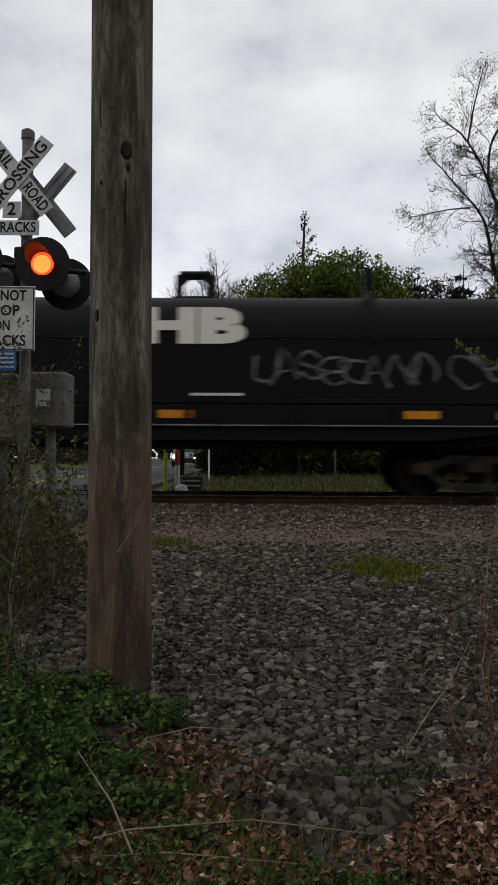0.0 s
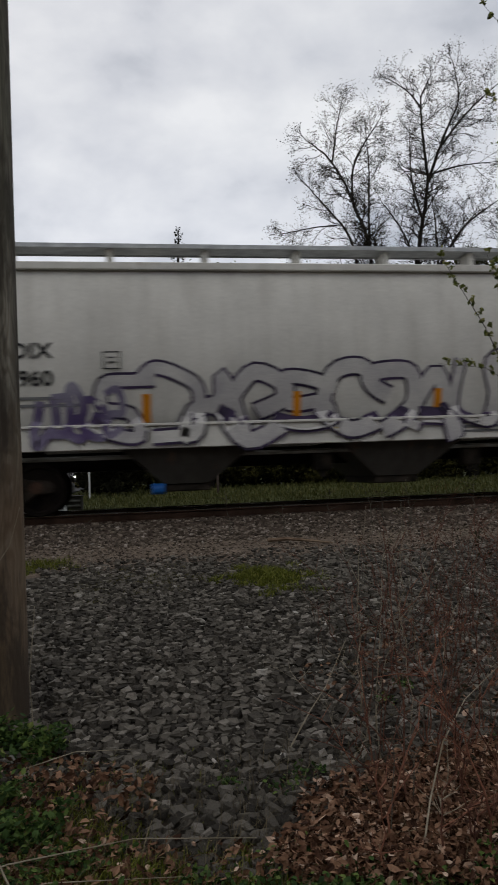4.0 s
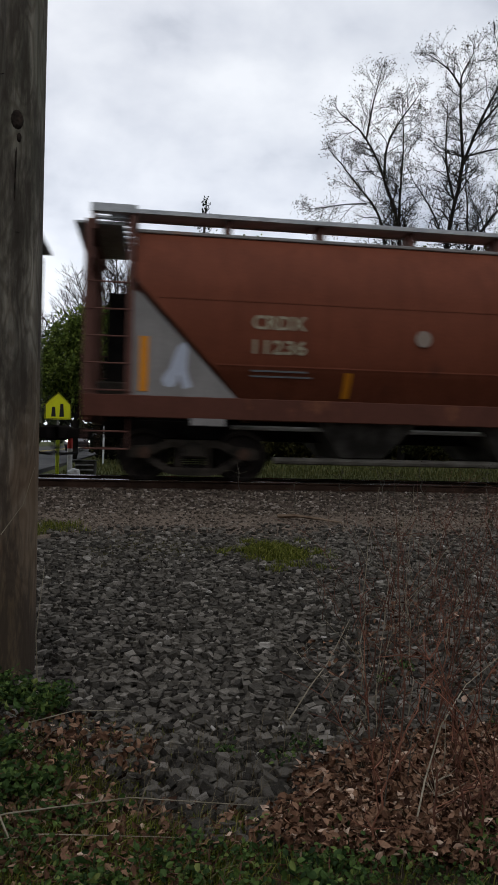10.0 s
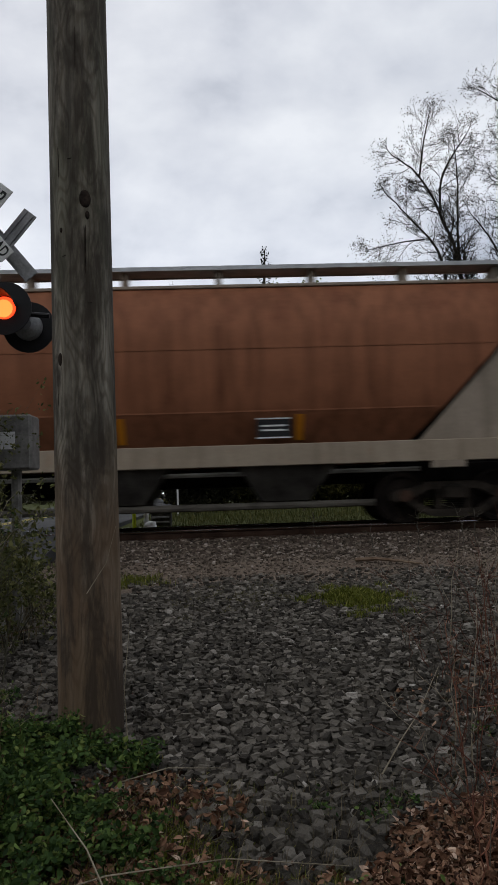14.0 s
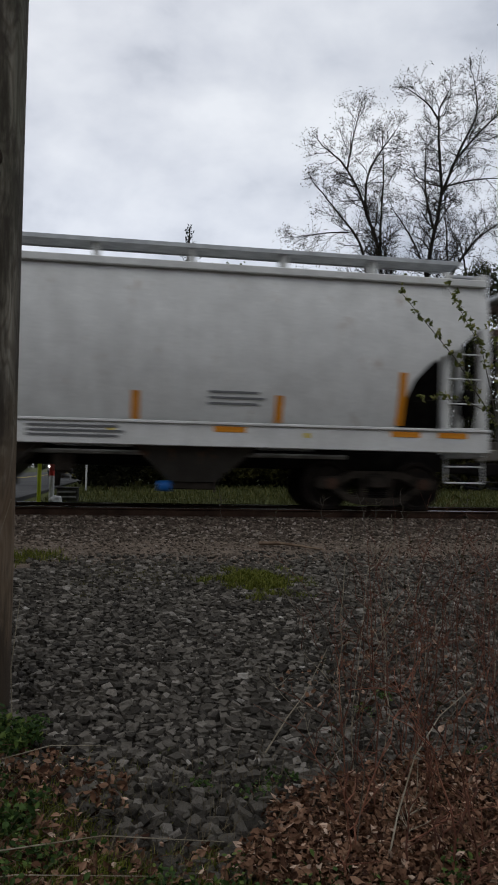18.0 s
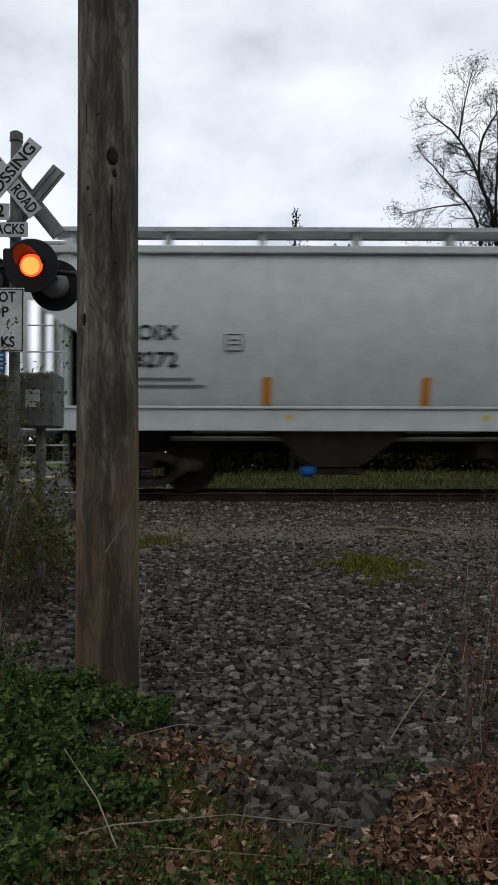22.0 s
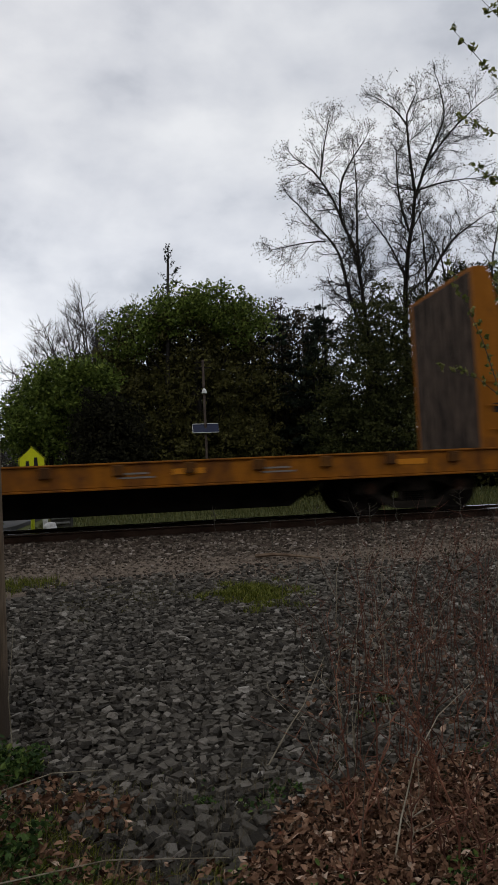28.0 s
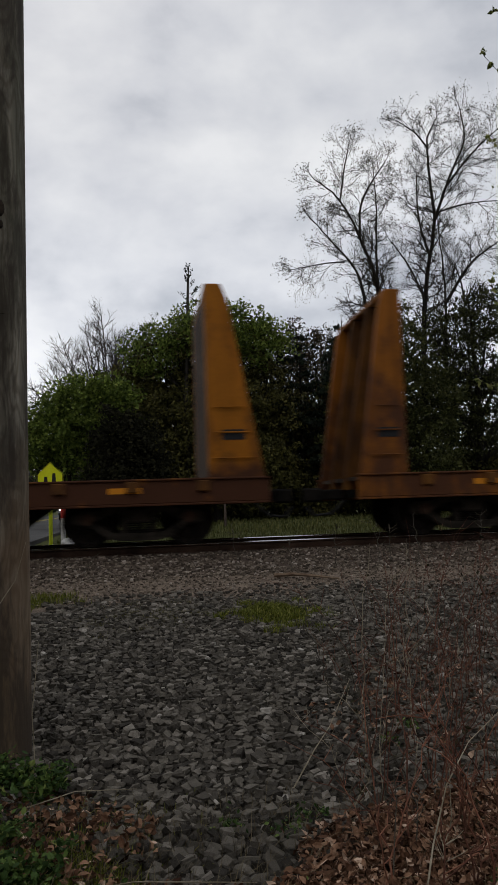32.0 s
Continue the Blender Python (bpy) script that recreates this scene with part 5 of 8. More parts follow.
def build_tank(car, L):
    black = car_paint("black_tank_paint", (0.014, 0.0145, 0.016), 0.3, 0.1, 1, 4, seed=9, rough=0.42, spec=0.25)
    r, zc = 1.46, 2.5
    prof = [(0.42, 0.0), (0.45, 0.55), (0.62, 1.05), (0.9, 1.34), (1.2, r), (L / 2, r), (L - 1.2, r), (L - 0.9, 1.34), (L - 0.62, 1.05), (L - 0.45, 0.55), (L - 0.42, 0.0)]
    n = 32
    verts = [(x, rr * math.cos(2 * math.pi * k / n), zc + rr * math.sin(2 * math.pi * k / n)) for x, rr in prof for k in range(n)]
    faces = [(j * n + k, j * n + (k + 1) % n, (j + 1) * n + (k + 1) % n, (j + 1) * n + k) for j in range(len(prof) - 1) for k in range(n)]
    part("tank", Mesh().add(verts, faces), black, car)
    part("dome", Mesh().rod((L / 2, 0, zc + r - 0.1), (L / 2, 0, zc + r + 0.35), 0.5, n=18), black, car)
    for side in (-1, 1):
        part("side_rail", Mesh().rod((0.2, side * 1.45, 1.15), (L - 0.2, side * 1.45, 1.15), 0.035, n=6), black, car)
    for x in (0.1, L - 1.9):
        part("stub_sill", Mesh().box(x, x + 1.8, -0.35, 0.35, 0.75, 1.15, 0.03), dark_steel, car)
        part("end_platform", Mesh().box(x if x < 1 else L - 0.45, x + 0.4 if x < 1 else L - 0.05, -1.45, 1.45, 1.1, 1.16), dark_steel, car)
    for x in (1.9, L - 1.9):
        m = Mesh()
        m.prism([(-1.2, 1.0), (1.2, 1.0), (1.25, 1.9), (0.9, 1.4), (-0.9, 1.4), (-1.25, 1.9)], x - 0.35, x + 0.35, "x")
        part("saddle", m, dark_steel, car)
    strips(car, [(1.05, 1.95, 0.98)], wrap=lambda z: -1.43)
    tank_y = lambda z: -math.sqrt(max(0.01, r * r - (z - zc) ** 2)) - 0.005  # noqa: E731
    strips(car, [(5.0 + 4.0 * k, 2.2, 0.5) for k in range(3)], wrap=tank_y)
    marks(car, [("GATX 67873", 3.1, 2.38, 0.24, 1.85)], white_paint, tank_y)
    bars(car, [(2.2, 2.12, 1.5, 0.04), (2.2, 2.02, 1.8, 0.03)], plain("grey_white_stencil", (0.3, 0.3, 0.3), 0.7), wrap=tank_y)
    m = Mesh()
    for x in (L / 2 - 0.5, L / 2 + 0.5):
        m.pipe([(x, -1.45, 1.15), (x, -1.56, 2.0), (x, -1.45, 3.1), (x, -0.75, 3.95)], 0.02, 6)
    for k in range(8):
        z = 1.3 + k * 0.28
        m.rod((L / 2 - 0.5, -1.53, z), (L / 2 + 0.5, -1.53, z), 0.012, n=5)
    part("ladder", m, black, car)
    for x in (1.9, L - 1.9):
        bogie(car, x)
    coupler(car, 0.1, -1)
    coupler(car, L - 0.1, 1)


rail_car("tank_car", "black cylindrical tank car with orange reflectors", 331.8, 16.9, build_tank, "tank car")
plank_wood = mottled("weathered_bulkhead_planks", (0.014, 0.010, 0.008), (0.105, 0.074, 0.054), 2.5, 0.9, 0.5, 25, (1, 4, 0.8))
rusty_steel = mottled("rusty_yellow_steel", (0.040, 0.018, 0.010), (0.17, 0.068, 0.012), 1.8, 0.8, 0.3, 30, (1, 1, 0.5))


def bulkhead(car, x, way, top, paint, wide, thin, planked):
    """An end wall of a bulkhead flat car; way is +1 where the load side faces the rear."""
    g = lambda d: x + way * d  # noqa: E731
    for side in (-1, 1):
        y = side * 1.46
        out = [(g(0.0), 0.72), (g(wide), 0.72), (g(wide), 1.2), (g(wide), top), (g(wide - thin), top), (g(wide - thin - 0.1), top - 0.25)] if planked else [(g(0.0), 0.72), (g(wide), 0.72), (g(wide), top), (g(wide * 0.25), top), (g(0.0), top - 0.35)]
        part("gusset_plate", Mesh().prism(out, y - 0.05, y + 0.05), paint, car)
        for k, z in enumerate((1.5, 1.95, 2.4)):
            part("ladder_rung", Mesh().rod((g(0.25 + 0.08 * k), y + side * 0.09, z), (g(wide - 0.12), y + side * 0.09, z), 0.014, n=6), paint, car)
        if planked:
            part("reflector_strip", Mesh().box(min(g(0.08), g(wide - 0.08)), max(g(0.08), g(wide - 0.08)), y + side * 0.052, y + side * 0.058, 0.80, 0.93), reflector, car, "orange reflective strip")
            part("label_plate", Mesh().box(min(g(0.42), g(0.82)), max(g(0.42), g(0.82)), y + side * 0.052, y + side * 0.058, 1.82, 2.0), black_paint, car, "black stencil panel")
        else:
            part("reflector_strip", Mesh().box(min(g(0.12), g(0.27)), max(g(0.12), g(0.27)), y + side * 0.052, y + side * 0.058, 1.15, 2.1), reflector, car, "orange reflective strip")
    a, b = sorted((g(wide - 0.06), g(wide - 0.12)))
    part("bulkhead_sheet", Mesh().box(a, b, -1.41, 1.41, 1.1, top, 0.01), rusty_steel if planked else paint, car)
    if planked:
        for k in range(14):
            y0 = -1.40 + k * 0.2
            a, b = sorted((g(wide - 0.055), g(wide - 0.005)))
            part("plank", Mesh().box(a, b, y0 + 0.006, y0 + 0.194, 1.18, top - 0.04, 0.006), plank_wood, car)
    for y in (-0.5, 0.5):
        out = [(g(0.0), 0.9), (g(wide - 0.12), 0.9), (g(wide - 0.12), top - 0.05), (g(wide - thin), top - 0.05)]
        part("brace", Mesh().prism(out, y - 0.04, y + 0.04), rusty_steel if planked else paint, car)
    a, b = sorted((g(wide - thin), g(wide)))
    part("top_cap", Mesh().box(a, b, -1.51, 1.51, top - 0.06, top + 0.01, 0.01), paint, car)


def flat_car(paint, top, wide, thin, planked, stakes=(), mark_bars=()):
    def build(car, L):
        for side in (-1, 1):
            y = side * 1.5
            part("side_sill", Mesh().box(0.0, L, y - 0.03, y + 0.03, 0.74, 1.14, 0.012), paint, car)
            part("sill_flange", Mesh().box(0.0, L, y - 0.07, y + 0.05, 1.13, 1.165, 0.008), paint, car)
            part("sill_flange", Mesh().box(0.0, L, y - 0.06, y + 0.04, 0.70, 0.74, 0.008), paint, car)
            for k in range(int((L - 2.4) / 1.22) + 1):
                x = 1.3 + k * 1.22
                part("stake_pocket", Mesh().box(x - 0.10, x + 0.10, y + side * 0.04 - 0.06, y + side * 0.04 + 0.06, 0.93 if planked else 1.04, 1.125, 0.015), rusty_steel if planked else paint, car)
        deck = part("deck", Mesh().box(0.1, L - 0.1, -1.46, 1.46, 1.06, 1.13), plank_wood, car, "weathered plank deck")
        part("centre_sill", Mesh().prism([(0.3, 0.75), (L - 0.3, 0.75), (L - 0.3, 1.05), (0.3, 1.05)], -0.4, 0.4), dark_steel, car)
        part("fish_belly_sill", Mesh().prism([(3.4, 1.05), (4.6, 0.24), (L - 4.6, 0.24), (L - 3.4, 1.05)], -0.55, 0.55), dark_steel, car)
        bulkhead(car, 0.0, 1, top, paint, wide, thin, planked)
        bulkhead(car, L, -1, top, paint, wide, thin, planked)
        for x in stakes:
            for side in (-1, 1):
                part("stake", Mesh().box(x - 0.06, x + 0.06, side * 1.42 - 0.06, side * 1.42 + 0.06, 1.1, 2.1 if x < 4 else 1.42, 0.015), plank_wood, car)
        for k in range(5):
            x = 2.2 + k * (L - 5.0) / 4
            part("reflector_strip", Mesh().box(x, x + 0.55, -1.538, -1.531, 0.92, 1.02), reflector, car, "orange reflective strip")
        bars(car, mark_bars, plain("faded_white_stencil", (0.22, 0.20, 0.17), 0.7), y=-1.53)
        for x in (2.3, L - 2.3):
            bogie(car, x)
        coupler(car, 0.1, -1)
        coupler(car, L - 0.1, 1)
    return build


yellow = car_paint("yellow_flat_paint", (0.33, 0.115, 0.008), 0.7, 0.55, 2.5, 0.8, seed=10, rust_col=(0.085, 0.030, 0.012))
red_flat = car_paint("red_flat_paint", (0.120, 0.019, 0.010), 0.6, 0.3, 2.0, 0.8, seed=11, rough=0.9, spec=0.04, rust_col=(0.06, 0.020, 0.014))
STENCILS = [(3.6 + k * 0.21, 0.88, 0.11, 0.12) for k in range(9)] + [(L0, 0.95, 0.5, 0.03) for L0 in (6.8, 9.2, 13.5, 16.0)] + [(L0, 0.88, 0.6, 0.03) for L0 in (6.8, 9.2, 13.5, 16.0)]
rail_car("bulkhead_flat_car", "empty yellow bulkhead flat car with plank-lined end walls", 350.4, 21.3, flat_car(yellow, 4.62, 1.08, 0.3, True, (), STENCILS), "flat car")
rail_car("bulkhead_flat_car", "empty dark red flat car with low end walls", 373.45, 21.2, flat_car(red_flat, 2.78, 0.72, 0.3, False, (), STENCILS), "flat car")
rail_car("bulkhead_flat_car", "empty rust-stained yellow bulkhead flat car with side stakes", 396.2, 22.0, flat_car(car_paint("rusted_yellow_paint", (0.33, 0.115, 0.008), 0.8, 1.0, 1.75, 0.9, seed=12, rust_col=(0.060, 0.022, 0.010)), 4.62, 1.08, 0.3, True, (3.4, 6.4, 8.8, 11.2, 13.6), STENCILS), "flat car")
rail_car("bulkhead_flat_car", "empty brown-stained yellow bulkhead flat car following another", 419.8, 21.3, flat_car(car_paint("brown_yellow_paint", (0.26, 0.088, 0.009), 0.9, 0.8, 4.4, 1.6, streak=0.5, seed=13, rust_col=(0.075, 0.028, 0.012)), 4.56, 0.95, 0.3, True, (), STENCILS), "flat car")


# ---- the utility pole ----
def build_pole():
    m, nt, b = material("weathered_pole_wood", 0.9, 0.0, 0.2)
    grain = noise_node(nt, 12, 6, (1, 1, 0.05), 0.65)
    rings = noise_node(nt, 3.6, 2, (1, 1, 0.26), 0.4)
    blotch = noise_node(nt, 1.3, 4, (1, 1, 0.5))
    times, wave, half = (nt.nodes.new("ShaderNodeMath") for _ in range(3))
    times.operation, times.inputs[1].default_value = "MULTIPLY", 150.0
    wave.operation, half.operation = "SINE", "MULTIPLY_ADD"
    half.inputs[1].default_value, half.inputs[2].default_value = 0.5, 0.5
    nt.links.new(rings, times.inputs[0])
    nt.links.new(times.outputs[0], wave.inputs[0])
    nt.links.new(wave.outputs[0], half.inputs[0])
    col = ramp_node(nt, grain, [(0.30, (0.052, 0.046, 0.037)), (0.50, (0.152, 0.136, 0.107)), (0.70, (0.285, 0.258, 0.208))])
    figure = ramp_node(nt, half.outputs[0], [(0.0, (0.58, 0.54, 0.49)), (0.45, (0.95, 0.94, 0.92)), (1.0, (1, 1, 1))])
    col = mix_node(nt, 0.5, col, figure, "MULTIPLY")
    stain = noise_node(nt, 6.0, 6, (1, 1, 0.3), 0.65)
    col = mix_node(nt, ramp_node(nt, stain, [(0.47, (0, 0, 0)), (0.60, (0.85, 0.85, 0.85))]), col, (0.050, 0.043, 0.033))
    moss = noise_node(nt, 2.2, 4, (1, 1, 0.3))
    col = mix_node(nt, ramp_node(nt, moss, [(0.46, (0, 0, 0)), (0.66, (0.55, 0.55, 0.55))]), col, (0.095, 0.102, 0.066))
    tc, sep, low = nt.nodes.new("ShaderNodeTexCoord"), nt.nodes.new("ShaderNodeSeparateXYZ"), nt.nodes.new("ShaderNodeMath")
    nt.links.new(tc.outputs["Object"], sep.inputs[0])
    low.operation, low.inputs[1].default_value = "MULTIPLY_ADD", -0.22
    nt.links.new(sep.outputs[2], low.inputs[0])
    nt.links.new(blotch, low.inputs[2])
    col = mix_node(nt, ramp_node(nt, low.outputs[0], [(0.0, (0, 0, 0)), (0.24, (0.62, 0.62, 0.62))]), col, (0.16, 0.098, 0.055))
    col = mix_node(nt, 0.35, col, figure, "MULTIPLY")
    streaks = noise_node(nt, 7.5, 6, (1, 1, 0.16), 0.7)
    col = mix_node(nt, ramp_node(nt, streaks, [(0.46, (0, 0, 0)), (0.58, (0.75, 0.75, 0.75))]), col, (0.036, 0.028, 0.021))
    nt.links.new(col, b.inputs["Base Color"])
    bump_node(nt, b, grain, 0.7, 0.02)
    pole = tagged(empty("utility_pole", pose(-0.885, 4.58, 0)), "weathered round wooden utility pole with cracks and knots", "pole")
    n, mm = 40, Mesh()
    zs = np.r_[np.linspace(-0.4, 5.2, 57), np.linspace(5.5, 11, 12)]
    verts, faces = [], []
    for z in zs:
        for k in range(n):
            a = 2 * math.pi * k / n
            r = 0.199 - 0.0018 * z + 0.004 * noise.noise((math.cos(a) * 2, math.sin(a) * 2, z * 0.5)) + 0.0025 * noise.noise((math.cos(a) * 9, math.sin(a) * 9, z * 0.6))
            verts.append((r * math.cos(a) - 0.0042 * z, r * math.sin(a), z))
    for j in range(len(zs) - 1):
        faces += [(j * n + k, j * n + (k + 1) % n, (j + 1) * n + (k + 1) % n, (j + 1) * n + k) for k in range(n)]
    mm.add(verts, faces + [tuple(range(n))[::-1], tuple(range((len(zs) - 1) * n, len(zs) * n))])
    part("trunk", mm, m, pole, smooth=60)
    dark = mottled("dark_knot_wood", (0.012, 0.009, 0.007), (0.045, 0.032, 0.024), 20, 0.95, 0.6, 60)

    def on_pole(angle, z, out=0.0):
        a = radians(angle)
        r = 0.199 - 0.0018 * z + out
        return Vector((r * math.cos(a) - 0.0042 * z, r * math.sin(a), z))

    for angle, z, rx, rz in ((-71, 3.365, 0.030, 0.050), (-67, 3.262, 0.012, 0.024), (-126, 2.355, 0.013, 0.036), (-118, 3.17, 0.007, 0.014)):
        k = Mesh()
        c = on_pole(angle, z, 0.001)
        nrm = Vector((math.cos(radians(angle)), math.sin(radians(angle)), 0))
        side = Vector((-nrm.y, nrm.x, 0))
        ring = []
        for j, (f, h) in enumerate(((1.3, -0.008), (1.0, 0.005), (0.72, 0.008), (0.4, 0.007))):
            ring += [c + nrm * h + side * (rx * f * math.cos(t * math.pi / 7)) + Vector((0, 0, rz * f * math.sin(t * math.pi / 7))) for t in range(14)]
        fs = [(j * 14 + t, j * 14 + (t + 1) % 14, (j + 1) * 14 + (t + 1) % 14, (j + 1) * 14 + t) for j in range(3) for t in range(14)] + [tuple(range(42, 56))]
        k.add(ring, fs)
        part("knot", k, dark, pole, "dark knot in the wood")
    for angle, z0, z1, w in ((-72, 2.88, 3.20, 0.005), (-132, 2.06, 2.26, 0.003), (-122, 3.5, 3.72, 0.003), (-84, 4.2, 4.5, 0.003)):
        pts = [on_pole(angle + 1.2 * math.sin(z * 5 + angle), z, 0.0005) for z in np.linspace(z0, z1, 12)]
        part("crack", Mesh().pipe(pts, [0.0006] + [w] * 10 + [0.0006], 5), dark, pole, "drying crack")
    for angle, z in ((-64, 2.70), (-96, 3.62), (-110, 3.0)):
        part("staple", Mesh().pipe([on_pole(angle - 6, z, 0.002), on_pole(angle + 2, z + 0.004, 0.003)], 0.0025, 4), dark, pole)


build_pole()

# ---- the crossing signal ----
sign_white = mottled("dull_white_sign", (0.56, 0.56, 0.54), (0.70, 0.70, 0.68), 6, 0.5, 0.05, 40)
sign_back = mottled("grey_sign_back", (0.22, 0.22, 0.22), (0.30, 0.30, 0.30), 5, 0.5, 0.1, 40, metal=0.4)
sign_black = plain("black_sign_letters", (0.012, 0.012, 0.012), 0.6)
mast_grey = mottled("grey_mast_metal", (0.12, 0.115, 0.105), (0.22, 0.21, 0.195), 8, 0.6, 0.1, 40)
hood_black = plain("matt_black_hood", (0.012, 0.012, 0.013), 0.55)


def tilted(bx, mat_angle, centre):
    """Turns a mesh about the y axis round its own middle and moves it to the centre."""
    c, s = math.cos(radians(mat_angle)), math.sin(radians(mat_angle))
    bx.v = [(centre[0] + c * x - s * z, centre[1] + y, centre[2] + s * x + c * z) for x, y, z in bx.v]
    return bx


def lamp(sig, x, y, z, way, lit):
    """A flashing light: round black background, hood, housing and red lens; way -1 faces the camera's side."""
    m = Mesh()
    n = 28
    m.rod((x, y - 0.006, z), (x, y + 0.006, z), 0.25, n=n)
    unit = part("light_backboard", m, hood_black, sig, "round black background board")
    part("light_housing", Mesh().pipe([(x, y - way * 0.012, z), (x, y - way * 0.10, z), (x, y - way * 0.16, z)], [0.135, 0.13, 0.06], 20), sign_back if way > 0 else hood_black, unit)
    rim = Mesh()
    prof = []
    for k in range(13):
        a = math.pi * (0.0 + k / 12)
        prof.append((math.cos(a), math.sin(a)))
    verts = []
    for r, d in ((0.112, 0.0), (0.122, 0.30), (0.127, 0.30), (0.117, 0.0)):
        verts += [(x + r * c, y + way * d * (0.35 + 0.65 * s), z + r * s) for c, s in prof]
    faces = [(j * 13 + k, j * 13 + k + 1, ((j + 1) % 4) * 13 + k + 1, ((j + 1) % 4) * 13 + k) for j in range(4) for k in range(12)]
    part("hood", rim.add(verts, faces), hood_black, unit)
    lens = glow("lit_red_lens", (1.0, 0.05, 0.012), 2.4) if lit else plain("dark_red_lens", (0.10, 0.008, 0.006), 0.25)
    part("lens", Mesh().pipe([(x, y + way * 0.010, z), (x, y + way * 0.022, z), (x, y + way * 0.032, z)], [0.107, 0.09, 0.04], 20), lens, unit, "glowing red lens" if lit else "dark red lens")
    if lit:
        part("bulb", Mesh().pipe([(x, y + way * 0.030, z - 0.01), (x, y + way * 0.036, z - 0.01)], [0.085, 0.05], 14), glow("hot_lamp_core", (1.0, 0.15, 0.03), 3.0), unit, "bright orange lamp core")


def build_signal():
    sig = tagged(empty("crossing_signal", pose(0, 0, 0)), "railroad crossing signal mast with crossbucks, signs and red flashing lights", "crossing signal")
    mx, my = -2.195, 6.74
    mast = Mesh().rod((mx, my, ground_z(6.7) - 0.1), (mx, my, 4.50), 0.052, n=14)
    part("mast", mast, mast_grey, sig)
    part("mast_cap", Mesh().pipe([(mx, my, 4.48), (mx, my, 4.56), (mx, my, 4.585)], [0.062, 0.06, 0.02], 14), mast_grey, sig)
    part("mast_base", Mesh().pipe([(mx, my, ground_z(6.7) - 0.05), (mx, my, ground_z(6.7) + 0.25), (mx, my, ground_z(6.7) + 0.32)], [0.16, 0.12, 0.06], 12), mast_grey, sig)
    cx, cz, yf = -2.25, 4.10, 6.64
    b1 = part("crossbuck_board", tilted(Mesh().box(-0.43, 0.43, -0.006, 0.006, -0.076, 0.076, 0.004), 51, (cx, yf, cz)), sign_white, sig, "white board lettered CROSSING")
    b2 = part("crossbuck_board", tilted(Mesh().box(-0.43, 0.43, -0.006, 0.006, -0.076, 0.076, 0.004), -51, (cx, yf + 0.014, cz)), sign_white, sig, "white board lettered RAIL ROAD")
    c, s = math.cos(radians(51)), math.sin(radians(51))
    letters("CROSSING", 0.15, sign_black, "lettering", b1, (cx, yf - 0.006, cz), spin=51, depth=0.003, bold=0.003, width=0.77)
    letters("RAIL", 0.15, sign_black, "lettering", b2, (cx - 0.26 * c, yf + 0.008, cz + 0.26 * s), spin=-51, depth=0.003, bold=0.003, width=0.28)
    letters("ROAD", 0.15, sign_black, "lettering", b2, (cx + 0.255 * c, yf + 0.008, cz - 0.255 * s), spin=-51, depth=0.003, bold=0.003, width=0.29)
    rx, rz, yr = -2.07, 3.945, 6.84
    for a, dy in ((51, 0.0), (-51, 0.014)):
        brd = part("crossbuck_board", tilted(Mesh().box(-0.41, 0.41, -0.006, 0.006, -0.074, 0.074, 0.004), a, (rx, yr + dy, rz)), sign_back, sig, "grey back of a crossbuck board")
        for off in (-0.036, 0.036):
            part("rib", tilted(Mesh().box(-0.40, 0.40, -0.012, 0.0, off - 0.01, off + 0.01), a, (rx, yr + dy - 0.006, rz)), sign_back, brd)
    p = part("track_count_sign", Mesh().box(-2.388, -2.218, 6.628, 6.636, 3.70, 3.855, 0.003), sign_white, sig)
    letters("2", 0.16, sign_black, "lettering", p, (-2.303, 6.628, 3.778), depth=0.003, bold=0.004)
    p = part("track_word_sign", Mesh().box(-2.505, -2.045, 6.626, 6.634, 3.538, 3.678, 0.003), sign_white, sig)
    letters("TRACKS", 0.135, sign_black, "lettering", p, (-2.275, 6.626, 3.608), depth=0.003, bold=0.003, width=0.40)
    part("crossarm", Mesh().rod((-2.95, my, 3.34), (-1.62, my, 3.22), 0.025, n=8), hood_black, sig)
    part("junction_box", Mesh().box(mx - 0.09, mx + 0.09, my - 0.1, my + 0.1, 3.26, 3.44, 0.015), hood_black, sig)
    lamp(sig, -2.0, 6.60, 3.265, -1, True)
    lamp(sig, -2.62, 6.60, 3.30, -1, False)
    lamp(sig, -1.86, 6.92, 3.155, 1, False)
    lamp(sig, -2.50, 6.92, 3.19, 1, False)
    sgn = part("no_stopping_sign", Mesh().box(-2.66, -2.055, 6.566, 6.576, 2.455, 3.05, 0.004), sign_white, sig, "white sign lettered DO NOT STOP ON TRACKS")
    for k, text in enumerate(("DO NOT", "STOP", "ON", "TRACKS")):
        letters(text, 0.135, sign_black, "lettering", sgn, (-2.357, 6.566, 2.96 - 0.138 * k), depth=0.003, bold=0.003, width={"DO NOT": 0.44, "STOP": 0.32, "ON": 0.15, "TRACKS": 0.44}[text])
    for x0, x1, z0, z1 in ((-2.65, -2.065, 3.03, 3.038), (-2.65, -2.065, 2.465, 2.473), (-2.65, -2.642, 2.465, 3.038), (-2.073, -2.065, 2.465, 3.038)):
        part("border", Mesh().box(x0, x1, 6.562, 6.565, z0, z1), sign_black, sgn)
    blue = part("blue_notice", Mesh().box(-2.52, -2.22, 6.556, 6.564, 2.27, 2.46, 0.004), plain("blue_notice_paint", (0.03, 0.12, 0.36), 0.5), sig, "small blue notice with white lines")
    for k in range(4):
        part("notice_line", Mesh().box(-2.50, -2.24, 6.551, 6.555, 2.30 + k * 0.04, 2.315 + k * 0.04), white_paint, blue)
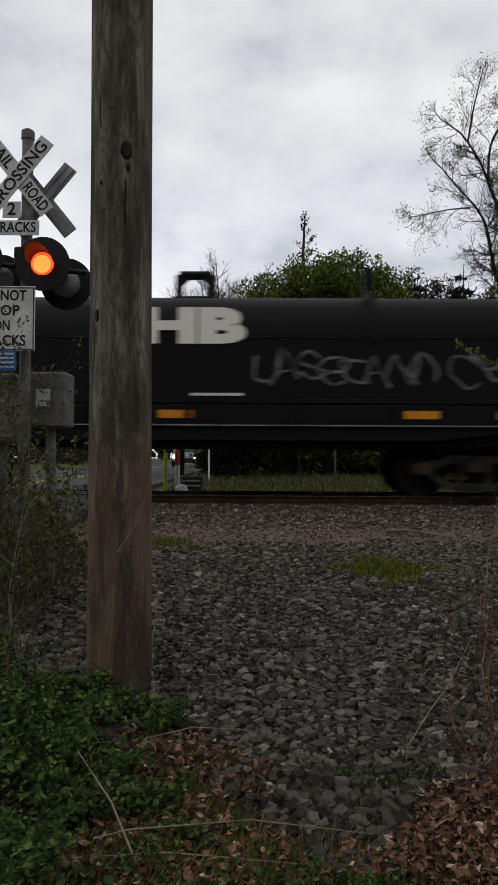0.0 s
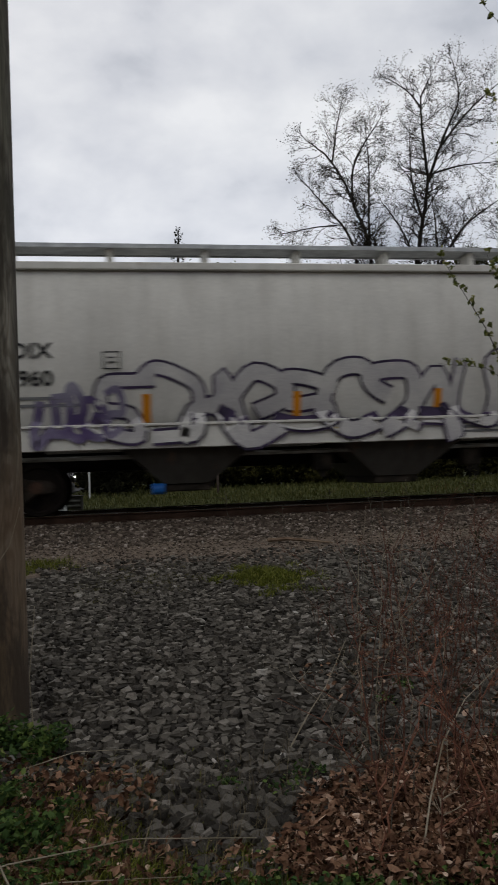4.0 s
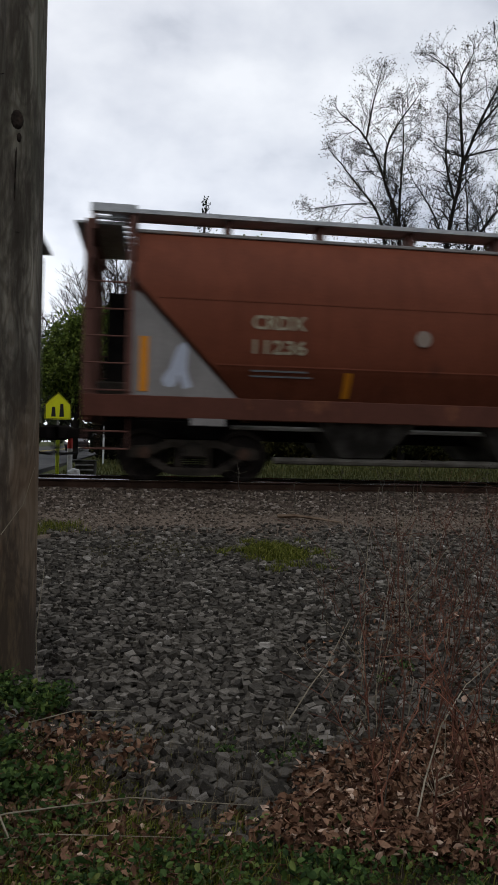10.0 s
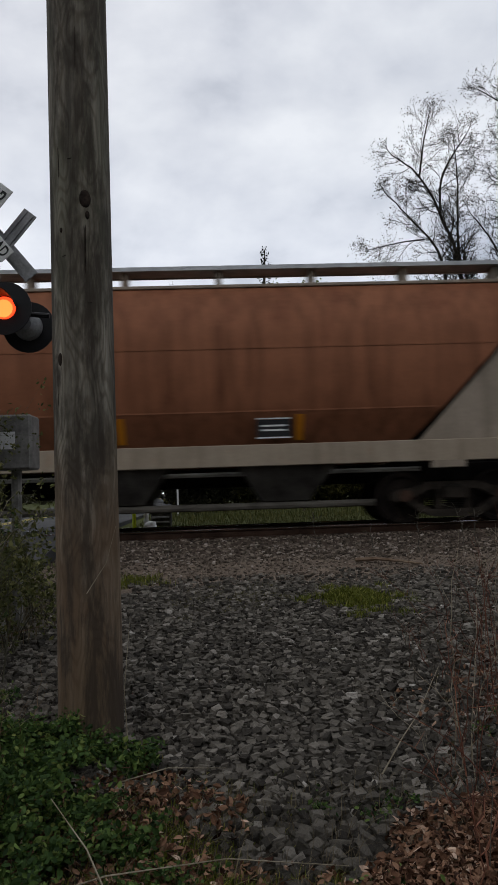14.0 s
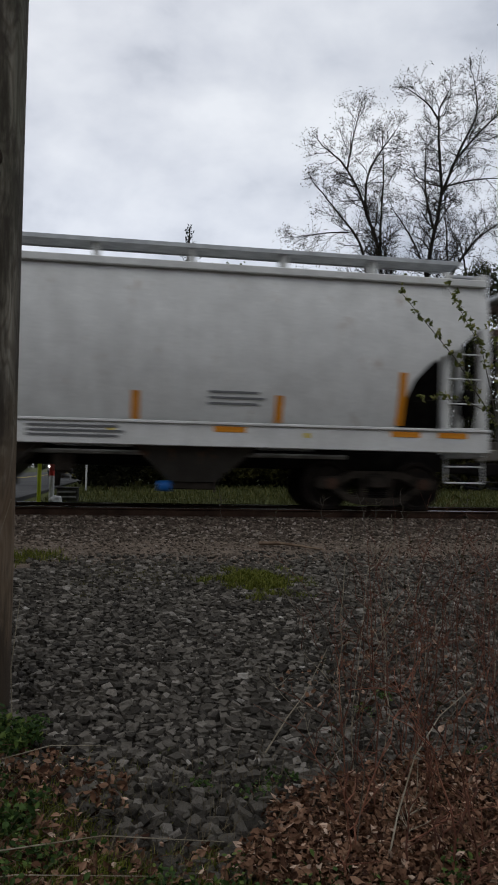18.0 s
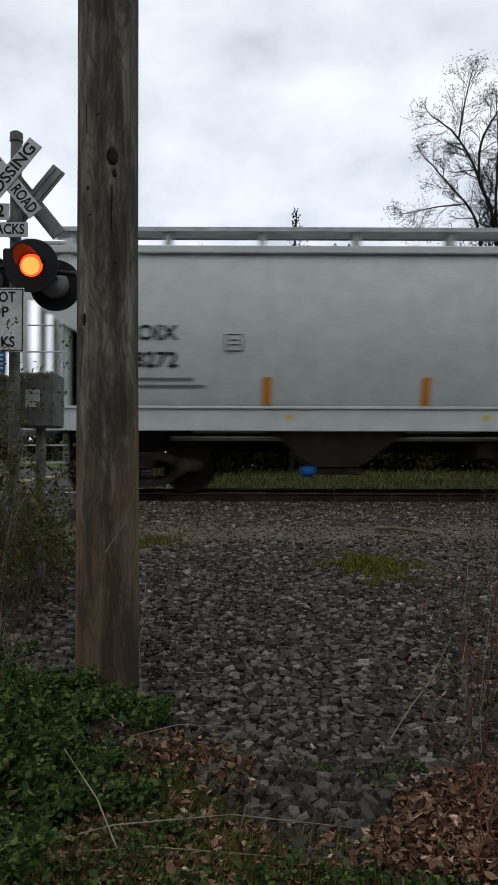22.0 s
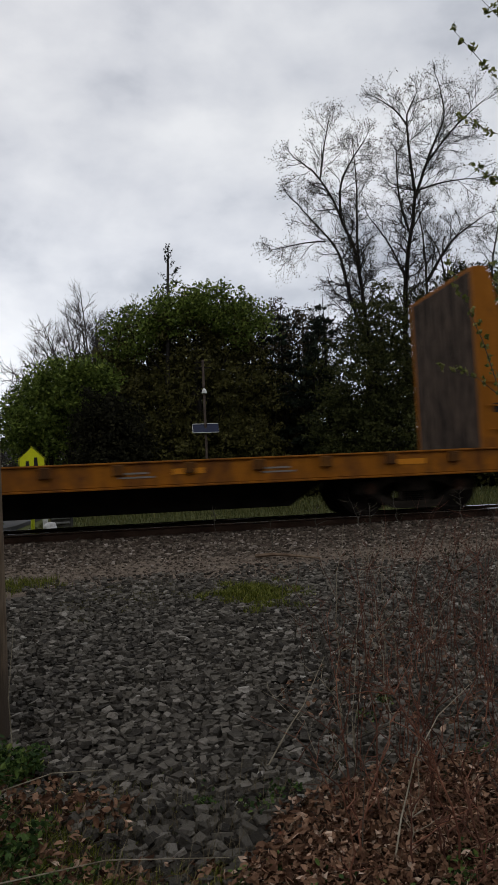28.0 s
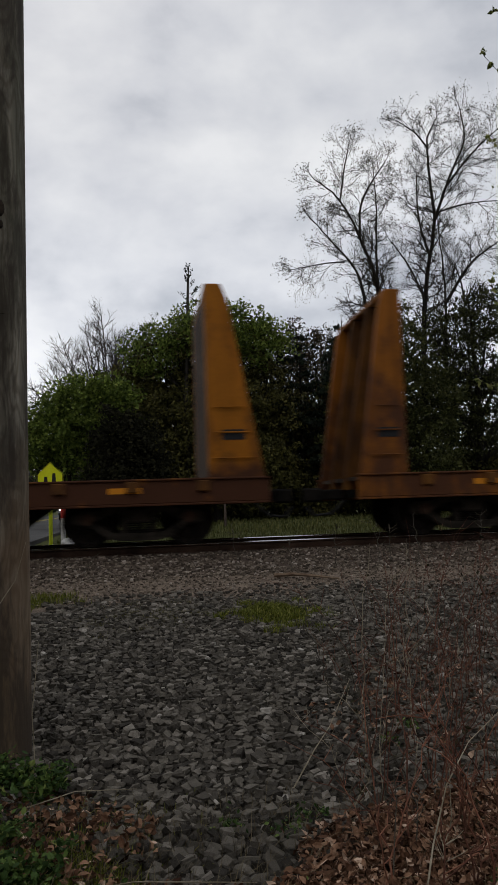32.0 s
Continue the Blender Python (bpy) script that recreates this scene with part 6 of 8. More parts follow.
    box1 = part("equipment_case", Mesh().box(-2.62, -2.30, 6.80, 7.1, 1.62, 2.28, 0.02), mast_grey, sig, "grey metal equipment case")
    part("case_door", Mesh().box(-2.60, -2.32, 6.785, 6.80, 1.66, 2.24, 0.01), mast_grey, box1)
    box2 = part("equipment_case", Mesh().box(-2.26, -1.88, 7.0, 7.35, 1.78, 2.32, 0.02), mast_grey, sig, "grey metal equipment case")
    part("case_label", Mesh().box(-2.17, -2.03, 6.993, 6.999, 1.98, 2.15), white_paint, box2)
    part("case_post", Mesh().rod((-2.07, 7.18, ground_z(7.2) - 0.05), (-2.07, 7.18, 1.8), 0.05, n=10), mast_grey, sig)
    part("case_post", Mesh().rod((-2.46, 6.95, ground_z(7.0) - 0.05), (-2.46, 6.95, 1.64), 0.05, n=10), mast_grey, sig)


build_signal()


# ---- across the track ----
def post_thing(name, label, x, y, z0, z1, r, mats, category):
    t = tagged(empty(name, pose(x, y, ground_z(y))), label, category)
    h = (z1 - z0) / len(mats)
    for k, mt in enumerate(mats):
        part("post_section", Mesh().rod((0, 0, -0.2 + z0 if k == 0 else z0 + k * h, ), (0, 0, z0 + (k + 1) * h), r, n=10), mt, t)
    return t


lime = plain("lime_marker_plastic", (0.45, 0.52, 0.02), 0.5)
red_band = plain("red_marker_band", (0.45, 0.04, 0.03), 0.5)
post_thing("marker_post", "lime-yellow flexible marker post beside the crossing", -2.14, 17.0, 0.0, 1.0, 0.045, (lime, lime), "marker post")
post_thing("marker_post", "red and white marker post beside the crossing", -1.87, 17.1, 0.0, 1.05, 0.06, (sign_white, sign_white, red_band), "marker post")
post_thing("marker_post", "thin pale marker post on the grass", -1.55, 24.0, 0.0, 1.3, 0.03, (sign_white, sign_white), "marker post")
cabinet = tagged(empty("signal_cabinet", pose(-1.55, 18.2, ground_z(18.2))), "low dark grey slatted signal cabinet on the grass", "cabinet")
block_dark = mottled("dark_grey_timber", (0.035, 0.034, 0.032), (0.075, 0.072, 0.066), 6, 0.9, 0.3, 40)
block_edge = mottled("worn_grey_edge", (0.14, 0.14, 0.13), (0.22, 0.22, 0.21), 6, 0.8, 0.2, 40)
part("body", Mesh().box(-0.30, 0.20, -0.20, 0.25, -0.05, 0.34, 0.02), block_dark, cabinet)
for z in (0.10, 0.22):
    part("slat", Mesh().box(-0.28, 0.16, -0.235, -0.205, z, z + 0.05, 0.01), block_edge, cabinet, "worn grey slat")
part("lid", Mesh().box(-0.32, 0.22, -0.22, 0.27, 0.34, 0.37, 0.01), block_dark, cabinet)
bag = tagged(empty("white_sack", pose(-1.74, 17.0, ground_z(17))), "small crumpled white sack at the post's foot", "sack")
bm = bmesh.new()
bmesh.ops.create_icosphere(bm, subdivisions=3, radius=0.16)
for v in bm.verts:
    v.co *= 1 + 0.35 * noise.noise(v.co * 9)
    v.co.z = v.co.z * 0.9 + 0.1
part("cloth", Mesh().take(bm), sign_white, bag, smooth=50)


def school_sign():
    t = tagged(empty("school_sign", pose(-3.29, 26, ground_z(26) - 0.22)), "yellow-green five-sided school warning sign on a post", "road sign")
    part("post", Mesh().rod((0, 0.04, -0.2), (0, 0.04, 2.6), 0.035, n=8), mast_grey, t)
    out = [(-0.45, 1.72), (0.45, 1.72), (0.45, 2.26), (0.0, 2.68), (-0.45, 2.26)]
    plate = part("plate", Mesh().prism(out, -0.01, 0.0), plain("school_sign_yellow", (0.60, 0.62, 0.01), 0.4), t)
    for x, h in ((-0.15, 0.34), (0.13, 0.46)):
        part("symbol", Mesh().prism([(x - 0.08, 1.82), (x + 0.08, 1.82), (x + 0.05, 1.82 + h), (x - 0.05, 1.82 + h)], -0.016, -0.011), sign_black, plate, "plain black shape")
    rim = Mesh()
    for (ax, az), (bx, bz) in zip(out, out[1:] + out[:1]):
        rim.rod((ax * 0.95, -0.013, 2.2 + (az - 2.2) * 0.95), (bx * 0.95, -0.013, 2.2 + (bz - 2.2) * 0.95), 0.012, n=4)
    part("border", rim, sign_black, plate)


school_sign()


def solar_mast():
    grey_wood = mottled("grey_brown_post", (0.060, 0.045, 0.036), (0.11, 0.085, 0.068), 6, 0.9, 0.3, 40)
    t = tagged(empty("solar_mast", pose(2.78, 25, ground_z(25))), "slim post with a small solar panel and a white lamp", "solar mast")
    part("post", Mesh().rod((0, 0, -0.2), (0, 0, 5.25), 0.045, n=8), grey_wood, t)
    panel = part("solar_panel", Mesh().add([(-0.46, -0.12, 2.66), (0.46, -0.12, 2.66), (0.46, 0.06, 2.98), (-0.46, 0.06, 2.98), (-0.46, -0.09, 2.65), (0.46, -0.09, 2.65), (0.46, 0.09, 2.97), (-0.46, 0.09, 2.97)], [(0, 1, 2, 3), (4, 7, 6, 5), (0, 4, 5, 1), (3, 2, 6, 7), (0, 3, 7, 4), (1, 5, 6, 2)]), plain("dark_solar_cells", (0.02, 0.025, 0.05), 0.15), t)
    fr = Mesh().pipe([(-0.46, -0.125, 2.66), (0.46, -0.125, 2.66), (0.46, 0.055, 2.98), (-0.46, 0.055, 2.98), (-0.46, -0.125, 2.66)], 0.016, 4)
    part("panel_frame", fr, sign_white, panel)
    part("lamp", Mesh().pipe([(0, -0.08, 4.05), (0, -0.08, 4.15), (0, -0.08, 4.22)], [0.10, 0.08, 0.03], 10), sign_white, t)
    for z in (4.95, 5.15):
        part("arm", Mesh().box(-0.28, 0.28, -0.02, 0.02, z, z + 0.04), dark_steel, t)


solar_mast()


def house(x0, x1, y0, y1, wall, roof_mat, label, h=2.7):
    z = ground_z(y0)
    t = tagged(empty("house", pose((x0 + x1) / 2, y0, z)), label, "house")
    w = (x1 - x0) / 2
    d = y1 - y0
    part("wall", Mesh().box(-w, w, 0, d, -0.3, h), wall, t)
    part("roof", Mesh().prism([(-0.4, h), (d + 0.4, h), (d / 2, h + 1.7)], -w - 0.3, w + 0.3, "x"), roof_mat, t)
    for k in range(4):
        cx = -w + (k + 0.6) * 2 * w / 4.2
        if k == 1:
            part("door", Mesh().box(cx - 0.45, cx + 0.45, -0.05, 0.02, 0.0, 2.0, 0.01), plain("dark_door", (0.05, 0.04, 0.04), 0.6), t)
            continue
        win = part("window", Mesh().box(cx - 0.5, cx + 0.5, -0.05, 0.02, 0.85, 2.05, 0.01), sign_white, t)
        part("pane", Mesh().box(cx - 0.42, cx + 0.42, -0.07, -0.051, 0.93, 1.97), plain("dark_glass", (0.02, 0.025, 0.03), 0.1), win)


white_wall = mottled("white_clapboard", (0.55, 0.55, 0.54), (0.70, 0.70, 0.69), 1, 0.7, 0.1, 20)
shingles = mottled("grey_shingles", (0.08, 0.08, 0.085), (0.14, 0.14, 0.14), 2, 0.9, 0.3, 12)
house(5.9, 9.9, 60, 68, white_wall, shingles, "low white house with a grey roof behind the trees")
house(12.2, 18.2, 62, 70, white_wall, shingles, "white house with a grey roof behind the trees")
house(-22, -13, 75, 84, mottled("tan_siding", (0.30, 0.27, 0.23), (0.38, 0.35, 0.30), 1, 0.8, 0.1, 20), shingles, "tan house with a grey roof along the road", 4.5)


def waiting_car(x, y, paint, label):
    t = tagged(empty("car", pose(x, y, ground_z(y) + 0.05)), label, "car")
    low = [(0.0, 0.35), (0.05, 0.62), (0.35, 0.78), (1.2, 0.92), (1.9, 1.42), (3.6, 1.46), (4.4, 0.98), (4.55, 0.9), (4.6, 0.4)]
    part("body", Mesh().prism([(a, b) for a, b in low], -0.86, 0.86, "x"), paint, t)
    glass = plain("dark_glass", (0.02, 0.025, 0.03), 0.1)
    part("windscreen", Mesh().add([(-0.72, 1.24, 0.97), (0.72, 1.24, 0.97), (0.64, 1.84, 1.40), (-0.64, 1.84, 1.40)], [(0, 1, 2, 3)]), glass, t)
    part("grille", Mesh().box(-0.5, 0.5, -0.02, 0.02, 0.42, 0.56, 0.01), hood_black, t)
    part("bumper", Mesh().box(-0.84, 0.84, -0.06, 0.1, 0.28, 0.42, 0.03), hood_black, t)
    for sx in (-0.66, 0.66):
        part("headlight", Mesh().pipe([(sx, 0.04, 0.66), (sx, -0.01, 0.66), (sx, -0.03, 0.66)], [0.12, 0.11, 0.05], 12), glow("headlight_glow", (1.0, 0.97, 0.9), 9.0), t, "lit headlight")
        for yy in (0.85, 3.75):
            wh = part("wheel", Mesh().rod((sx * 1.15 - 0.1, yy, 0.31), (sx * 1.15 + 0.1, yy, 0.31), 0.32, n=16), plain("black_rubber", (0.02, 0.02, 0.02), 0.8), t)
            part("rim", Mesh().rod((sx * 1.32 - 0.02, yy, 0.31), (sx * 1.32 + 0.02, yy, 0.31), 0.19, n=12), mast_grey, wh)


waiting_car(-4.3, 44, plain("grey_car_paint", (0.12, 0.12, 0.13), 0.3), "grey car waiting on the road with its headlights on")
waiting_car(-3.55, 53, plain("dark_car_paint", (0.03, 0.03, 0.035), 0.3), "dark car queuing on the road with its headlights on")


# ---- trees ----
bark_dark = mottled("dark_bark", (0.010, 0.0085, 0.007), (0.026, 0.022, 0.018), 3, 0.95, 0.5, 25, (1, 1, 0.3))
bark_grey = mottled("grey_bark", (0.034, 0.029, 0.026), (0.075, 0.066, 0.058), 3, 0.95, 0.5, 25, (1, 1, 0.3))


class Wood:
    """Gathers tapered branches quickly."""

    def __init__(self, seed):
        self.v, self.f, self.tips = [], [], []
        self.rng = random.Random(seed)
        self.least = 0.010
        self.wander = 0.15

    def limb(self, pts, r0, r1, sides):
        pts = [Vector(p) for p in pts]
        n = len(pts)
        base = len(self.v)
        u = None
        for k, p in enumerate(pts):
            d = (pts[min(k + 1, n - 1)] - pts[max(k - 1, 0)]).normalized()
            u = d.orthogonal().normalized() if u is None else (u - d * u.dot(d)).normalized()
            w = d.cross(u)
            r = r0 + (r1 - r0) * k / (n - 1)
            self.v += [(p + r * (math.cos(6.2832 * j / sides) * u + math.sin(6.2832 * j / sides) * w))[:] for j in range(sides)]
        for k in range(n - 1):
            self.f += [(base + k * sides + j, base + k * sides + (j + 1) % sides, base + (k + 1) * sides + (j + 1) % sides, base + (k + 1) * sides + j) for j in range(sides)]

    def grow(self, p, d, length, r, level, spread=0.75, lift=0.12, kids=(3, 4), shrink=(0.5, 0.72), wander=None):
        rng = self.rng
        wander = self.wander if wander is None else wander
        n = 5 if level >= 3 else 4 if level == 2 else 3
        pts = [Vector(p)]
        d = Vector(d).normalized()
        for k in range(n):
            d = (d + Vector((rng.gauss(0, wander), rng.gauss(0, wander), rng.gauss(0, wander) + lift))).normalized()
            pts.append(pts[-1] + d * length / n)
        self.limb(pts, r, r * (0.45 if level else 0.3), 6 if level >= 3 else 4 if level >= 1 else 3)
        if level == 0:
            self.tips.append(pts[-1])
            if rng.random() < 0.5:
                self.tips.append(pts[1])
            return
        for k in range(rng.randint(*kids)):
            j = rng.uniform(0.25, 1.0) * n
            i = min(int(j), n - 1)
            q = pts[i].lerp(pts[i + 1], j - i)
            axis = (pts[i + 1] - pts[i]).normalized()
            side = Vector((rng.gauss(0, 1), rng.gauss(0, 1), rng.gauss(0, 1)))
            side = (side - axis * side.dot(axis)).normalized()
            nd = (axis + side * spread * rng.uniform(0.6, 1.3)).normalized()
            self.grow(q, nd, length * rng.uniform(*shrink), r * 0.5, level - 1, spread, lift, kids, shrink, wander)

    def path(self, pts, r0, r1, level, step, length, spread=0.8, lift=0.1, kids=(3, 4)):
        """A main limb through given points, with branches all along."""
        rng = self.rng
        ps = [Vector(p) for p in pts]
        fine = []
        for k in range(len(ps) - 1):
            a, b, c, e = ps[max(k - 1, 0)], ps[k], ps[k + 1], ps[min(k + 2, len(ps) - 1)]
            for t in np.linspace(0, 1, 7)[:-1]:
                t = float(t)
                q = 0.5 * ((2 * b) + (c - a) * t + (2 * a - 5 * b + 4 * c - e) * t * t + (3 * b - a - 3 * c + e) * t ** 3)
                fine.append(q + Vector((rng.gauss(0, r0 * 0.12), rng.gauss(0, r0 * 0.12), 0)))
        fine.append(ps[-1])
        self.limb(fine, r0, r1, 8)
        along = 0.0
        for k in range(2, len(fine) - 1):
            along += (fine[k] - fine[k - 1]).length
            while along > step:
                along -= step
                f = k / len(fine)
                if f < 0.12:
                    continue
                axis = (fine[k + 1] - fine[k]).normalized()
                side = Vector((rng.gauss(0, 1), rng.gauss(0, 1), rng.gauss(0, 0.7)))
                side = (side - axis * side.dot(axis)).normalized()
                self.grow(fine[k], axis * 0.7 + side * spread, length * rng.uniform(0.6, 1.2) * (1.1 - 0.4 * f), max(self.least, (r0 + (r1 - r0) * f) * 0.4), level, spread, lift, kids)
        self.grow(fine[-1], fine[-1] - fine[-2], length * 0.55, r1, level, spread, lift, kids)

    def ob(self, name, mat, parent):
        me = bpy.data.meshes.new(name)
        me.from_pydata(self.v, [], self.f)
        me.shade_smooth()
        me.materials.append(mat)
        o = new(name, me)
        o.parent = parent
        return o


def leaf_cards(centres, size, rng, flat=0.0, fold=0.25):
    """Small folded leaves, four corners each with a bent middle, at the centres."""
    n = len(centres)
    d = rng.normal(size=(n, 3))
    d /= np.linalg.norm(d, axis=1)[:, None]
    e = rng.normal(size=(n, 3))
    if flat:
        e[:, 2] *= 1 - flat
        d[:, 2] *= 1 - flat
        d /= np.linalg.norm(d, axis=1)[:, None]
    e -= d * (e * d).sum(1)[:, None]
    e /= np.linalg.norm(e, axis=1)[:, None]
    nn = np.cross(d, e)
    s = rng.uniform(*size, n)[:, None]
    c = np.asarray(centres)
    tip, base = c + d * s * 0.6, c - d * s * 0.6
    a, b = c + e * s * 0.34 + nn * s * fold * 0.5, c - e * s * 0.34 + nn * s * fold * 0.5
    v = np.stack([base, a, tip, b], 1).reshape(-1, 3)
    k = 4 * np.arange(n)[:, None]
    f = np.concatenate([k + [0, 1, 2], k + [0, 2, 3]], 1).reshape(-1, 3)
    return v, f


def oval_leaves(centres, size, rng, flat=0.0, curl=0.5, slim=0.36):
    """Pointed leaves of six faces each, folded along the midrib and curled towards the tip."""
    n = len(centres)
    d = rng.normal(size=(n, 3))
    e = rng.normal(size=(n, 3))
    d[:, 2] *= 1 - flat
    e[:, 2] *= 1 - flat
    d /= np.linalg.norm(d, axis=1)[:, None]
    e -= d * (e * d).sum(1)[:, None]
    e /= np.linalg.norm(e, axis=1)[:, None]
    nn = np.cross(d, e)
    s = rng.uniform(*size, n)[:, None]
    bend = rng.normal(0, curl, n)[:, None]
    fold = rng.uniform(0.1, 0.6, n)[:, None]
    c = np.asarray(centres)
    rows = []
    for f, w in ((-0.55, 0.04), (-0.2, 0.85), (0.2, 0.8), (0.6, 0.03)):
        mid = c + d * s * f + nn * s * bend * (f * f)
        side, up = e * s * slim * w, nn * s * fold * slim * w
        rows += [mid - side + up, mid, mid + side + up]
    v = np.stack(rows, 1).reshape(-1, 3)
    k = 12 * np.arange(n)[:, None]
    f = np.concatenate([k + [i, i + 1, i + 4, i + 3] for i in (0, 1, 3, 4, 6, 7)], 1).reshape(-1, 4)
    return v, f


def leaf_object(name, centres, size, mat, parent, seed, flat=0.0):
    v, f = leaf_cards(np.asarray(centres), size, np.random.default_rng(seed), flat)
    o = fast_object(name, v, f, mat)
    o.parent = parent
    return tagged(o, kind="stuff")


GREENS = [(0.0, (0.040, 0.060, 0.012)), (0.5, (0.105, 0.150, 0.026)), (0.85, (0.18, 0.235, 0.042)), (1.0, (0.26, 0.31, 0.06))]
# Leaf colour with the deep shade of the right-hand trees put in.
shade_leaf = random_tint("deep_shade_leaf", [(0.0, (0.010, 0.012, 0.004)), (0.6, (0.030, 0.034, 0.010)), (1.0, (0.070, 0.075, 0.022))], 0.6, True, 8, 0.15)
spring_leaf = random_tint("spring_leaf", GREENS, 0.6, True, 8, 0.25)
dark_leaf = random_tint("dark_green_leaf", [(0.0, (0.022, 0.021, 0.006)), (0.6, (0.072, 0.068, 0.018)), (1.0, (0.155, 0.140, 0.040))], 0.6, True, 8, 0.15)
needle = random_tint("dark_needles", [(0.0, (0.006, 0.010, 0.006)), (0.7, (0.016, 0.024, 0.013)), (1.0, (0.030, 0.036, 0.020))], 0.7, True, 8)
bud = random_tint("brown_bud", [(0.0, (0.020, 0.018, 0.010)), (1.0, (0.060, 0.052, 0.026))], 0.7, True, 8)


def bare_tree(name, label, limbs, y, seed, level=2, step=0.24, length=1.25):
    """limbs: (points as (x, z), radius at the foot, radius at the tip)."""
    rng = random.Random(seed)
    t = tagged(empty(name, pose(0, 0, 0)), label, "tree")
    w = Wood(seed)
    w.least, w.wander = 0.013, 0.16
    for k, (pts, r0, r1) in enumerate(limbs):
        dy = rng.uniform(-1.2, 1.2) if k else 0.0
        n = len(pts)
        w.path([(x, y + dy * (i / max(1, n - 1)), z) for i, (x, z) in enumerate(pts)], r0 * 0.68, r1 * 0.7, level, step, length, 0.9, 0.04, (4, 6))
    w.ob("trunk", bark_dark, t)
    leaf_object("crown", [(p + Vector((rng.gauss(0, 0.06), rng.gauss(0, 0.06), rng.gauss(0, 0.06))))[:] for p in w.tips for _ in range(2)], (0.035, 0.080), bud, t, seed)
    return t


bare_tree("bare_tree", "tall leafless deciduous tree with spreading limbs and buds", [
    (((11.6, 0.5), (11.45, 5), (11.18, 11.3), (10.4, 14.0), (9.5, 15.8), (8.3, 16.8)), 0.19, 0.035),
    (((10.4, 14.0), (10.5, 15.7), (11.6, 17.5)), 0.10, 0.03), (((9.5, 15.8), (9.75, 17.2), (10.15, 18.9)), 0.07, 0.025),
    (((11.3, 8.0), (10.6, 10.25), (10.2, 12.1), (9.2, 13.4), (7.9, 14.8)), 0.15, 0.03),
    (((11.5, 7.5), (11.25, 10.8), (11.2, 13.0), (11.35, 15.4), (11.3, 17.6)), 0.14, 0.03), (((9.6, 12.8), (8.6, 12.75), (7.2, 12.5)), 0.06, 0.02)], 32.0, 3)
bare_tree("bare_tree", "very tall leafless deciduous tree with several upright stems", [
    (((13.3, 0.5), (13.4, 8.0), (13.7, 11.6), (14.3, 15.0), (14.2, 17.2), (14.2, 19.2), (14.7, 20.3)), 0.22, 0.03),
    (((14.2, 18.7), (13.5, 19.3), (12.5, 19.7)), 0.08, 0.025), (((14.3, 15.0), (15.1, 17.2), (15.8, 18.9), (15.5, 20.4)), 0.12, 0.03),
    (((14.5, 15.5), (15.9, 15.9), (17.6, 16.1)), 0.08, 0.025), (((15.0, 16.8), (16.4, 18.5), (17.9, 19.8)), 0.09, 0.025),
    (((14.0, 13.2), (13.3, 15.0), (13.1, 17.4)), 0.11, 0.025), (((13.5, 11.4), (12.8, 12.8), (11.8, 14.1)), 0.09, 0.025)], 32.3, 4)
bare_tree("bare_tree", "leafless forked tree beside a taller one", [
    (((14.6, 0.5), (14.65, 8.0), (14.8, 11.3), (14.65, 15.0)), 0.20, 0.03), (((14.8, 11.0), (16.3, 13.1), (18.2, 14.5)), 0.13, 0.03),
    (((15.9, 4.0), (15.9, 10.2), (15.8, 12.4), (15.3, 13.7)), 0.12, 0.025), (((17.6, 0.6), (17.9, 8.0), (18.6, 12.0), (19.4, 15.0)), 0.16, 0.03)], 32.6, 5)


def vase_tree(name, label, x, y, top, seed, spread, stems=9, mat=None, low=2.0):
    """A leafless tree whose stems fan out from low down."""
    rng = random.Random(seed)
    t = tagged(empty(name, pose(0, 0, 0)), label, "tree")
    w = Wood(seed)
    w.least, w.wander = 0.024, 0.12
    z0 = ground_z(y)
    for k in range(stems):
        a = -1 + 2 * (k + 0.5) / stems + rng.uniform(-0.1, 0.1)
        h = (top - z0) * (0.95 - 0.42 * a * a) * rng.uniform(0.88, 1.0)
        dy = rng.uniform(-1, 1) * spread * 0.5
        w.path([(x, y, z0 + (0 if k == stems // 2 else low)), (x + a * spread * 0.36, y + dy * 0.3, z0 + h * 0.45), (x + a * spread * 0.74, y + dy * 0.7, z0 + h * 0.78), (x + a * spread, y + dy, z0 + h)], 0.09 if k != stems // 2 else 0.25, 0.018, 2, 0.24, 1.3, 0.55, 0.03, (3, 5))
    w.ob("trunk", mat or bark_grey, t)
    return t


vase_tree("bare_tree", "grey leafless tree fanning out behind green trees", -1.6, 45, 14.0, 6, 5.8, 36)
vase_tree("bare_tree", "grey leafless roadside tree far off", -11.5, 62, 9.5, 7, 4.5, 9)
vase_tree("bare_tree", "grey leafless roadside tree far off", -16.0, 70, 11.0, 8, 5.0, 9)
vase_tree("bare_tree", "leafless thicket tree behind the row", 6.6, 36, 10.8, 9, 2.6, 9)
vase_tree("bare_tree", "leafless thicket tree behind the row", 9.3, 36, 11.2, 10, 2.6, 9)


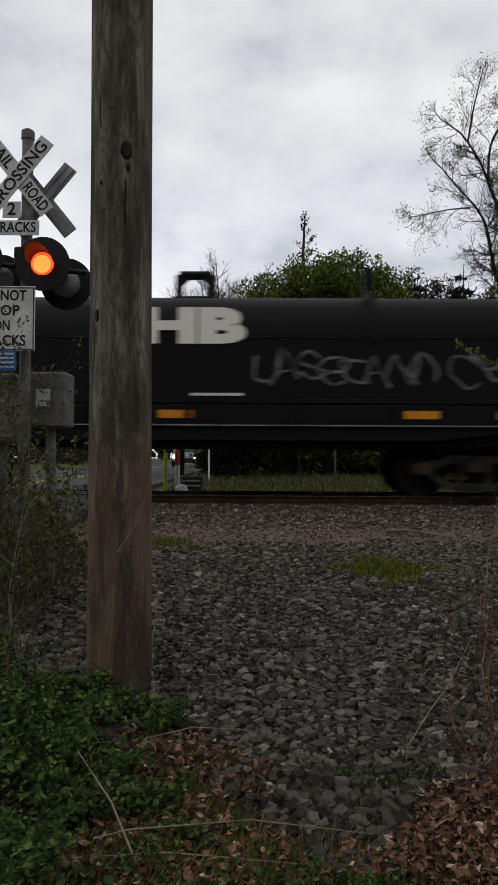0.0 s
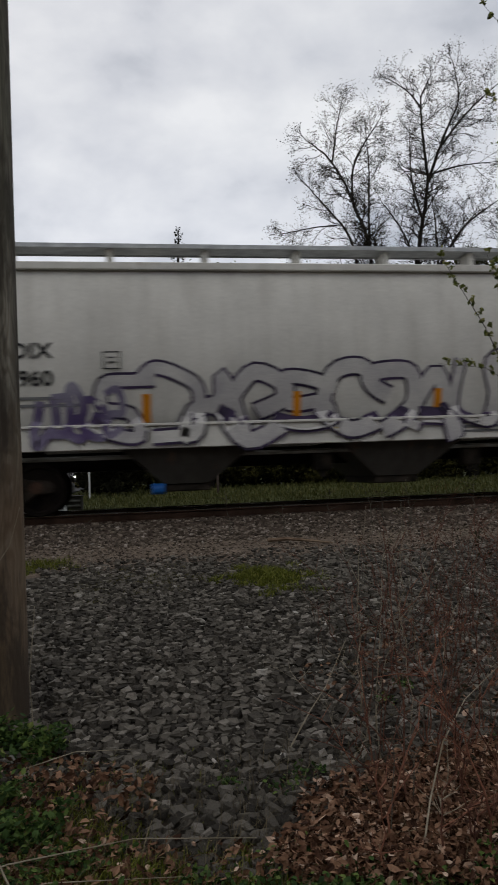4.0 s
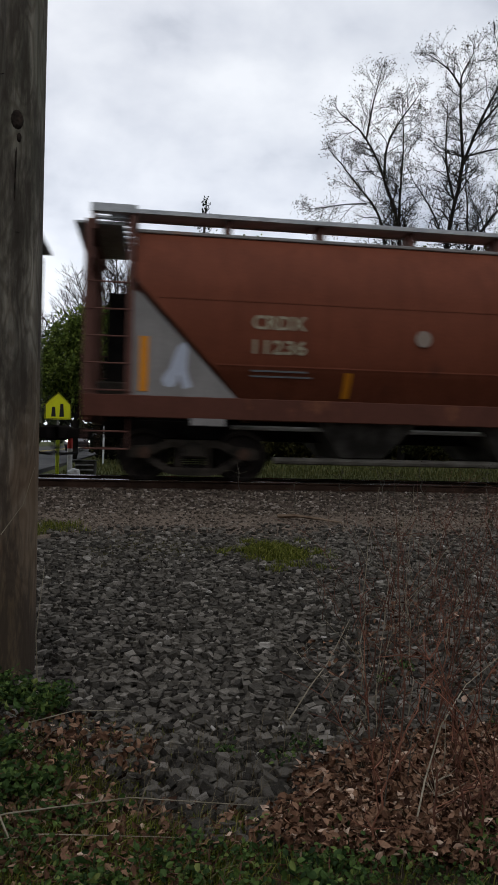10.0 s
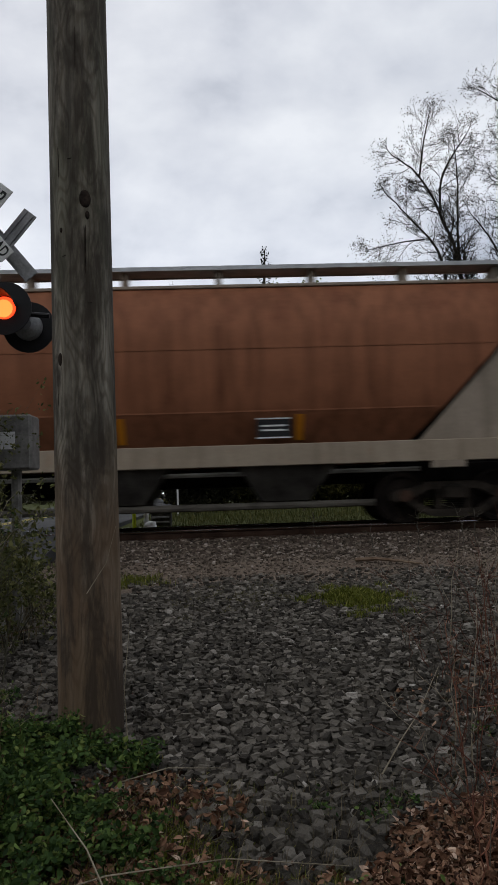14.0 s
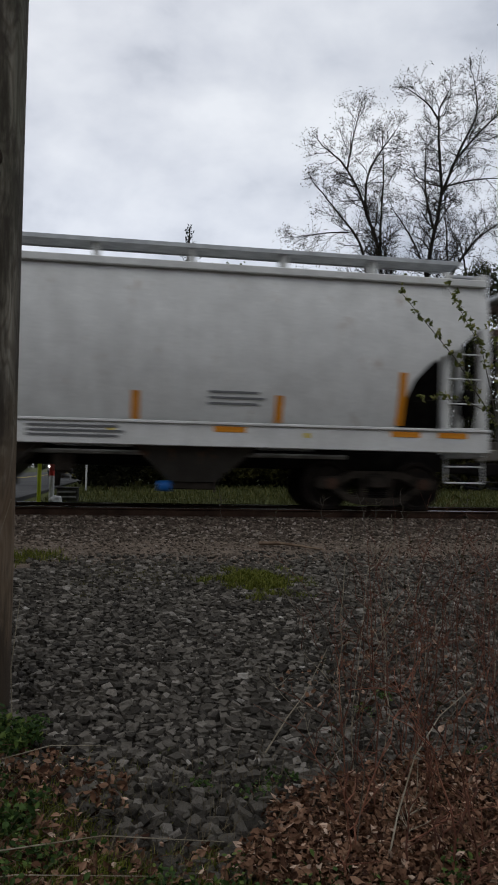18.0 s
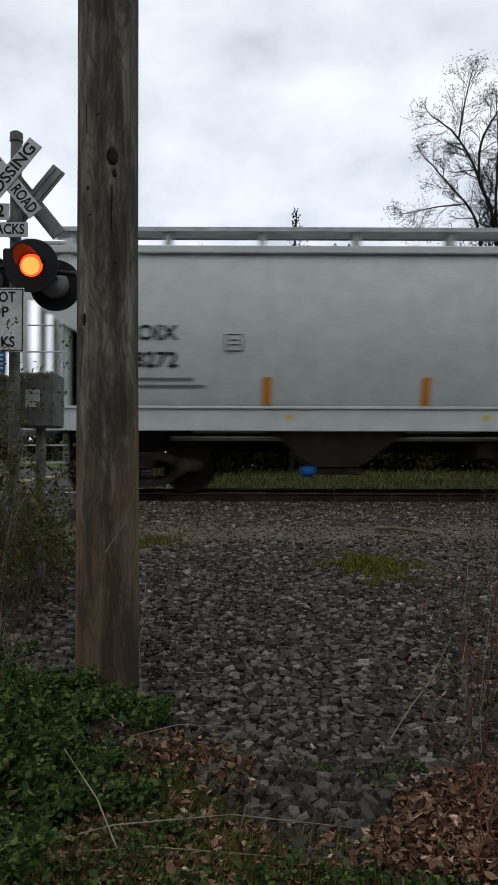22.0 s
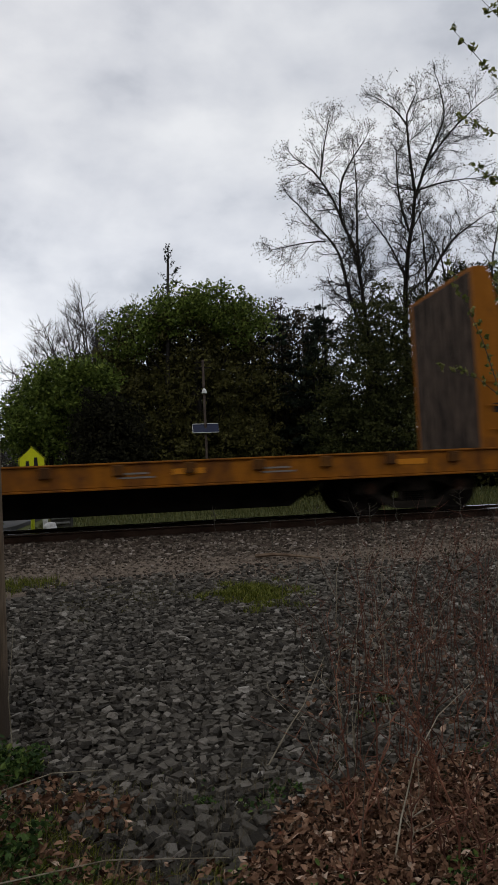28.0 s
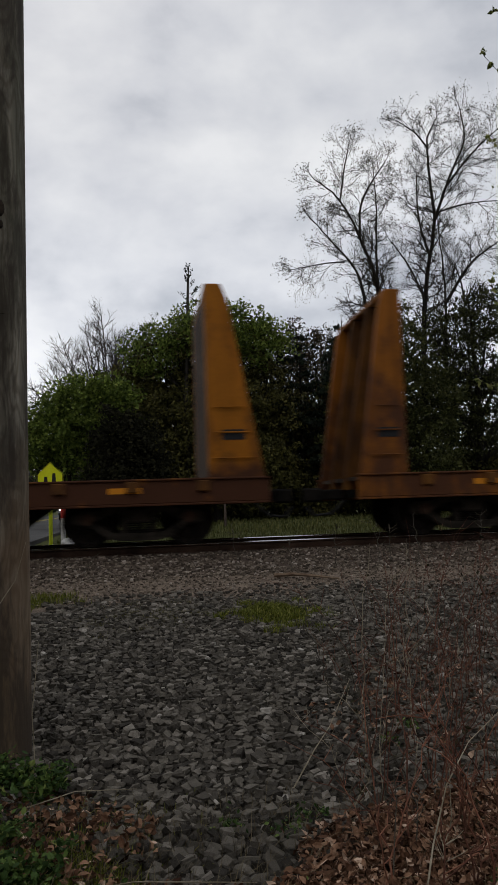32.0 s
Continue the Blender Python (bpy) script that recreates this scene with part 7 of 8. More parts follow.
def leafy_tree(name, label, x, y, blobs, count, size, seed, mat, trunk=0.2, inner=True):
    """blobs: (dx, dy, z, radius across, radius up); leaves cluster in clumps on them, with gaps."""
    rng = np.random.default_rng(seed)
    t = tagged(empty(name, pose(0, 0, 0)), label, "tree")
    z0 = ground_z(y)
    w = Wood(seed)
    r = random.Random(seed)
    topz = max(b[2] for b in blobs)
    w.path([(x, y, z0 - 0.2), (x + 0.1, y, z0 + (topz - z0) * 0.4), (x - 0.05, y, topz)], trunk, trunk * 0.25, 1, 0.8, 1.6)
    for dx, dy, z, ra, ru in blobs:
        w.path([(x, y, z0 + (z - z0) * 0.45), (x + dx * 0.5, y + dy * 0.5, z0 + (z - z0) * 0.75), (x + dx, y + dy, z)], trunk * 0.4, 0.02, 1, 0.7, ra * 0.7)
    w.ob("trunk", bark_dark, t)
    vol = np.array([b[3] * b[3] * b[4] for b in blobs]) ** 0.67
    share = (count * vol / vol.sum()).astype(int)
    pts = []
    for (dx, dy, z, ra, ru), n in zip(blobs, share):
        clumps = max(8, n // 26)
        d = rng.normal(size=(clumps, 3))
        d /= np.linalg.norm(d, axis=1)[:, None]
        rad = rng.uniform(0.30, 1.08, clumps)[:, None] ** 0.6
        cc = d * rad * (ra, ra, ru) + (x + dx, y + dy, z)
        own = rng.integers(0, clumps, n)
        pts.append(cc[own] + rng.normal(size=(n, 3)) * (0.17, 0.17, 0.11))
    pts = np.concatenate(pts)
    pts = pts[pts[:, 2] > z0 + 0.15]
    leaf_object("crown", pts, size, mat, t, seed + 1)
    return t


leafy_tree("maple_tree", "round bright green maple in young leaf beside the road", -2.9, 27.5, [(-0.5, 0, 4.5, 1.2, 1.3), (0.5, 0, 5.2, 1.3, 1.4), (1.6, 0.1, 5.4, 1.2, 1.3), (-1.0, 0.3, 3.7, 0.9, 0.9), (0.3, 0.4, 3.6, 1.1, 1.2)], 19000, (0.09, 0.17), 21, spring_leaf, 0.16)
leafy_tree("green_tree", "broad dense green tree behind the track", 1.6, 31, [(-2.2, 0, 6.3, 1.6, 1.5), (-0.7, 0, 7.4, 1.9, 1.7), (1.0, 0, 8.2, 1.9, 1.9), (2.6, 0, 8.0, 1.9, 1.7), (-1.4, -0.6, 4.6, 2.2, 1.8), (1.4, -0.6, 5.4, 2.4, 2.0), (3.4, -0.3, 5.6, 1.9, 2.1), (0.0, -0.8, 2.7, 2.7, 1.8), (2.8, -0.8, 2.9, 2.4, 1.8)], 52000, (0.09, 0.18), 22, dark_leaf, 0.3)
leafy_tree("green_tree", "fresh green tree top among darker trees", 3.0, 29.9, [(-0.6, 0, 8.9, 1.5, 1.2), (0.9, 0, 9.0, 1.6, 1.1), (2.2, 0, 8.4, 1.3, 1.1), (-2.6, 0, 8.0, 1.3, 1.2)], 14000, (0.08, 0.16), 23, spring_leaf, 0.2)
leafy_tree("green_tree", "bushy green tree at the wood's edge", 10.4, 29.0, [(0.6, 0, 8.0, 1.5, 1.9), (-0.6, 0, 5.8, 1.8, 1.9), (1.4, 0, 5.6, 1.8, 2.0), (-1.4, -0.2, 3.6, 1.7, 1.7), (0.8, -0.4, 3.2, 2.0, 1.8)], 24000, (0.09, 0.17), 24, random_tint("olive_leaf", [(0.0, (0.020, 0.025, 0.007)), (0.6, (0.050, 0.055, 0.015)), (1.0, (0.095, 0.098, 0.030))], 0.6, True, 8, 0.2), 0.2)
brown_leaf = random_tint("brown_olive_leaf", [(0.0, (0.016, 0.012, 0.006)), (0.6, (0.045, 0.038, 0.018)), (1.0, (0.11, 0.085, 0.045))], 0.7, True, 8, 0.15)
leafy_tree("budding_tree", "tree with sparse brownish new leaves", 6.6, 34.0, [(-0.8, 0, 8.6, 1.3, 1.5), (0.9, 0, 9.0, 1.4, 1.5), (0.0, 0, 6.4, 1.9, 1.7), (0.4, 0, 4.0, 2.0, 1.8)], 9000, (0.08, 0.16), 27, brown_leaf, 0.15)
leafy_tree("budding_tree", "thin tree with sparse brownish new leaves", 9.2, 34.6, [(-0.7, 0, 8.8, 1.4, 1.6), (0.9, 0, 8.2, 1.4, 1.6), (0.0, 0, 6.0, 1.9, 1.7), (0.0, 0, 3.8, 2.0, 1.8)], 9000, (0.08, 0.16), 28, brown_leaf, 0.15)
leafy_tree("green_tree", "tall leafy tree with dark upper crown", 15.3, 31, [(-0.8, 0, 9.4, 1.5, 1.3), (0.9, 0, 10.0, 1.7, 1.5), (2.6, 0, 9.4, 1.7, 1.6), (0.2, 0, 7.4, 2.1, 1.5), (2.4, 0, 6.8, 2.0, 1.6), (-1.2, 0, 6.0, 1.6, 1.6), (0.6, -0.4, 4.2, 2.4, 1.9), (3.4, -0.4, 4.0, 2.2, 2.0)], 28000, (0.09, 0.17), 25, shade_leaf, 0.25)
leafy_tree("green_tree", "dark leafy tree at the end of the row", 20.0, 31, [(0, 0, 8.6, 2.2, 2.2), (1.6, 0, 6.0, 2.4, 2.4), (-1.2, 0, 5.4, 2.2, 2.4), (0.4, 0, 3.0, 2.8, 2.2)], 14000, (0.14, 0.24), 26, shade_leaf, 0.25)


def conifer(name, label, x, y, top, width, seed, bare_below=0.3, dense=1.0, ragged=0.5):
    """A dark conifer: a straight stem, whorls of drooping boughs with needle tufts."""
    rng = random.Random(seed)
    t = tagged(empty(name, pose(0, 0, 0)), label, "tree")
    z0 = ground_z(y)
    w = Wood(seed)
    w.limb([(x, y, z0 - 0.2), (x + rng.uniform(-0.1, 0.1), y, z0 + (top - z0) * 0.5), (x, y, top)], 0.13, 0.015, 7)
    tufts = []
    z = z0 + (top - z0) * bare_below
    while z < top - 0.1:
        f = (top - z) / (top - z0)
        for k in range(rng.randint(3, 5)):
            if rng.random() < ragged * 0.5:
                continue
            a = rng.uniform(0, 6.28)
            ln = width * (0.25 + 0.75 * min(1, f * 1.6)) * rng.uniform(0.5, 1.0)
            p0 = Vector((x, y, z))
            p1 = p0 + Vector((math.cos(a) * ln * 0.6, math.sin(a) * ln * 0.6, 0.10 * ln))
            p2 = p0 + Vector((math.cos(a) * ln, math.sin(a) * ln, -0.05 * ln))
            w.limb([p0, p1, p2], 0.025, 0.006, 4)
            for j in range(int(14 * dense * ln / max(0.3, width)) + 3):
                q = p0.lerp(p1, rng.random()) if rng.random() < 0.4 else p1.lerp(p2, rng.random())
                for _ in range(3):
                    tufts.append((q + Vector((rng.gauss(0, 0.12), rng.gauss(0, 0.12), rng.gauss(-0.04, 0.07))))[:])
        z += rng.uniform(0.28, 0.6)
    w.ob("trunk", bark_dark, t)
    leaf_object("crown", tufts, (0.12, 0.26), needle, t, seed)


spruce_top = tagged(empty("spruce_tree", pose(0, 0, 0)), "thin spindly spruce with only a few tufts at its tip", "tree")
w = Wood(40)
w.limb([(1.85, 29.8, 0.7), (1.80, 29.8, 6.0), (2.0, 29.8, 11.0), (2.05, 29.8, 11.75)], 0.13, 0.012, 7)
tuft_points = []
for z, ln, way in ((11.6, 0.06, 1), (11.4, 0.10, -1), (11.25, 0.14, 1), (11.05, 0.10, -1), (10.85, 0.2, 1), (10.6, 0.5, 1), (10.4, 0.35, 1), (10.3, 0.3, -1), (10.0, 0.35, 1), (9.8, 0.3, -1)):
    w.limb([(2.0, 29.8, z - 0.1), (2.0 + way * ln * 0.6, 29.75, z - 0.02), (2.0 + way * ln, 29.7, z + 0.22)], 0.015, 0.006, 4)
    for k in range(16):
        f = random.uniform(0.4, 1.1)
        tuft_points.append((2.0 + way * ln * f + random.gauss(0, 0.05), 29.72 + random.gauss(0, 0.06), z - 0.05 + 0.25 * f + random.gauss(0, 0.07)))
w.ob("trunk", bark_grey, spruce_top)
leaf_object("crown", tuft_points, (0.06, 0.13), needle, spruce_top, 41)
for k, (x, y, top, wd) in enumerate(((6.2, 31.5, 8.9, 1.5), (7.3, 32.2, 9.6, 1.8), (8.3, 30.8, 8.2, 1.5), (9.3, 32.0, 10.1, 1.7), (12.2, 33.0, 9.6, 1.6), (5.4, 32.6, 9.0, 1.6))):
    conifer("conifer", "thin dark conifer with ragged boughs and sky gaps", x, y, top, wd, 50 + k, 0.14, 1.0, 0.8)


def thicket(name, label, region, count, size, mat, seed, height):
    """Low growth as one mass of small leaves."""
    rng = np.random.default_rng(seed)
    pts = []
    for _ in range(count // 12):
        x, y = region(rng)
        h = height(x) * rng.random() ** 0.8
        c = np.array([x, y, ground_z(y) + h])
        pts.append(c + rng.normal(size=(12, 3)) * (0.25, 0.25, 0.18))
    pts = np.concatenate(pts)
    v, f = leaf_cards(pts, size, rng)
    return tagged(fast_object(name, v, f, mat), label, "bushes", kind="stuff")


thicket("undergrowth", "dark undergrowth below the row of trees", lambda r: (r.uniform(-2.0, 30), r.uniform(30.5, 34)), 30000, (0.14, 0.3), dark_leaf, 61, lambda x: 2.6 if x < 6 else 1.7 + 0.8 * math.sin(x * 1.3))
# Added tree whose near-black leaves stand for the maple's shaded interior.
leafy_tree("dark_hollow_tree", "dense blackish leaves standing for the dark hollow beside a bright maple", -0.85, 26.2, [(0, 0, 3.9, 1.05, 1.35), (-0.1, -0.2, 2.2, 1.2, 1.6), (0.7, 0, 3.0, 1.0, 1.7)], 15000, (0.09, 0.17), 29, random_tint("hollow_shade_leaf", [(0.0, (0.006, 0.006, 0.003)), (0.7, (0.016, 0.016, 0.007)), (1.0, (0.032, 0.030, 0.013))], 0.9, True, 8), 0.15)
thicket("undergrowth", "dark growth behind the broad green tree", lambda r: (r.uniform(-2.4, 5.0), r.uniform(33, 35)), 16000, (0.14, 0.3), dark_leaf, 67, lambda x: 6.4)
thicket("undergrowth", "dense dark growth behind the front trees", lambda r: (r.uniform(4.2, 30), r.uniform(34, 37)), 26000, (0.14, 0.3), dark_leaf, 66, lambda x: 5.8 + 1.6 * math.sin(x * 0.9))
thicket("roadside_bushes", "grey-brown bushes along the far roadside", lambda r: (r.uniform(-60, -11), r.uniform(55, 75)), 16000, (0.25, 0.6), random_tint("brown_green_twigs", [(0, (0.03, 0.03, 0.018)), (1, (0.09, 0.085, 0.05))], 0.8, True, 5), 62, lambda x: 4.5)
thicket("far_woods", "distant dark woods closing the view", lambda r: (r.uniform(-160, 190), r.uniform(150, 175)), 36000, (0.9, 2.2), random_tint("far_wood_leaf", [(0, (0.02, 0.026, 0.014)), (1, (0.06, 0.07, 0.035))], 0.9, True, 1), 63, lambda x: 11.0)
thicket("field_hedge", "dark hedge on the far side of the meadow", lambda r: (r.uniform(-2, 70), r.uniform(70, 76)), 16000, (0.4, 0.9), dark_leaf, 64, lambda x: 4.5)


# ---- grass ----
def grass(name, label, region, count, height, mat, seed, lean=0.5, width=0.004, kind_label="grass"):
    rng = np.random.default_rng(seed)
    v, f = [], []
    for k in range(count):
        x, y = region(rng)
        z = ground_z(y)
        h = rng.uniform(*height)
        a, b = rng.uniform(0, 6.28), rng.normal(0, lean)
        dx, dy = math.cos(a) * b * h, math.sin(a) * b * h
        wx, wy = -math.sin(a + 0.7) * width, math.cos(a + 0.7) * width
        i = len(v)
        v += [(x - wx, y - wy, z - 0.01), (x + wx, y + wy, z - 0.01), (x + dx * 0.4 - wx * 0.7, y + dy * 0.4 - wy * 0.7, z + h * 0.62), (x + dx * 0.4 + wx * 0.7, y + dy * 0.4 + wy * 0.7, z + h * 0.62), (x + dx, y + dy, z + h)]
        f += [(i, i + 1, i + 3, i + 2), (i + 2, i + 3, i + 4)]
    me = bpy.data.meshes.new(name)
    me.from_pydata(v, [], f)
    me.materials.append(mat)
    return tagged(new(name, me), label, kind_label, kind="stuff")


blade = random_tint("grass_blade", [(0.0, (0.060, 0.078, 0.010)), (0.6, (0.145, 0.165, 0.022)), (1.0, (0.27, 0.25, 0.06))], 0.6, True, 10, 0.2)
dry_blade = random_tint("dry_grass_blade", [(0.0, (0.10, 0.075, 0.04)), (1.0, (0.22, 0.18, 0.11))], 0.8, True, 10)

lawn = random_tint("lawn_blade", [(0.0, (0.045, 0.052, 0.014)), (0.7, (0.095, 0.100, 0.030)), (1.0, (0.15, 0.14, 0.05))], 0.7, True, 10)


def disc(cx, cy, rx, ry):
    def pick(rng):
        a, r = rng.uniform(0, 6.28), rng.random() ** 0.6
        return cx + rx * r * math.cos(a), cy + ry * r * math.sin(a)
    return pick


def tuft(cx, cy, rx, ry):
    """Blades gathered in small clumps round a middle, thinning outwards."""
    r = random.Random(int(cx * 100))
    clumps = [(cx + r.gauss(0, rx), cy + r.gauss(0, ry)) for _ in range(60)]

    def pick(rng):
        x, y = clumps[int(rng.integers(len(clumps)))]
        return x + rng.normal(0, 0.05), y + rng.normal(0, 0.05)
    return pick


grass("grass_tuft", "green grass tuft growing in the gravel", tuft(1.42, 7.95, 0.25, 0.30), 5200, (0.02, 0.08), blade, 71, 0.9, 0.005)
grass("grass_tuft", "small green grass tuft in the gravel near the pole", tuft(-1.3, 9.3, 0.26, 0.2), 1000, (0.04, 0.11), blade, 72)
grass("thin_grass", "thin mossy grass on the trodden path", tuft(0.05, 8.2, 0.42, 0.28), 2600, (0.012, 0.04), random_tint("moss_blade", [(0.0, (0.07, 0.065, 0.02)), (1.0, (0.16, 0.14, 0.06))], 0.8, True, 10), 73, 1.0, 0.005)
grass("thin_grass", "dry brown grass beside the pole", disc(-2.6, 7.2, 0.9, 1.2), 1800, (0.05, 0.22), dry_blade, 74)
grass("meadow_grass", "mown green grass beyond the track", lambda r: (r.uniform(-2.3, 14), 16.0 + 7 * r.random() ** 1.5), 16000, (0.04, 0.12), lawn, 75, 0.4, 0.008)
grass("meadow_grass", "mown green grass under the trees", lambda r: (r.uniform(-2.3, 22), r.uniform(20, 31)), 7000, (0.08, 0.2), lawn, 76, 0.4, 0.02)


# ---- plants and litter in the foreground ----
weed_leaf = random_tint("weed_leaf", [(0.0, (0.016, 0.034, 0.010)), (0.5, (0.058, 0.108, 0.028)), (0.85, (0.125, 0.19, 0.045)), (1.0, (0.22, 0.25, 0.07))], 0.55, True, 15, 0.25)
red_stem = mottled("red_brown_stem", (0.075, 0.030, 0.020), (0.19, 0.085, 0.056), 5, 0.8, 0.2, 40)
bright_stem = mottled("reddish_cane", (0.12, 0.045, 0.028), (0.30, 0.13, 0.08), 5, 0.7, 0.2, 40)
straw_stem = mottled("pale_straw_stem", (0.20, 0.165, 0.11), (0.36, 0.31, 0.23), 5, 0.8, 0.2, 40)
dry_stem = mottled("dry_brown_stem", (0.10, 0.062, 0.036), (0.22, 0.15, 0.095), 5, 0.85, 0.2, 40)
grey_twig = mottled("grey_twig", (0.055, 0.048, 0.038), (0.13, 0.115, 0.09), 5, 0.85, 0.2, 40)
dead_leaf = random_tint("dead_leaf", [(0.0, (0.030, 0.013, 0.008)), (0.4, (0.13, 0.064, 0.036)), (0.88, (0.32, 0.182, 0.112)), (1.0, (0.66, 0.49, 0.37))], 0.8, True, 18)


def weed(x, y, height, spread, leaves, seed, mat=None, size=(0.014, 0.038), label="low green weed with lobed leaves", stems=7):
    """A leafy weed: bent stems that carry groups of three leaflets."""
    rng = np.random.default_rng(seed)
    t = tagged(empty("weed_plant", pose(0, 0, 0)), label, "plant", group="weeds")
    z0 = ground_z(y) - 0.01
    m = Mesh()
    pts = []
    for k in range(stems):
        a = rng.uniform(0, 6.28)
        h, s = height * rng.uniform(0.55, 1.0), spread * rng.uniform(0.3, 1.0)
        p = [(x, y, z0), (x + 0.4 * s * math.cos(a), y + 0.4 * s * math.sin(a), z0 + h * 0.65), (x + s * math.cos(a), y + s * math.sin(a), z0 + h)]
        m.pipe(p, [0.004, 0.003, 0.0015], 4)
        n = int(2.6 * leaves) // stems
        f = rng.uniform(0.35, 1.05, n)
        base = np.array([np.interp(f, [0, 0.5, 1.05], [q[i] for q in p]) for i in range(3)]).T
        for b in base:
            c = b + rng.normal(size=3) * (0.035, 0.035, 0.02)
            pts += [c + rng.normal(size=3) * 0.016 for _ in range(3)]
    part("stem", m, red_stem, t)
    v, f = oval_leaves(np.asarray(pts), size, rng, 0.35, 0.25, 0.42)
    o = fast_object("foliage", v, f, mat or weed_leaf)
    o.parent = t
    tagged(o, kind="stuff")
    return t


WEEDS = ((-0.98, 4.20, 0.24, 0.26, 150), (-1.28, 4.15, 0.36, 0.32, 170), (-0.74, 4.10, 0.15, 0.22, 110), (-1.45, 3.85, 0.38, 0.36, 170), (-1.02, 3.85, 0.24, 0.30, 160), (-1.30, 3.45, 0.40, 0.32, 160), (-1.05, 3.2, 0.30, 0.30, 130), (-1.22, 2.95, 0.34, 0.3, 140), (-0.52, 3.95, 0.2, 0.22, 90), (-0.72, 3.35, 0.18, 0.24, 90), (-0.45, 3.1, 0.14, 0.22, 70), (-0.95, 2.75, 0.2, 0.26, 90), (-1.6, 4.5, 0.42, 0.36, 150), (-1.8, 4.1, 0.44, 0.36, 150), (-0.88, 2.45, 0.26, 0.28, 130), (-0.62, 2.3, 0.14, 0.22, 60), (-0.95, 1.95, 0.24, 0.28, 120), (-1.0, 3.5, 0.30, 0.34, 170), (-0.78, 3.0, 0.2, 0.26, 110))
LOW_TUFTS = ((-0.2, 2.25, 0.08, 0.2, 36), (0.25, 2.2, 0.08, 0.2, 36), (0.6, 2.3, 0.10, 0.2, 40))
for k, (x, y, h, s, n) in enumerate(WEEDS + LOW_TUFTS):
    weed(x, y, h, s, n, 200 + k)
rng0 = random.Random(77)
for k, (x, y) in enumerate(((0.76, 3.42), (0.62, 3.30), (1.45, 4.3), (0.55, 2.72), (-0.15, 2.9), (0.1, 2.62), (-0.35, 2.75), (0.75, 2.55), (1.3, 2.6), (0.35, 3.4), (-0.2, 2.5), (0.35, 2.5), (1.9, 3.6), (1.65, 4.5), (-0.6, 2.6))):
    weed(x, y, rng0.uniform(0.04, 0.08), rng0.uniform(0.06, 0.12), 16, 240 + k, size=(0.012, 0.028), label="small green seedling among the stones", stems=5)


GROUND_COVER = ((-0.42, 2.5), (-0.2, 2.42), (0.02, 2.5), (0.22, 2.42), (0.42, 2.5), (0.6, 2.44), (0.8, 2.5), (1.0, 2.42), (1.2, 2.46), (-0.1, 2.3), (0.3, 2.28), (0.7, 2.3), (1.1, 2.26), (-0.5, 2.75), (-0.28, 2.85), (1.45, 2.42))
for k, (x, y) in enumerate(GROUND_COVER):
    weed(x, y, rng0.uniform(0.05, 0.10), rng0.uniform(0.12, 0.20), 26, 270 + k, size=(0.010, 0.028), label="low green ground plant with small leaves", stems=8)


def litter(name, label, regions, count, size, mat, seed, lift=(0.0, 0.05)):
    """Curled dead leaves lying on the ground."""
    rng = np.random.default_rng(seed)
    c = []
    for k in range(count):
        cx, cy, rx, ry = regions[int(rng.integers(len(regions)))]
        a, r = rng.uniform(0, 6.28), rng.random() ** 0.55
        x, y = cx + rx * r * math.cos(a), cy + ry * r * math.sin(a)
        c.append((x, y, ground_z(y) + 0.012 + rng.uniform(*lift)))
    v, f = oval_leaves(np.array(c), size, rng, 0.45, 0.75, 0.34)
    return tagged(fast_object(name, v, f, mat), label, "leaf litter", kind="stuff")


litter("leaf_litter", "curled brown dead leaves lying on the ground", ((1.15, 2.95, 0.55, 0.42), (1.6, 3.1, 0.6, 0.5), (0.85, 2.7, 0.4, 0.25), (1.8, 2.9, 0.6, 0.5), (1.35, 2.6, 0.55, 0.25)), 13000, (0.014, 0.046), dead_leaf, 81, (0.0, 0.07))
litter("leaf_litter", "scattered brown dead leaves below the pole", ((-0.55, 3.6, 0.35, 0.4), (-0.6, 2.95, 0.5, 0.35), (-0.1, 2.7, 0.6, 0.25), (-1.2, 3.3, 0.5, 0.6), (-0.4, 2.3, 0.7, 0.4)), 2600, (0.02, 0.05), dead_leaf, 82, (0.0, 0.03))
litter("leaf_litter", "dead leaves blown onto the gravel", ((1.8, 4.6, 0.8, 0.7), (2.4, 5.2, 0.8, 0.9), (-0.25, 3.35, 0.35, 0.35)), 520, (0.025, 0.055), dead_leaf, 83, (0.02, 0.06))
grass("thin_grass", "sparse grass and moss on bare earth", lambda r: (r.uniform(-1.3, 0.35) + r.random() ** 2 * 1.2, r.uniform(1.8, 2.85)), 15000, (0.012, 0.05), blade, 84, 1.0, 0.0026)
grass("thin_grass", "short green growth at the edge of the stones", lambda r: (r.normal(-0.35, 0.22), r.normal(3.15, 0.3)), 3000, (0.01, 0.05), blade, 86, 1.0, 0.003)
grass("thin_grass", "sparse dry grass on bare earth", lambda r: (r.uniform(-1.3, 1.9), r.uniform(1.8, 3.7)), 2600, (0.03, 0.14), dry_blade, 85, 1.1, 0.0016)


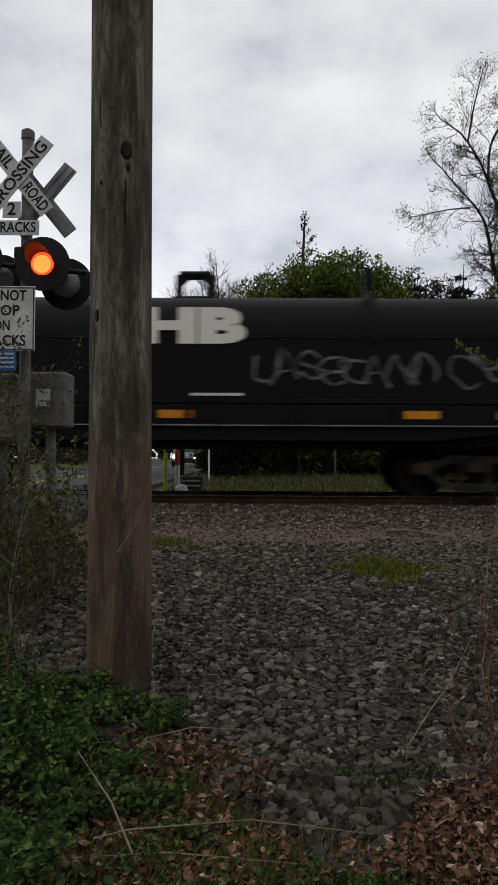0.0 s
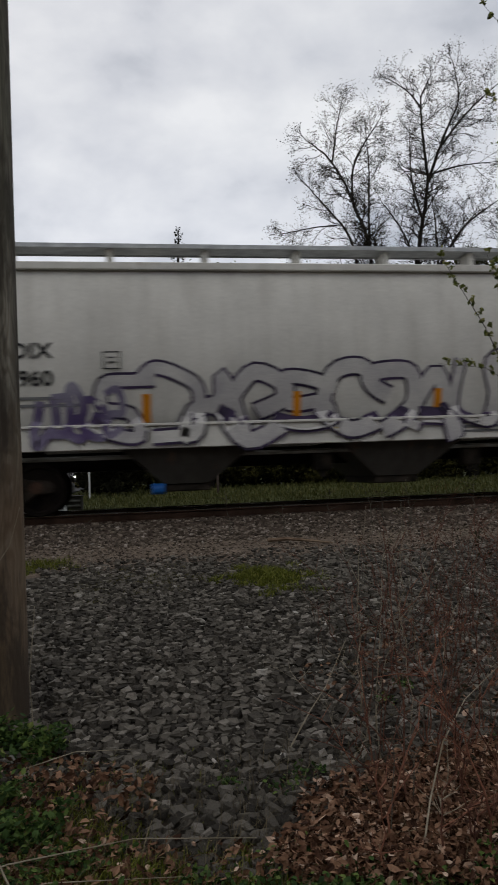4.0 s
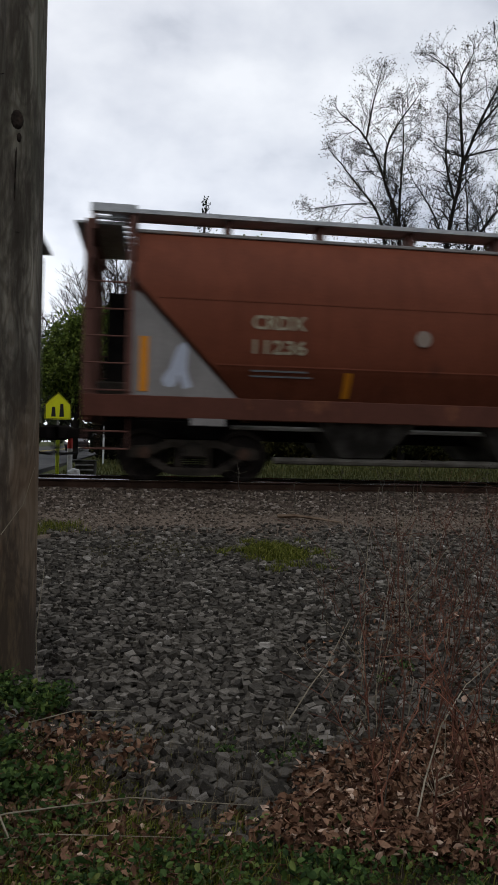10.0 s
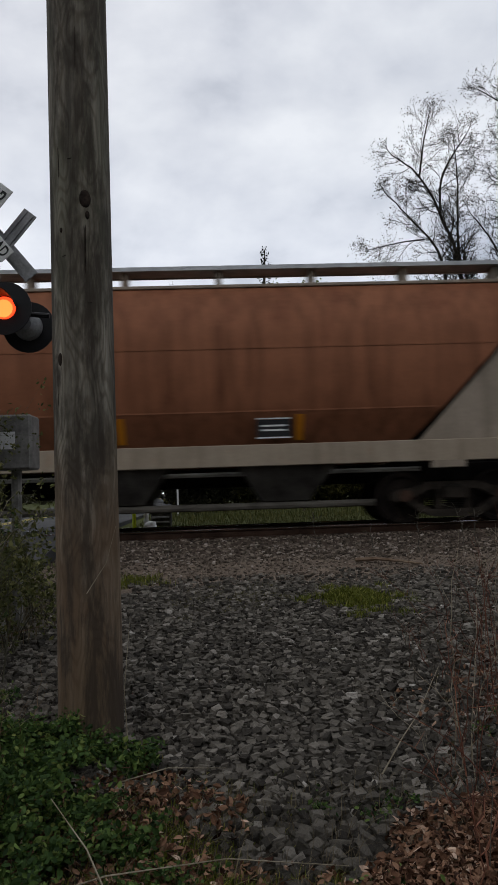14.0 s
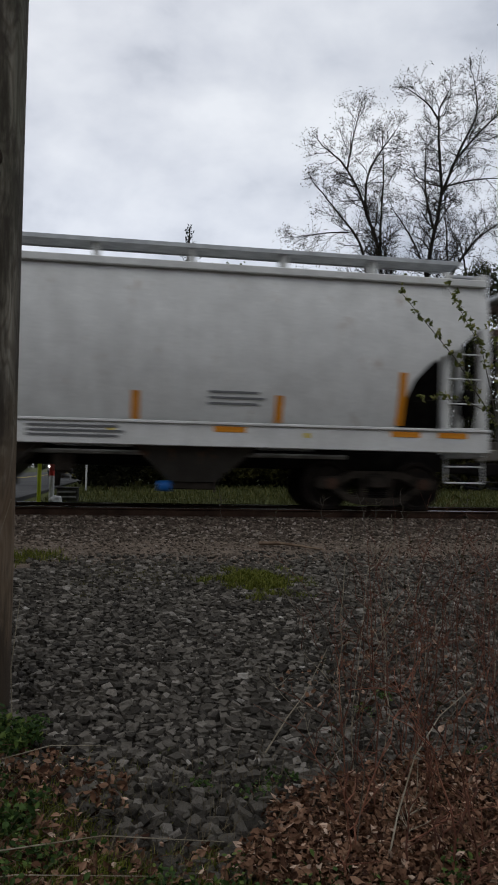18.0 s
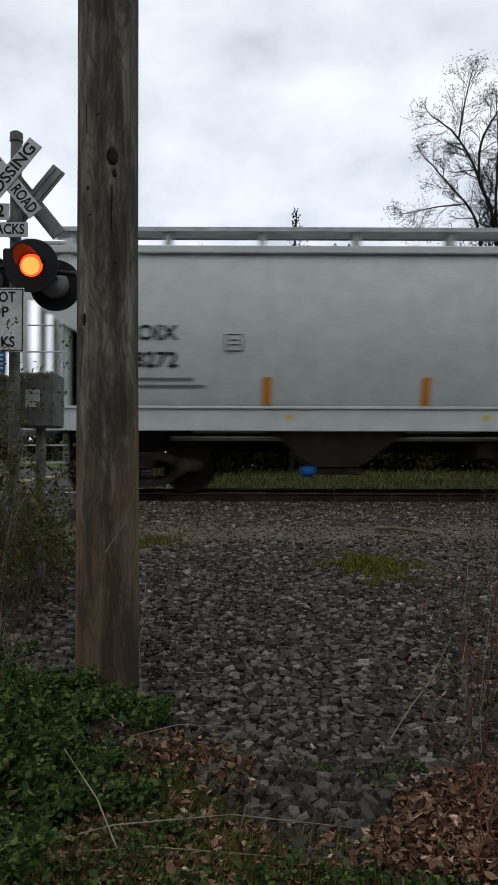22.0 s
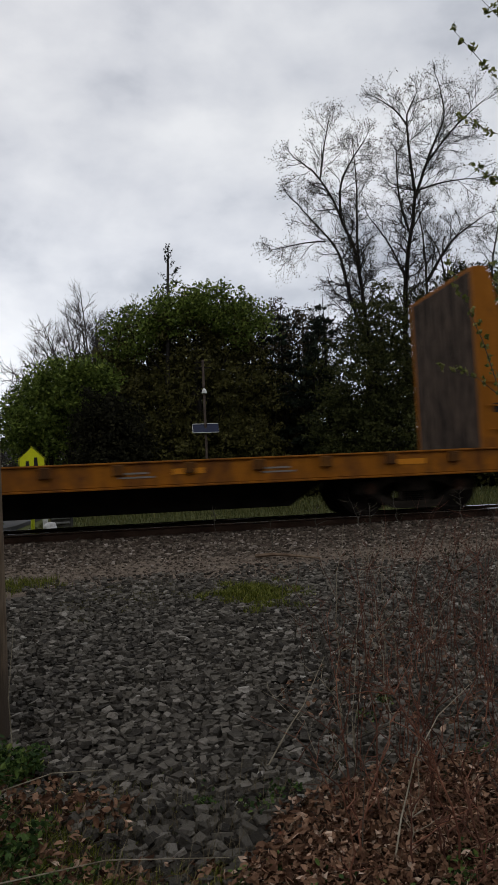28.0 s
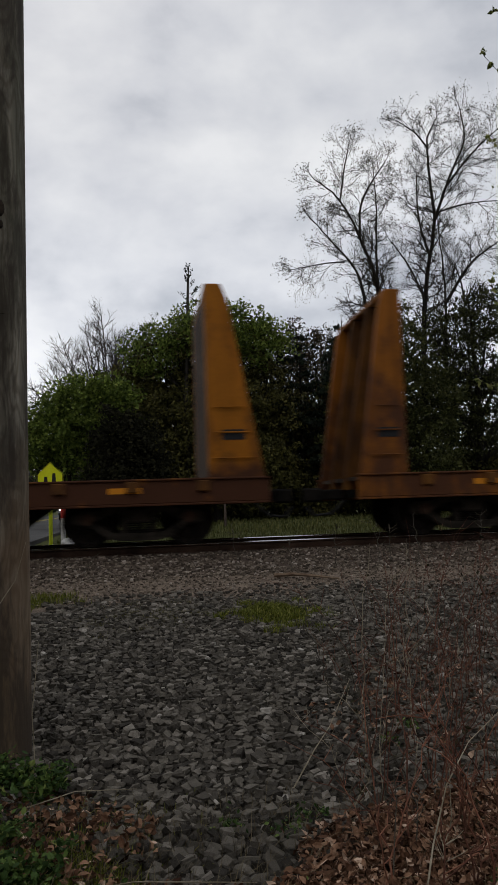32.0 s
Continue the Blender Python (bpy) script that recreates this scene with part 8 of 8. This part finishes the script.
def bramble(seed, x, y, height, lean, mat, twigs=4, r=0.004, leaves=0):
    """One arching bare stem with side twigs."""
    rng = random.Random(seed)
    t = tagged(empty("bramble", pose(0, 0, 0)), "thin leafless red-brown bramble stem" if mat in (red_stem, bright_stem) else "dry brown upright weed stem" if mat is dry_stem else "dry pale straw-coloured bramble stem", "bramble", group="brambles")
    z0 = ground_z(y) - 0.02
    m = Mesh()
    a = rng.uniform(0, 6.28)
    pts = []
    for k in range(9):
        f = k / 8
        pts.append((x + lean * f * f * math.cos(a) + rng.gauss(0, 0.012), y + 0.6 * lean * f * f * math.sin(a) + rng.gauss(0, 0.012), z0 + height * (f - 0.18 * f * f * min(1.5, lean / max(0.1, height)))))
    m.pipe(pts, [r * (1 - 0.75 * k / 8) for k in range(9)], 5)
    part("stem", m, mat, t)
    tips = []
    for k in range(twigs):
        i = rng.randint(2, 7)
        p = Vector(pts[i])
        d = Vector((rng.gauss(0, 1), rng.gauss(0, 0.7), rng.uniform(0.2, 1.2))).normalized()
        ln = height * rng.uniform(0.12, 0.3)
        q = p + d * ln * 0.5
        e = q + (d + Vector((rng.gauss(0, 0.4), 0, rng.gauss(0.1, 0.3)))).normalized() * ln * 0.5
        part("twig", Mesh().pipe([p, q, e], [r * 0.5, r * 0.4, r * 0.2], 4), mat, t)
        tips += [p.lerp(q, rng.random()), q.lerp(e, rng.random()), e]
    if leaves:
        leaf_object("new_growth", [(v + Vector((rng.gauss(0, 0.006), rng.gauss(0, 0.006), 0)))[:] for v in tips for _ in range(leaves)], (0.015, 0.03), weed_leaf if leaves > 2 else bud, t, seed)
    return t


rb = random.Random(5)
for k in range(120):
    y = 2.7 + 3.6 * rb.random() ** 1.2
    x = rb.uniform(0.20 * y + 0.25, 0.52 * y + 0.35)
    mt = rb.choice((red_stem, red_stem, red_stem, grey_twig, straw_stem))
    bramble(300 + k, x, y, rb.uniform(0.3, 1.15) * (0.65 if x < 0.3 * y else 1.15), rb.uniform(0.1, 0.6), mt, rb.randint(3, 7), rb.uniform(0.0024, 0.0052), 1 if rb.random() < 0.3 else 0)
for k in range(34):
    y = 3.2 + 4.2 * rb.random()
    x = rb.uniform(0.30 * y + 0.1, 0.60 * y + 0.3)
    bramble(600 + k, x, y, rb.uniform(0.35, 1.25), rb.uniform(0.1, 0.5), rb.choice((red_stem, red_stem, red_stem, grey_twig)), rb.randint(4, 8), rb.uniform(0.0028, 0.005), 1 if rb.random() < 0.4 else 0)
for k in range(44):
    y = 2.35 + 1.5 * rb.random()
    x = rb.uniform(0.26 * y + 0.12, 0.56 * y + 0.3)
    bramble(700 + k, x, y, rb.uniform(0.3, 0.95), rb.uniform(0.15, 0.6), rb.choice((bright_stem, bright_stem, red_stem)), rb.randint(3, 6), rb.uniform(0.003, 0.0055), 0)
for k in range(26):
    y = rb.uniform(3.6, 6.2)
    bramble(420 + k, rb.uniform(-0.42 * y - 0.3, -0.34 * y + 0.12), y, rb.uniform(0.5, 2.0), rb.uniform(0.1, 0.7), rb.choice((red_stem, grey_twig, grey_twig, straw_stem)), rb.randint(3, 8), rb.uniform(0.002, 0.005), rb.choice((0, 3, 4)))
for k in range(26):
    bramble(820 + k, rb.uniform(-1.65, -1.12), rb.uniform(3.5, 4.5), rb.uniform(0.45, 0.95), rb.uniform(0.05, 0.2), rb.choice((straw_stem, dry_stem, dry_stem)), 2, rb.uniform(0.002, 0.0035), 0)
for k, (x, y, h) in enumerate(((1.42, 11.2, 0.78), (3.0, 11.1, 0.72), (3.75, 11.2, 0.80), (3.95, 11.3, 0.66), (4.4, 11.2, 0.82), (5.5, 11.2, 0.86), (5.9, 11.0, 0.6), (2.2, 10.8, 0.5), (-0.9, 10.9, 0.45))):
    bramble(460 + k, x, y, h, 0.25, grey_twig, 7, 0.008, 2)


def stalk(points, r, mat, label):
    t = tagged(empty("dry_stalk", pose(0, 0, 0)), label, "stalk", group="dry stalks")
    n = len(points)
    part("stem", Mesh().pipe(points, [r * (1 - 0.6 * k / (n - 1)) for k in range(n)], 5), mat, t)


stalk([(-0.85, 2.72, 0.03), (-0.5, 2.76, 0.10), (-0.05, 2.8, 0.12), (0.42, 2.84, 0.05)], 0.004, straw_stem, "long pale dry stalk lying over the earth")
stalk([(-0.80, 2.70, 0.02), (-0.35, 2.70, 0.05), (0.2, 2.66, 0.03)], 0.003, straw_stem, "thin pale stalk lying over the earth")
stalk([(-0.43, 2.60, 0.02), (-0.58, 2.82, 0.17), (-0.78, 3.10, 0.25)], 0.0045, straw_stem, "pale dry stalk rising from the weeds")
stalk([(-0.62, 4.30, 0.0), (-0.64, 4.31, 0.35), (-0.60, 4.30, 0.75)], 0.004, straw_stem, "pale dry stalk standing by the pole")
stalk([(-0.86, 4.36, 0.92), (-0.74, 4.37, 1.10), (-0.68, 4.38, 1.32)], 0.003, straw_stem, "dry tendril clinging to the pole")
stalk([(-0.60, 3.72, 0.06), (-0.35, 3.78, 0.10), (-0.05, 3.85, 0.06)], 0.0035, straw_stem, "short dry stalk across the leaves")
stalk([(1.0, 2.6, 0.03), (1.10, 2.75, 0.16), (1.25, 2.95, 0.30), (1.45, 3.15, 0.40), (1.75, 3.4, 0.46)], 0.0045, straw_stem, "pale arching bramble cane")
stalk([(0.75, 3.75, 0.03), (0.90, 3.9, 0.16), (1.02, 4.02, 0.24), (1.20, 4.2, 0.45)], 0.0045, straw_stem, "pale broken twig among the brambles")
stalk([(1.84, 10.25, 0.47), (2.1, 10.1, 0.49), (2.42, 9.95, 0.46), (2.68, 9.8, 0.43)], 0.032, mottled("fallen_branch_wood", (0.13, 0.085, 0.055), (0.26, 0.19, 0.13), 6, 0.9, 0.4, 30), "broken branch lying on the gravel")
stalk([(1.3, 3.95, 0.05), (1.55, 4.0, 0.10), (1.95, 4.05, 0.08)], 0.012, grey_twig, "short grey branch on the ground")


def bush(name, label, x, y, height, width, seed, leaves, mat, bark, stems=12, size=(0.022, 0.05)):
    t = tagged(empty(name, pose(0, 0, 0)), label, "bush")
    w = Wood(seed)
    rng = random.Random(seed)
    z0 = ground_z(y)
    for k in range(stems):
        a = rng.uniform(0, 6.28)
        w.grow((x + rng.gauss(0, 0.1), y + rng.gauss(0, 0.1), z0 - 0.02), (math.cos(a) * width / height, math.sin(a) * width / height, 1.0), height * rng.uniform(0.5, 0.8), 0.008, 2, 0.8, 0.05, (3, 5), (0.35, 0.6), 0.16)
    o = w.ob("trunk", bark, t)
    pts = []
    for p in w.tips:
        for _ in range(leaves):
            pts.append((p + Vector((rng.gauss(0, 0.04), rng.gauss(0, 0.04), rng.gauss(0, 0.04))))[:])
    leaf_object("foliage", pts, size, mat, t, seed)
    return t


moss_twig = mottled("mossy_twig", (0.045, 0.042, 0.026), (0.12, 0.11, 0.075), 5, 0.85, 0.2, 40)
olive = random_tint("olive_bush_leaf", [(0.0, (0.045, 0.052, 0.016)), (0.6, (0.115, 0.122, 0.038)), (1.0, (0.24, 0.23, 0.09))], 0.6, True, 12, 0.2)
bush("bush", "tangled olive-leaved bush at the signal's foot", -2.25, 6.1, 1.9, 0.55, 91, 9, olive, moss_twig, 13)
bush("bush", "tangled twiggy bush beside the signal", -2.75, 6.4, 2.1, 0.6, 92, 9, olive, moss_twig, 13)
bush("bush", "young twiggy bush near the pole", -1.85, 5.5, 1.7, 0.4, 93, 7, olive, moss_twig, 7)
bush("bush", "twiggy bush at the road's edge", -3.1, 5.6, 2.0, 0.6, 94, 8, olive, moss_twig, 10)
bush("bush", "low twiggy bush before the signal mast", -2.0, 6.35, 1.0, 0.5, 95, 7, olive, moss_twig, 12)
bush("bush", "low brown-green bush at the road's edge", -2.35, 7.7, 0.9, 0.6, 96, 7, olive, moss_twig, 12)


young = tagged(empty("young_tree", pose(0, 0, 0)), "young tree with thin branches and clusters of small new leaves", "tree")
wt = Wood(100)
wt.limb([(4.0, 4.9, -0.1), (4.05, 4.9, 1.5), (3.95, 4.85, 3.2), (4.0, 4.85, 5.2)], 0.055, 0.02, 8)
wt.ob("trunk", grey_twig, young)


def hanging_branch(points, seed, leaves, thick=0.006):
    """A leafy branch tip that reaches in from a tree beside the camera; spurs of small leaves."""
    rng = random.Random(seed)
    ps = [Vector((3.99, 4.87, points[0][2] - 0.12))] + [Vector(p) for p in points]
    n = len(ps)
    t = part("branch", Mesh().pipe(ps, [thick * (1 - 0.75 * k / (n - 1)) for k in range(n)], 5), grey_twig, young)
    pts = []
    total = 26
    for k in range(total):
        f = (k + rng.random()) / total * (n - 1)
        i = min(int(f), n - 2)
        p = ps[i].lerp(ps[i + 1], f - i)
        d = Vector((rng.gauss(-0.3, 0.5), rng.gauss(0, 0.5), rng.gauss(0.5, 0.6))).normalized() * rng.uniform(0.03, 0.10) * (1.25 - f / n)
        part("spur", Mesh().pipe([p, p + d], [0.0016, 0.0008], 4), grey_twig, t)
        for _ in range(leaves):
            pts.append((p + d * rng.uniform(0.5, 1.1) + Vector((rng.gauss(0, 0.012), rng.gauss(0, 0.012), rng.gauss(0, 0.012))))[:])
    leaf_object("foliage", pts, (0.018, 0.046), random_tint("young_leaf", [(0.0, (0.075, 0.092, 0.022)), (0.6, (0.17, 0.19, 0.05)), (1.0, (0.36, 0.34, 0.13))], 0.55, True, 15, 0.6), t, seed)


hanging_branch([(3.9, 4.8, 3.7), (3.2, 4.6, 4.05), (2.75, 4.5, 4.30), (2.46, 4.5, 4.62)], 104, 10)
hanging_branch([(3.9, 4.8, 3.6), (3.2, 4.6, 3.8), (2.8, 4.5, 3.86), (2.42, 4.5, 4.0)], 105, 9)
hanging_branch([(3.6, 4.8, 2.9), (3.1, 4.6, 3.1), (2.75, 4.5, 3.2)], 106, 12)
hanging_branch([(3.8, 4.8, 3.3), (3.2, 4.6, 3.5), (2.8, 4.5, 3.5), (2.5, 4.5, 3.66)], 107, 10)
hanging_branch([(3.9, 4.8, 4.0), (3.3, 4.6, 4.4), (2.85, 4.5, 4.7), (2.55, 4.5, 5.0)], 108, 10)

SWAY_PIVOT, SWAY_REST = Vector((2.75, 4.5, 1.25)), 120.0
SWAY = ((0, 148), (0.3, 142), (0.6, 152), (0.9, 151), (1.2, 134), (1.5, 138), (1.8, 124), (2.1, 118), (2.4, 115), (3.0, 104), (3.3, 106), (3.6, 112), (4.2, 112), (5.5, 104), (7, 99), (8, 99), (9, 121), (10, 98), (11, 98), (12, 121), (13, 122), (14.5, 112), (16, 104), (17, 118), (18, 123), (19, 119), (20, 108), (21, 101), (22, 115), (23, 136), (24, 128), (25, 150), (26.5, 120), (28, 104), (29, 128), (29.4, 136), (30, 103), (31, 106), (32, 100))


def build_sapling():
    """A thin sapling in young leaf whose long shoot swings in the wind about its fork."""
    rng = random.Random(141)
    t = tagged(empty("sapling", pose(0, 0, 0)), "thin swaying sapling with young leaves along its shoots", "tree")
    px, py, pz = SWAY_PIVOT
    part("trunk", Mesh().pipe([(px + 0.25, py, -0.05), (px + 0.18, py, 0.5), (px, py, pz)], [0.014, 0.011, 0.008], 6), grey_twig, t)

    def at(r, turn, y=0.0):
        a = radians(SWAY_REST + turn)
        return Vector((r * math.cos(a), y, r * math.sin(a)))

    twigs = [([at(0, 0), at(0.6, -7), at(1.2, -4, 0.05), at(1.8, 0, 0.08)], 0.0065, 30), ([at(0.7, -7), at(1.2, -11, -0.06), at(1.65, -7.5, -0.1)], 0.004, 20),
             ([at(0.75, -7), at(0.95, 2, 0.05), at(1.15, 16, 0.08)], 0.0035, 12), ([at(0.6, -7), at(1.0, -20, 0.1), at(1.4, -22, 0.15)], 0.004, 16)]
    main = None
    pts = []
    for ps, thick, total in twigs:
        n = len(ps)
        tube = Mesh().pipe(ps, [thick * (1 - 0.75 * k / (n - 1)) for k in range(n)], 5)
        if main is None:
            main = part("branch", tube, grey_twig, t, "long thin shoot with young leaves")
            main.location = SWAY_PIVOT
        else:
            part("twig", tube, grey_twig, main)
        for k in range(total):
            f = (0.3 + 0.7 * (k + rng.random()) / total) * (n - 1)
            i = min(int(f), n - 2)
            p = ps[i].lerp(ps[i + 1], f - i)
            d = Vector((rng.gauss(-0.2, 0.4), rng.gauss(0, 0.4), rng.gauss(0.6, 0.3))).normalized() * rng.uniform(0.02, 0.06)
            pts += [(p + d * rng.uniform(0.4, 1.1) + Vector((rng.gauss(0, 0.008), rng.gauss(0, 0.008), rng.gauss(0, 0.008))))[:] for _ in range(5)]
    leaf_object("foliage", pts, (0.02, 0.045), MATS["young_leaf"], main, 142)
    return main


sway_branch = build_sapling()

# wood's edge behind the camera, out of view, added to hold back sky light
thicket("woods_behind", "unseen wood edge added behind the viewpoint to dim the sky light", lambda r: (r.uniform(-30, 34), r.uniform(-22, -9)), 26000, (0.35, 0.8), dark_leaf, 120, lambda x: 9.0)


# ---- the nearest stones, each by itself ----
def near_stones():
    rng = random.Random(19)
    shapes = []
    corners = [(x, y, z) for x in (-0.5, 0.5) for y in (-0.5, 0.5) for z in (-0.5, 0.5)]
    quads = [(0, 1, 3, 2), (4, 6, 7, 5), (0, 4, 5, 1), (2, 3, 7, 6), (0, 2, 6, 4), (1, 5, 7, 3)]
    for k in range(24):
        w, h = rng.uniform(0.55, 0.85), rng.uniform(0.38, 0.60)
        m = Mesh().add([(x * rng.uniform(0.5, 1.2), y * w * rng.uniform(0.5, 1.2), z * h * rng.uniform(0.6, 1.2)) for x, y, z in corners], quads)
        ob = m.ob("stone", random_tint("loose_grey_stone", GREY_STONES, 0.85, False, 30), 0)
        bm = bmesh.new()
        bm.from_mesh(ob.data)
        bmesh.ops.bevel(bm, geom=bm.edges[:], offset=0.025, segments=1, affect="EDGES")
        bm.to_mesh(ob.data)
        bm.free()
        shapes.append(ob.data)
        bpy.data.objects.remove(ob)
    spots = []
    gap, y = 0.050, 2.62
    while y < 3.45:
        x = -0.6
        while x < 1.4:
            q = (x + rng.uniform(-0.38, 0.38) * gap, y + rng.uniform(-0.38, 0.38) * gap)
            if in_tongue(*q):
                spots.append(q)
            x += gap
        y += gap
    for x, y in spots:
        o = bpy.data.objects.new("stone", rng.choice(shapes))
        scene.collection.objects.link(o)
        o.parent = ground
        s = 0.044 + 0.040 * rng.random() ** 1.5
        o.location = (x, y, ground_z(y) + 0.004 + s * 0.16 + 0.008 * rng.random())
        o.rotation_euler = (rng.gauss(0, 0.32), rng.gauss(0, 0.32), rng.uniform(0, 6.28))
        o.scale = (s, s, s)


near_stones()


def motions():
    """The train rolls past at an even pace; wheels turn while they are before the camera."""
    for car, front, length in CARS:
        walk(car, [(0, pose(front, TRACK_Y, RAIL_Z)), (32, pose(front - SPEED * 32, TRACK_Y, RAIL_Z))])
    place = {car.name: front for car, front, _ in CARS}
    step = math.degrees(SPEED / FPS / 0.457)
    for wheel, car, along, x in WHEELS:
        start = (place[car.name] + along - 9.5) / SPEED
        end = (place[car.name] + along + 5.5) / SPEED
        f0, f1 = max(0, round(start * FPS)), min(32 * FPS, round(end * FPS))
        if f1 <= f0:
            continue
        rows = [] if f0 == 0 else [(0, pose(x, 0, 0.457))]
        rows += [(f / FPS, pose(x, 0, 0.457, 0, -step * (f - f0), 0)) for f in range(f0, f1 + 1)]
        if f1 < 32 * FPS:
            rows.append((32, pose(x, 0, 0.457, 0, -step * (f1 - f0), 0)))
        walk(wheel, rows)
    walk(sway_branch, [(t, pose(*SWAY_PIVOT, 0, SWAY_REST - angle, 0)) for t, angle in SWAY])


motions()
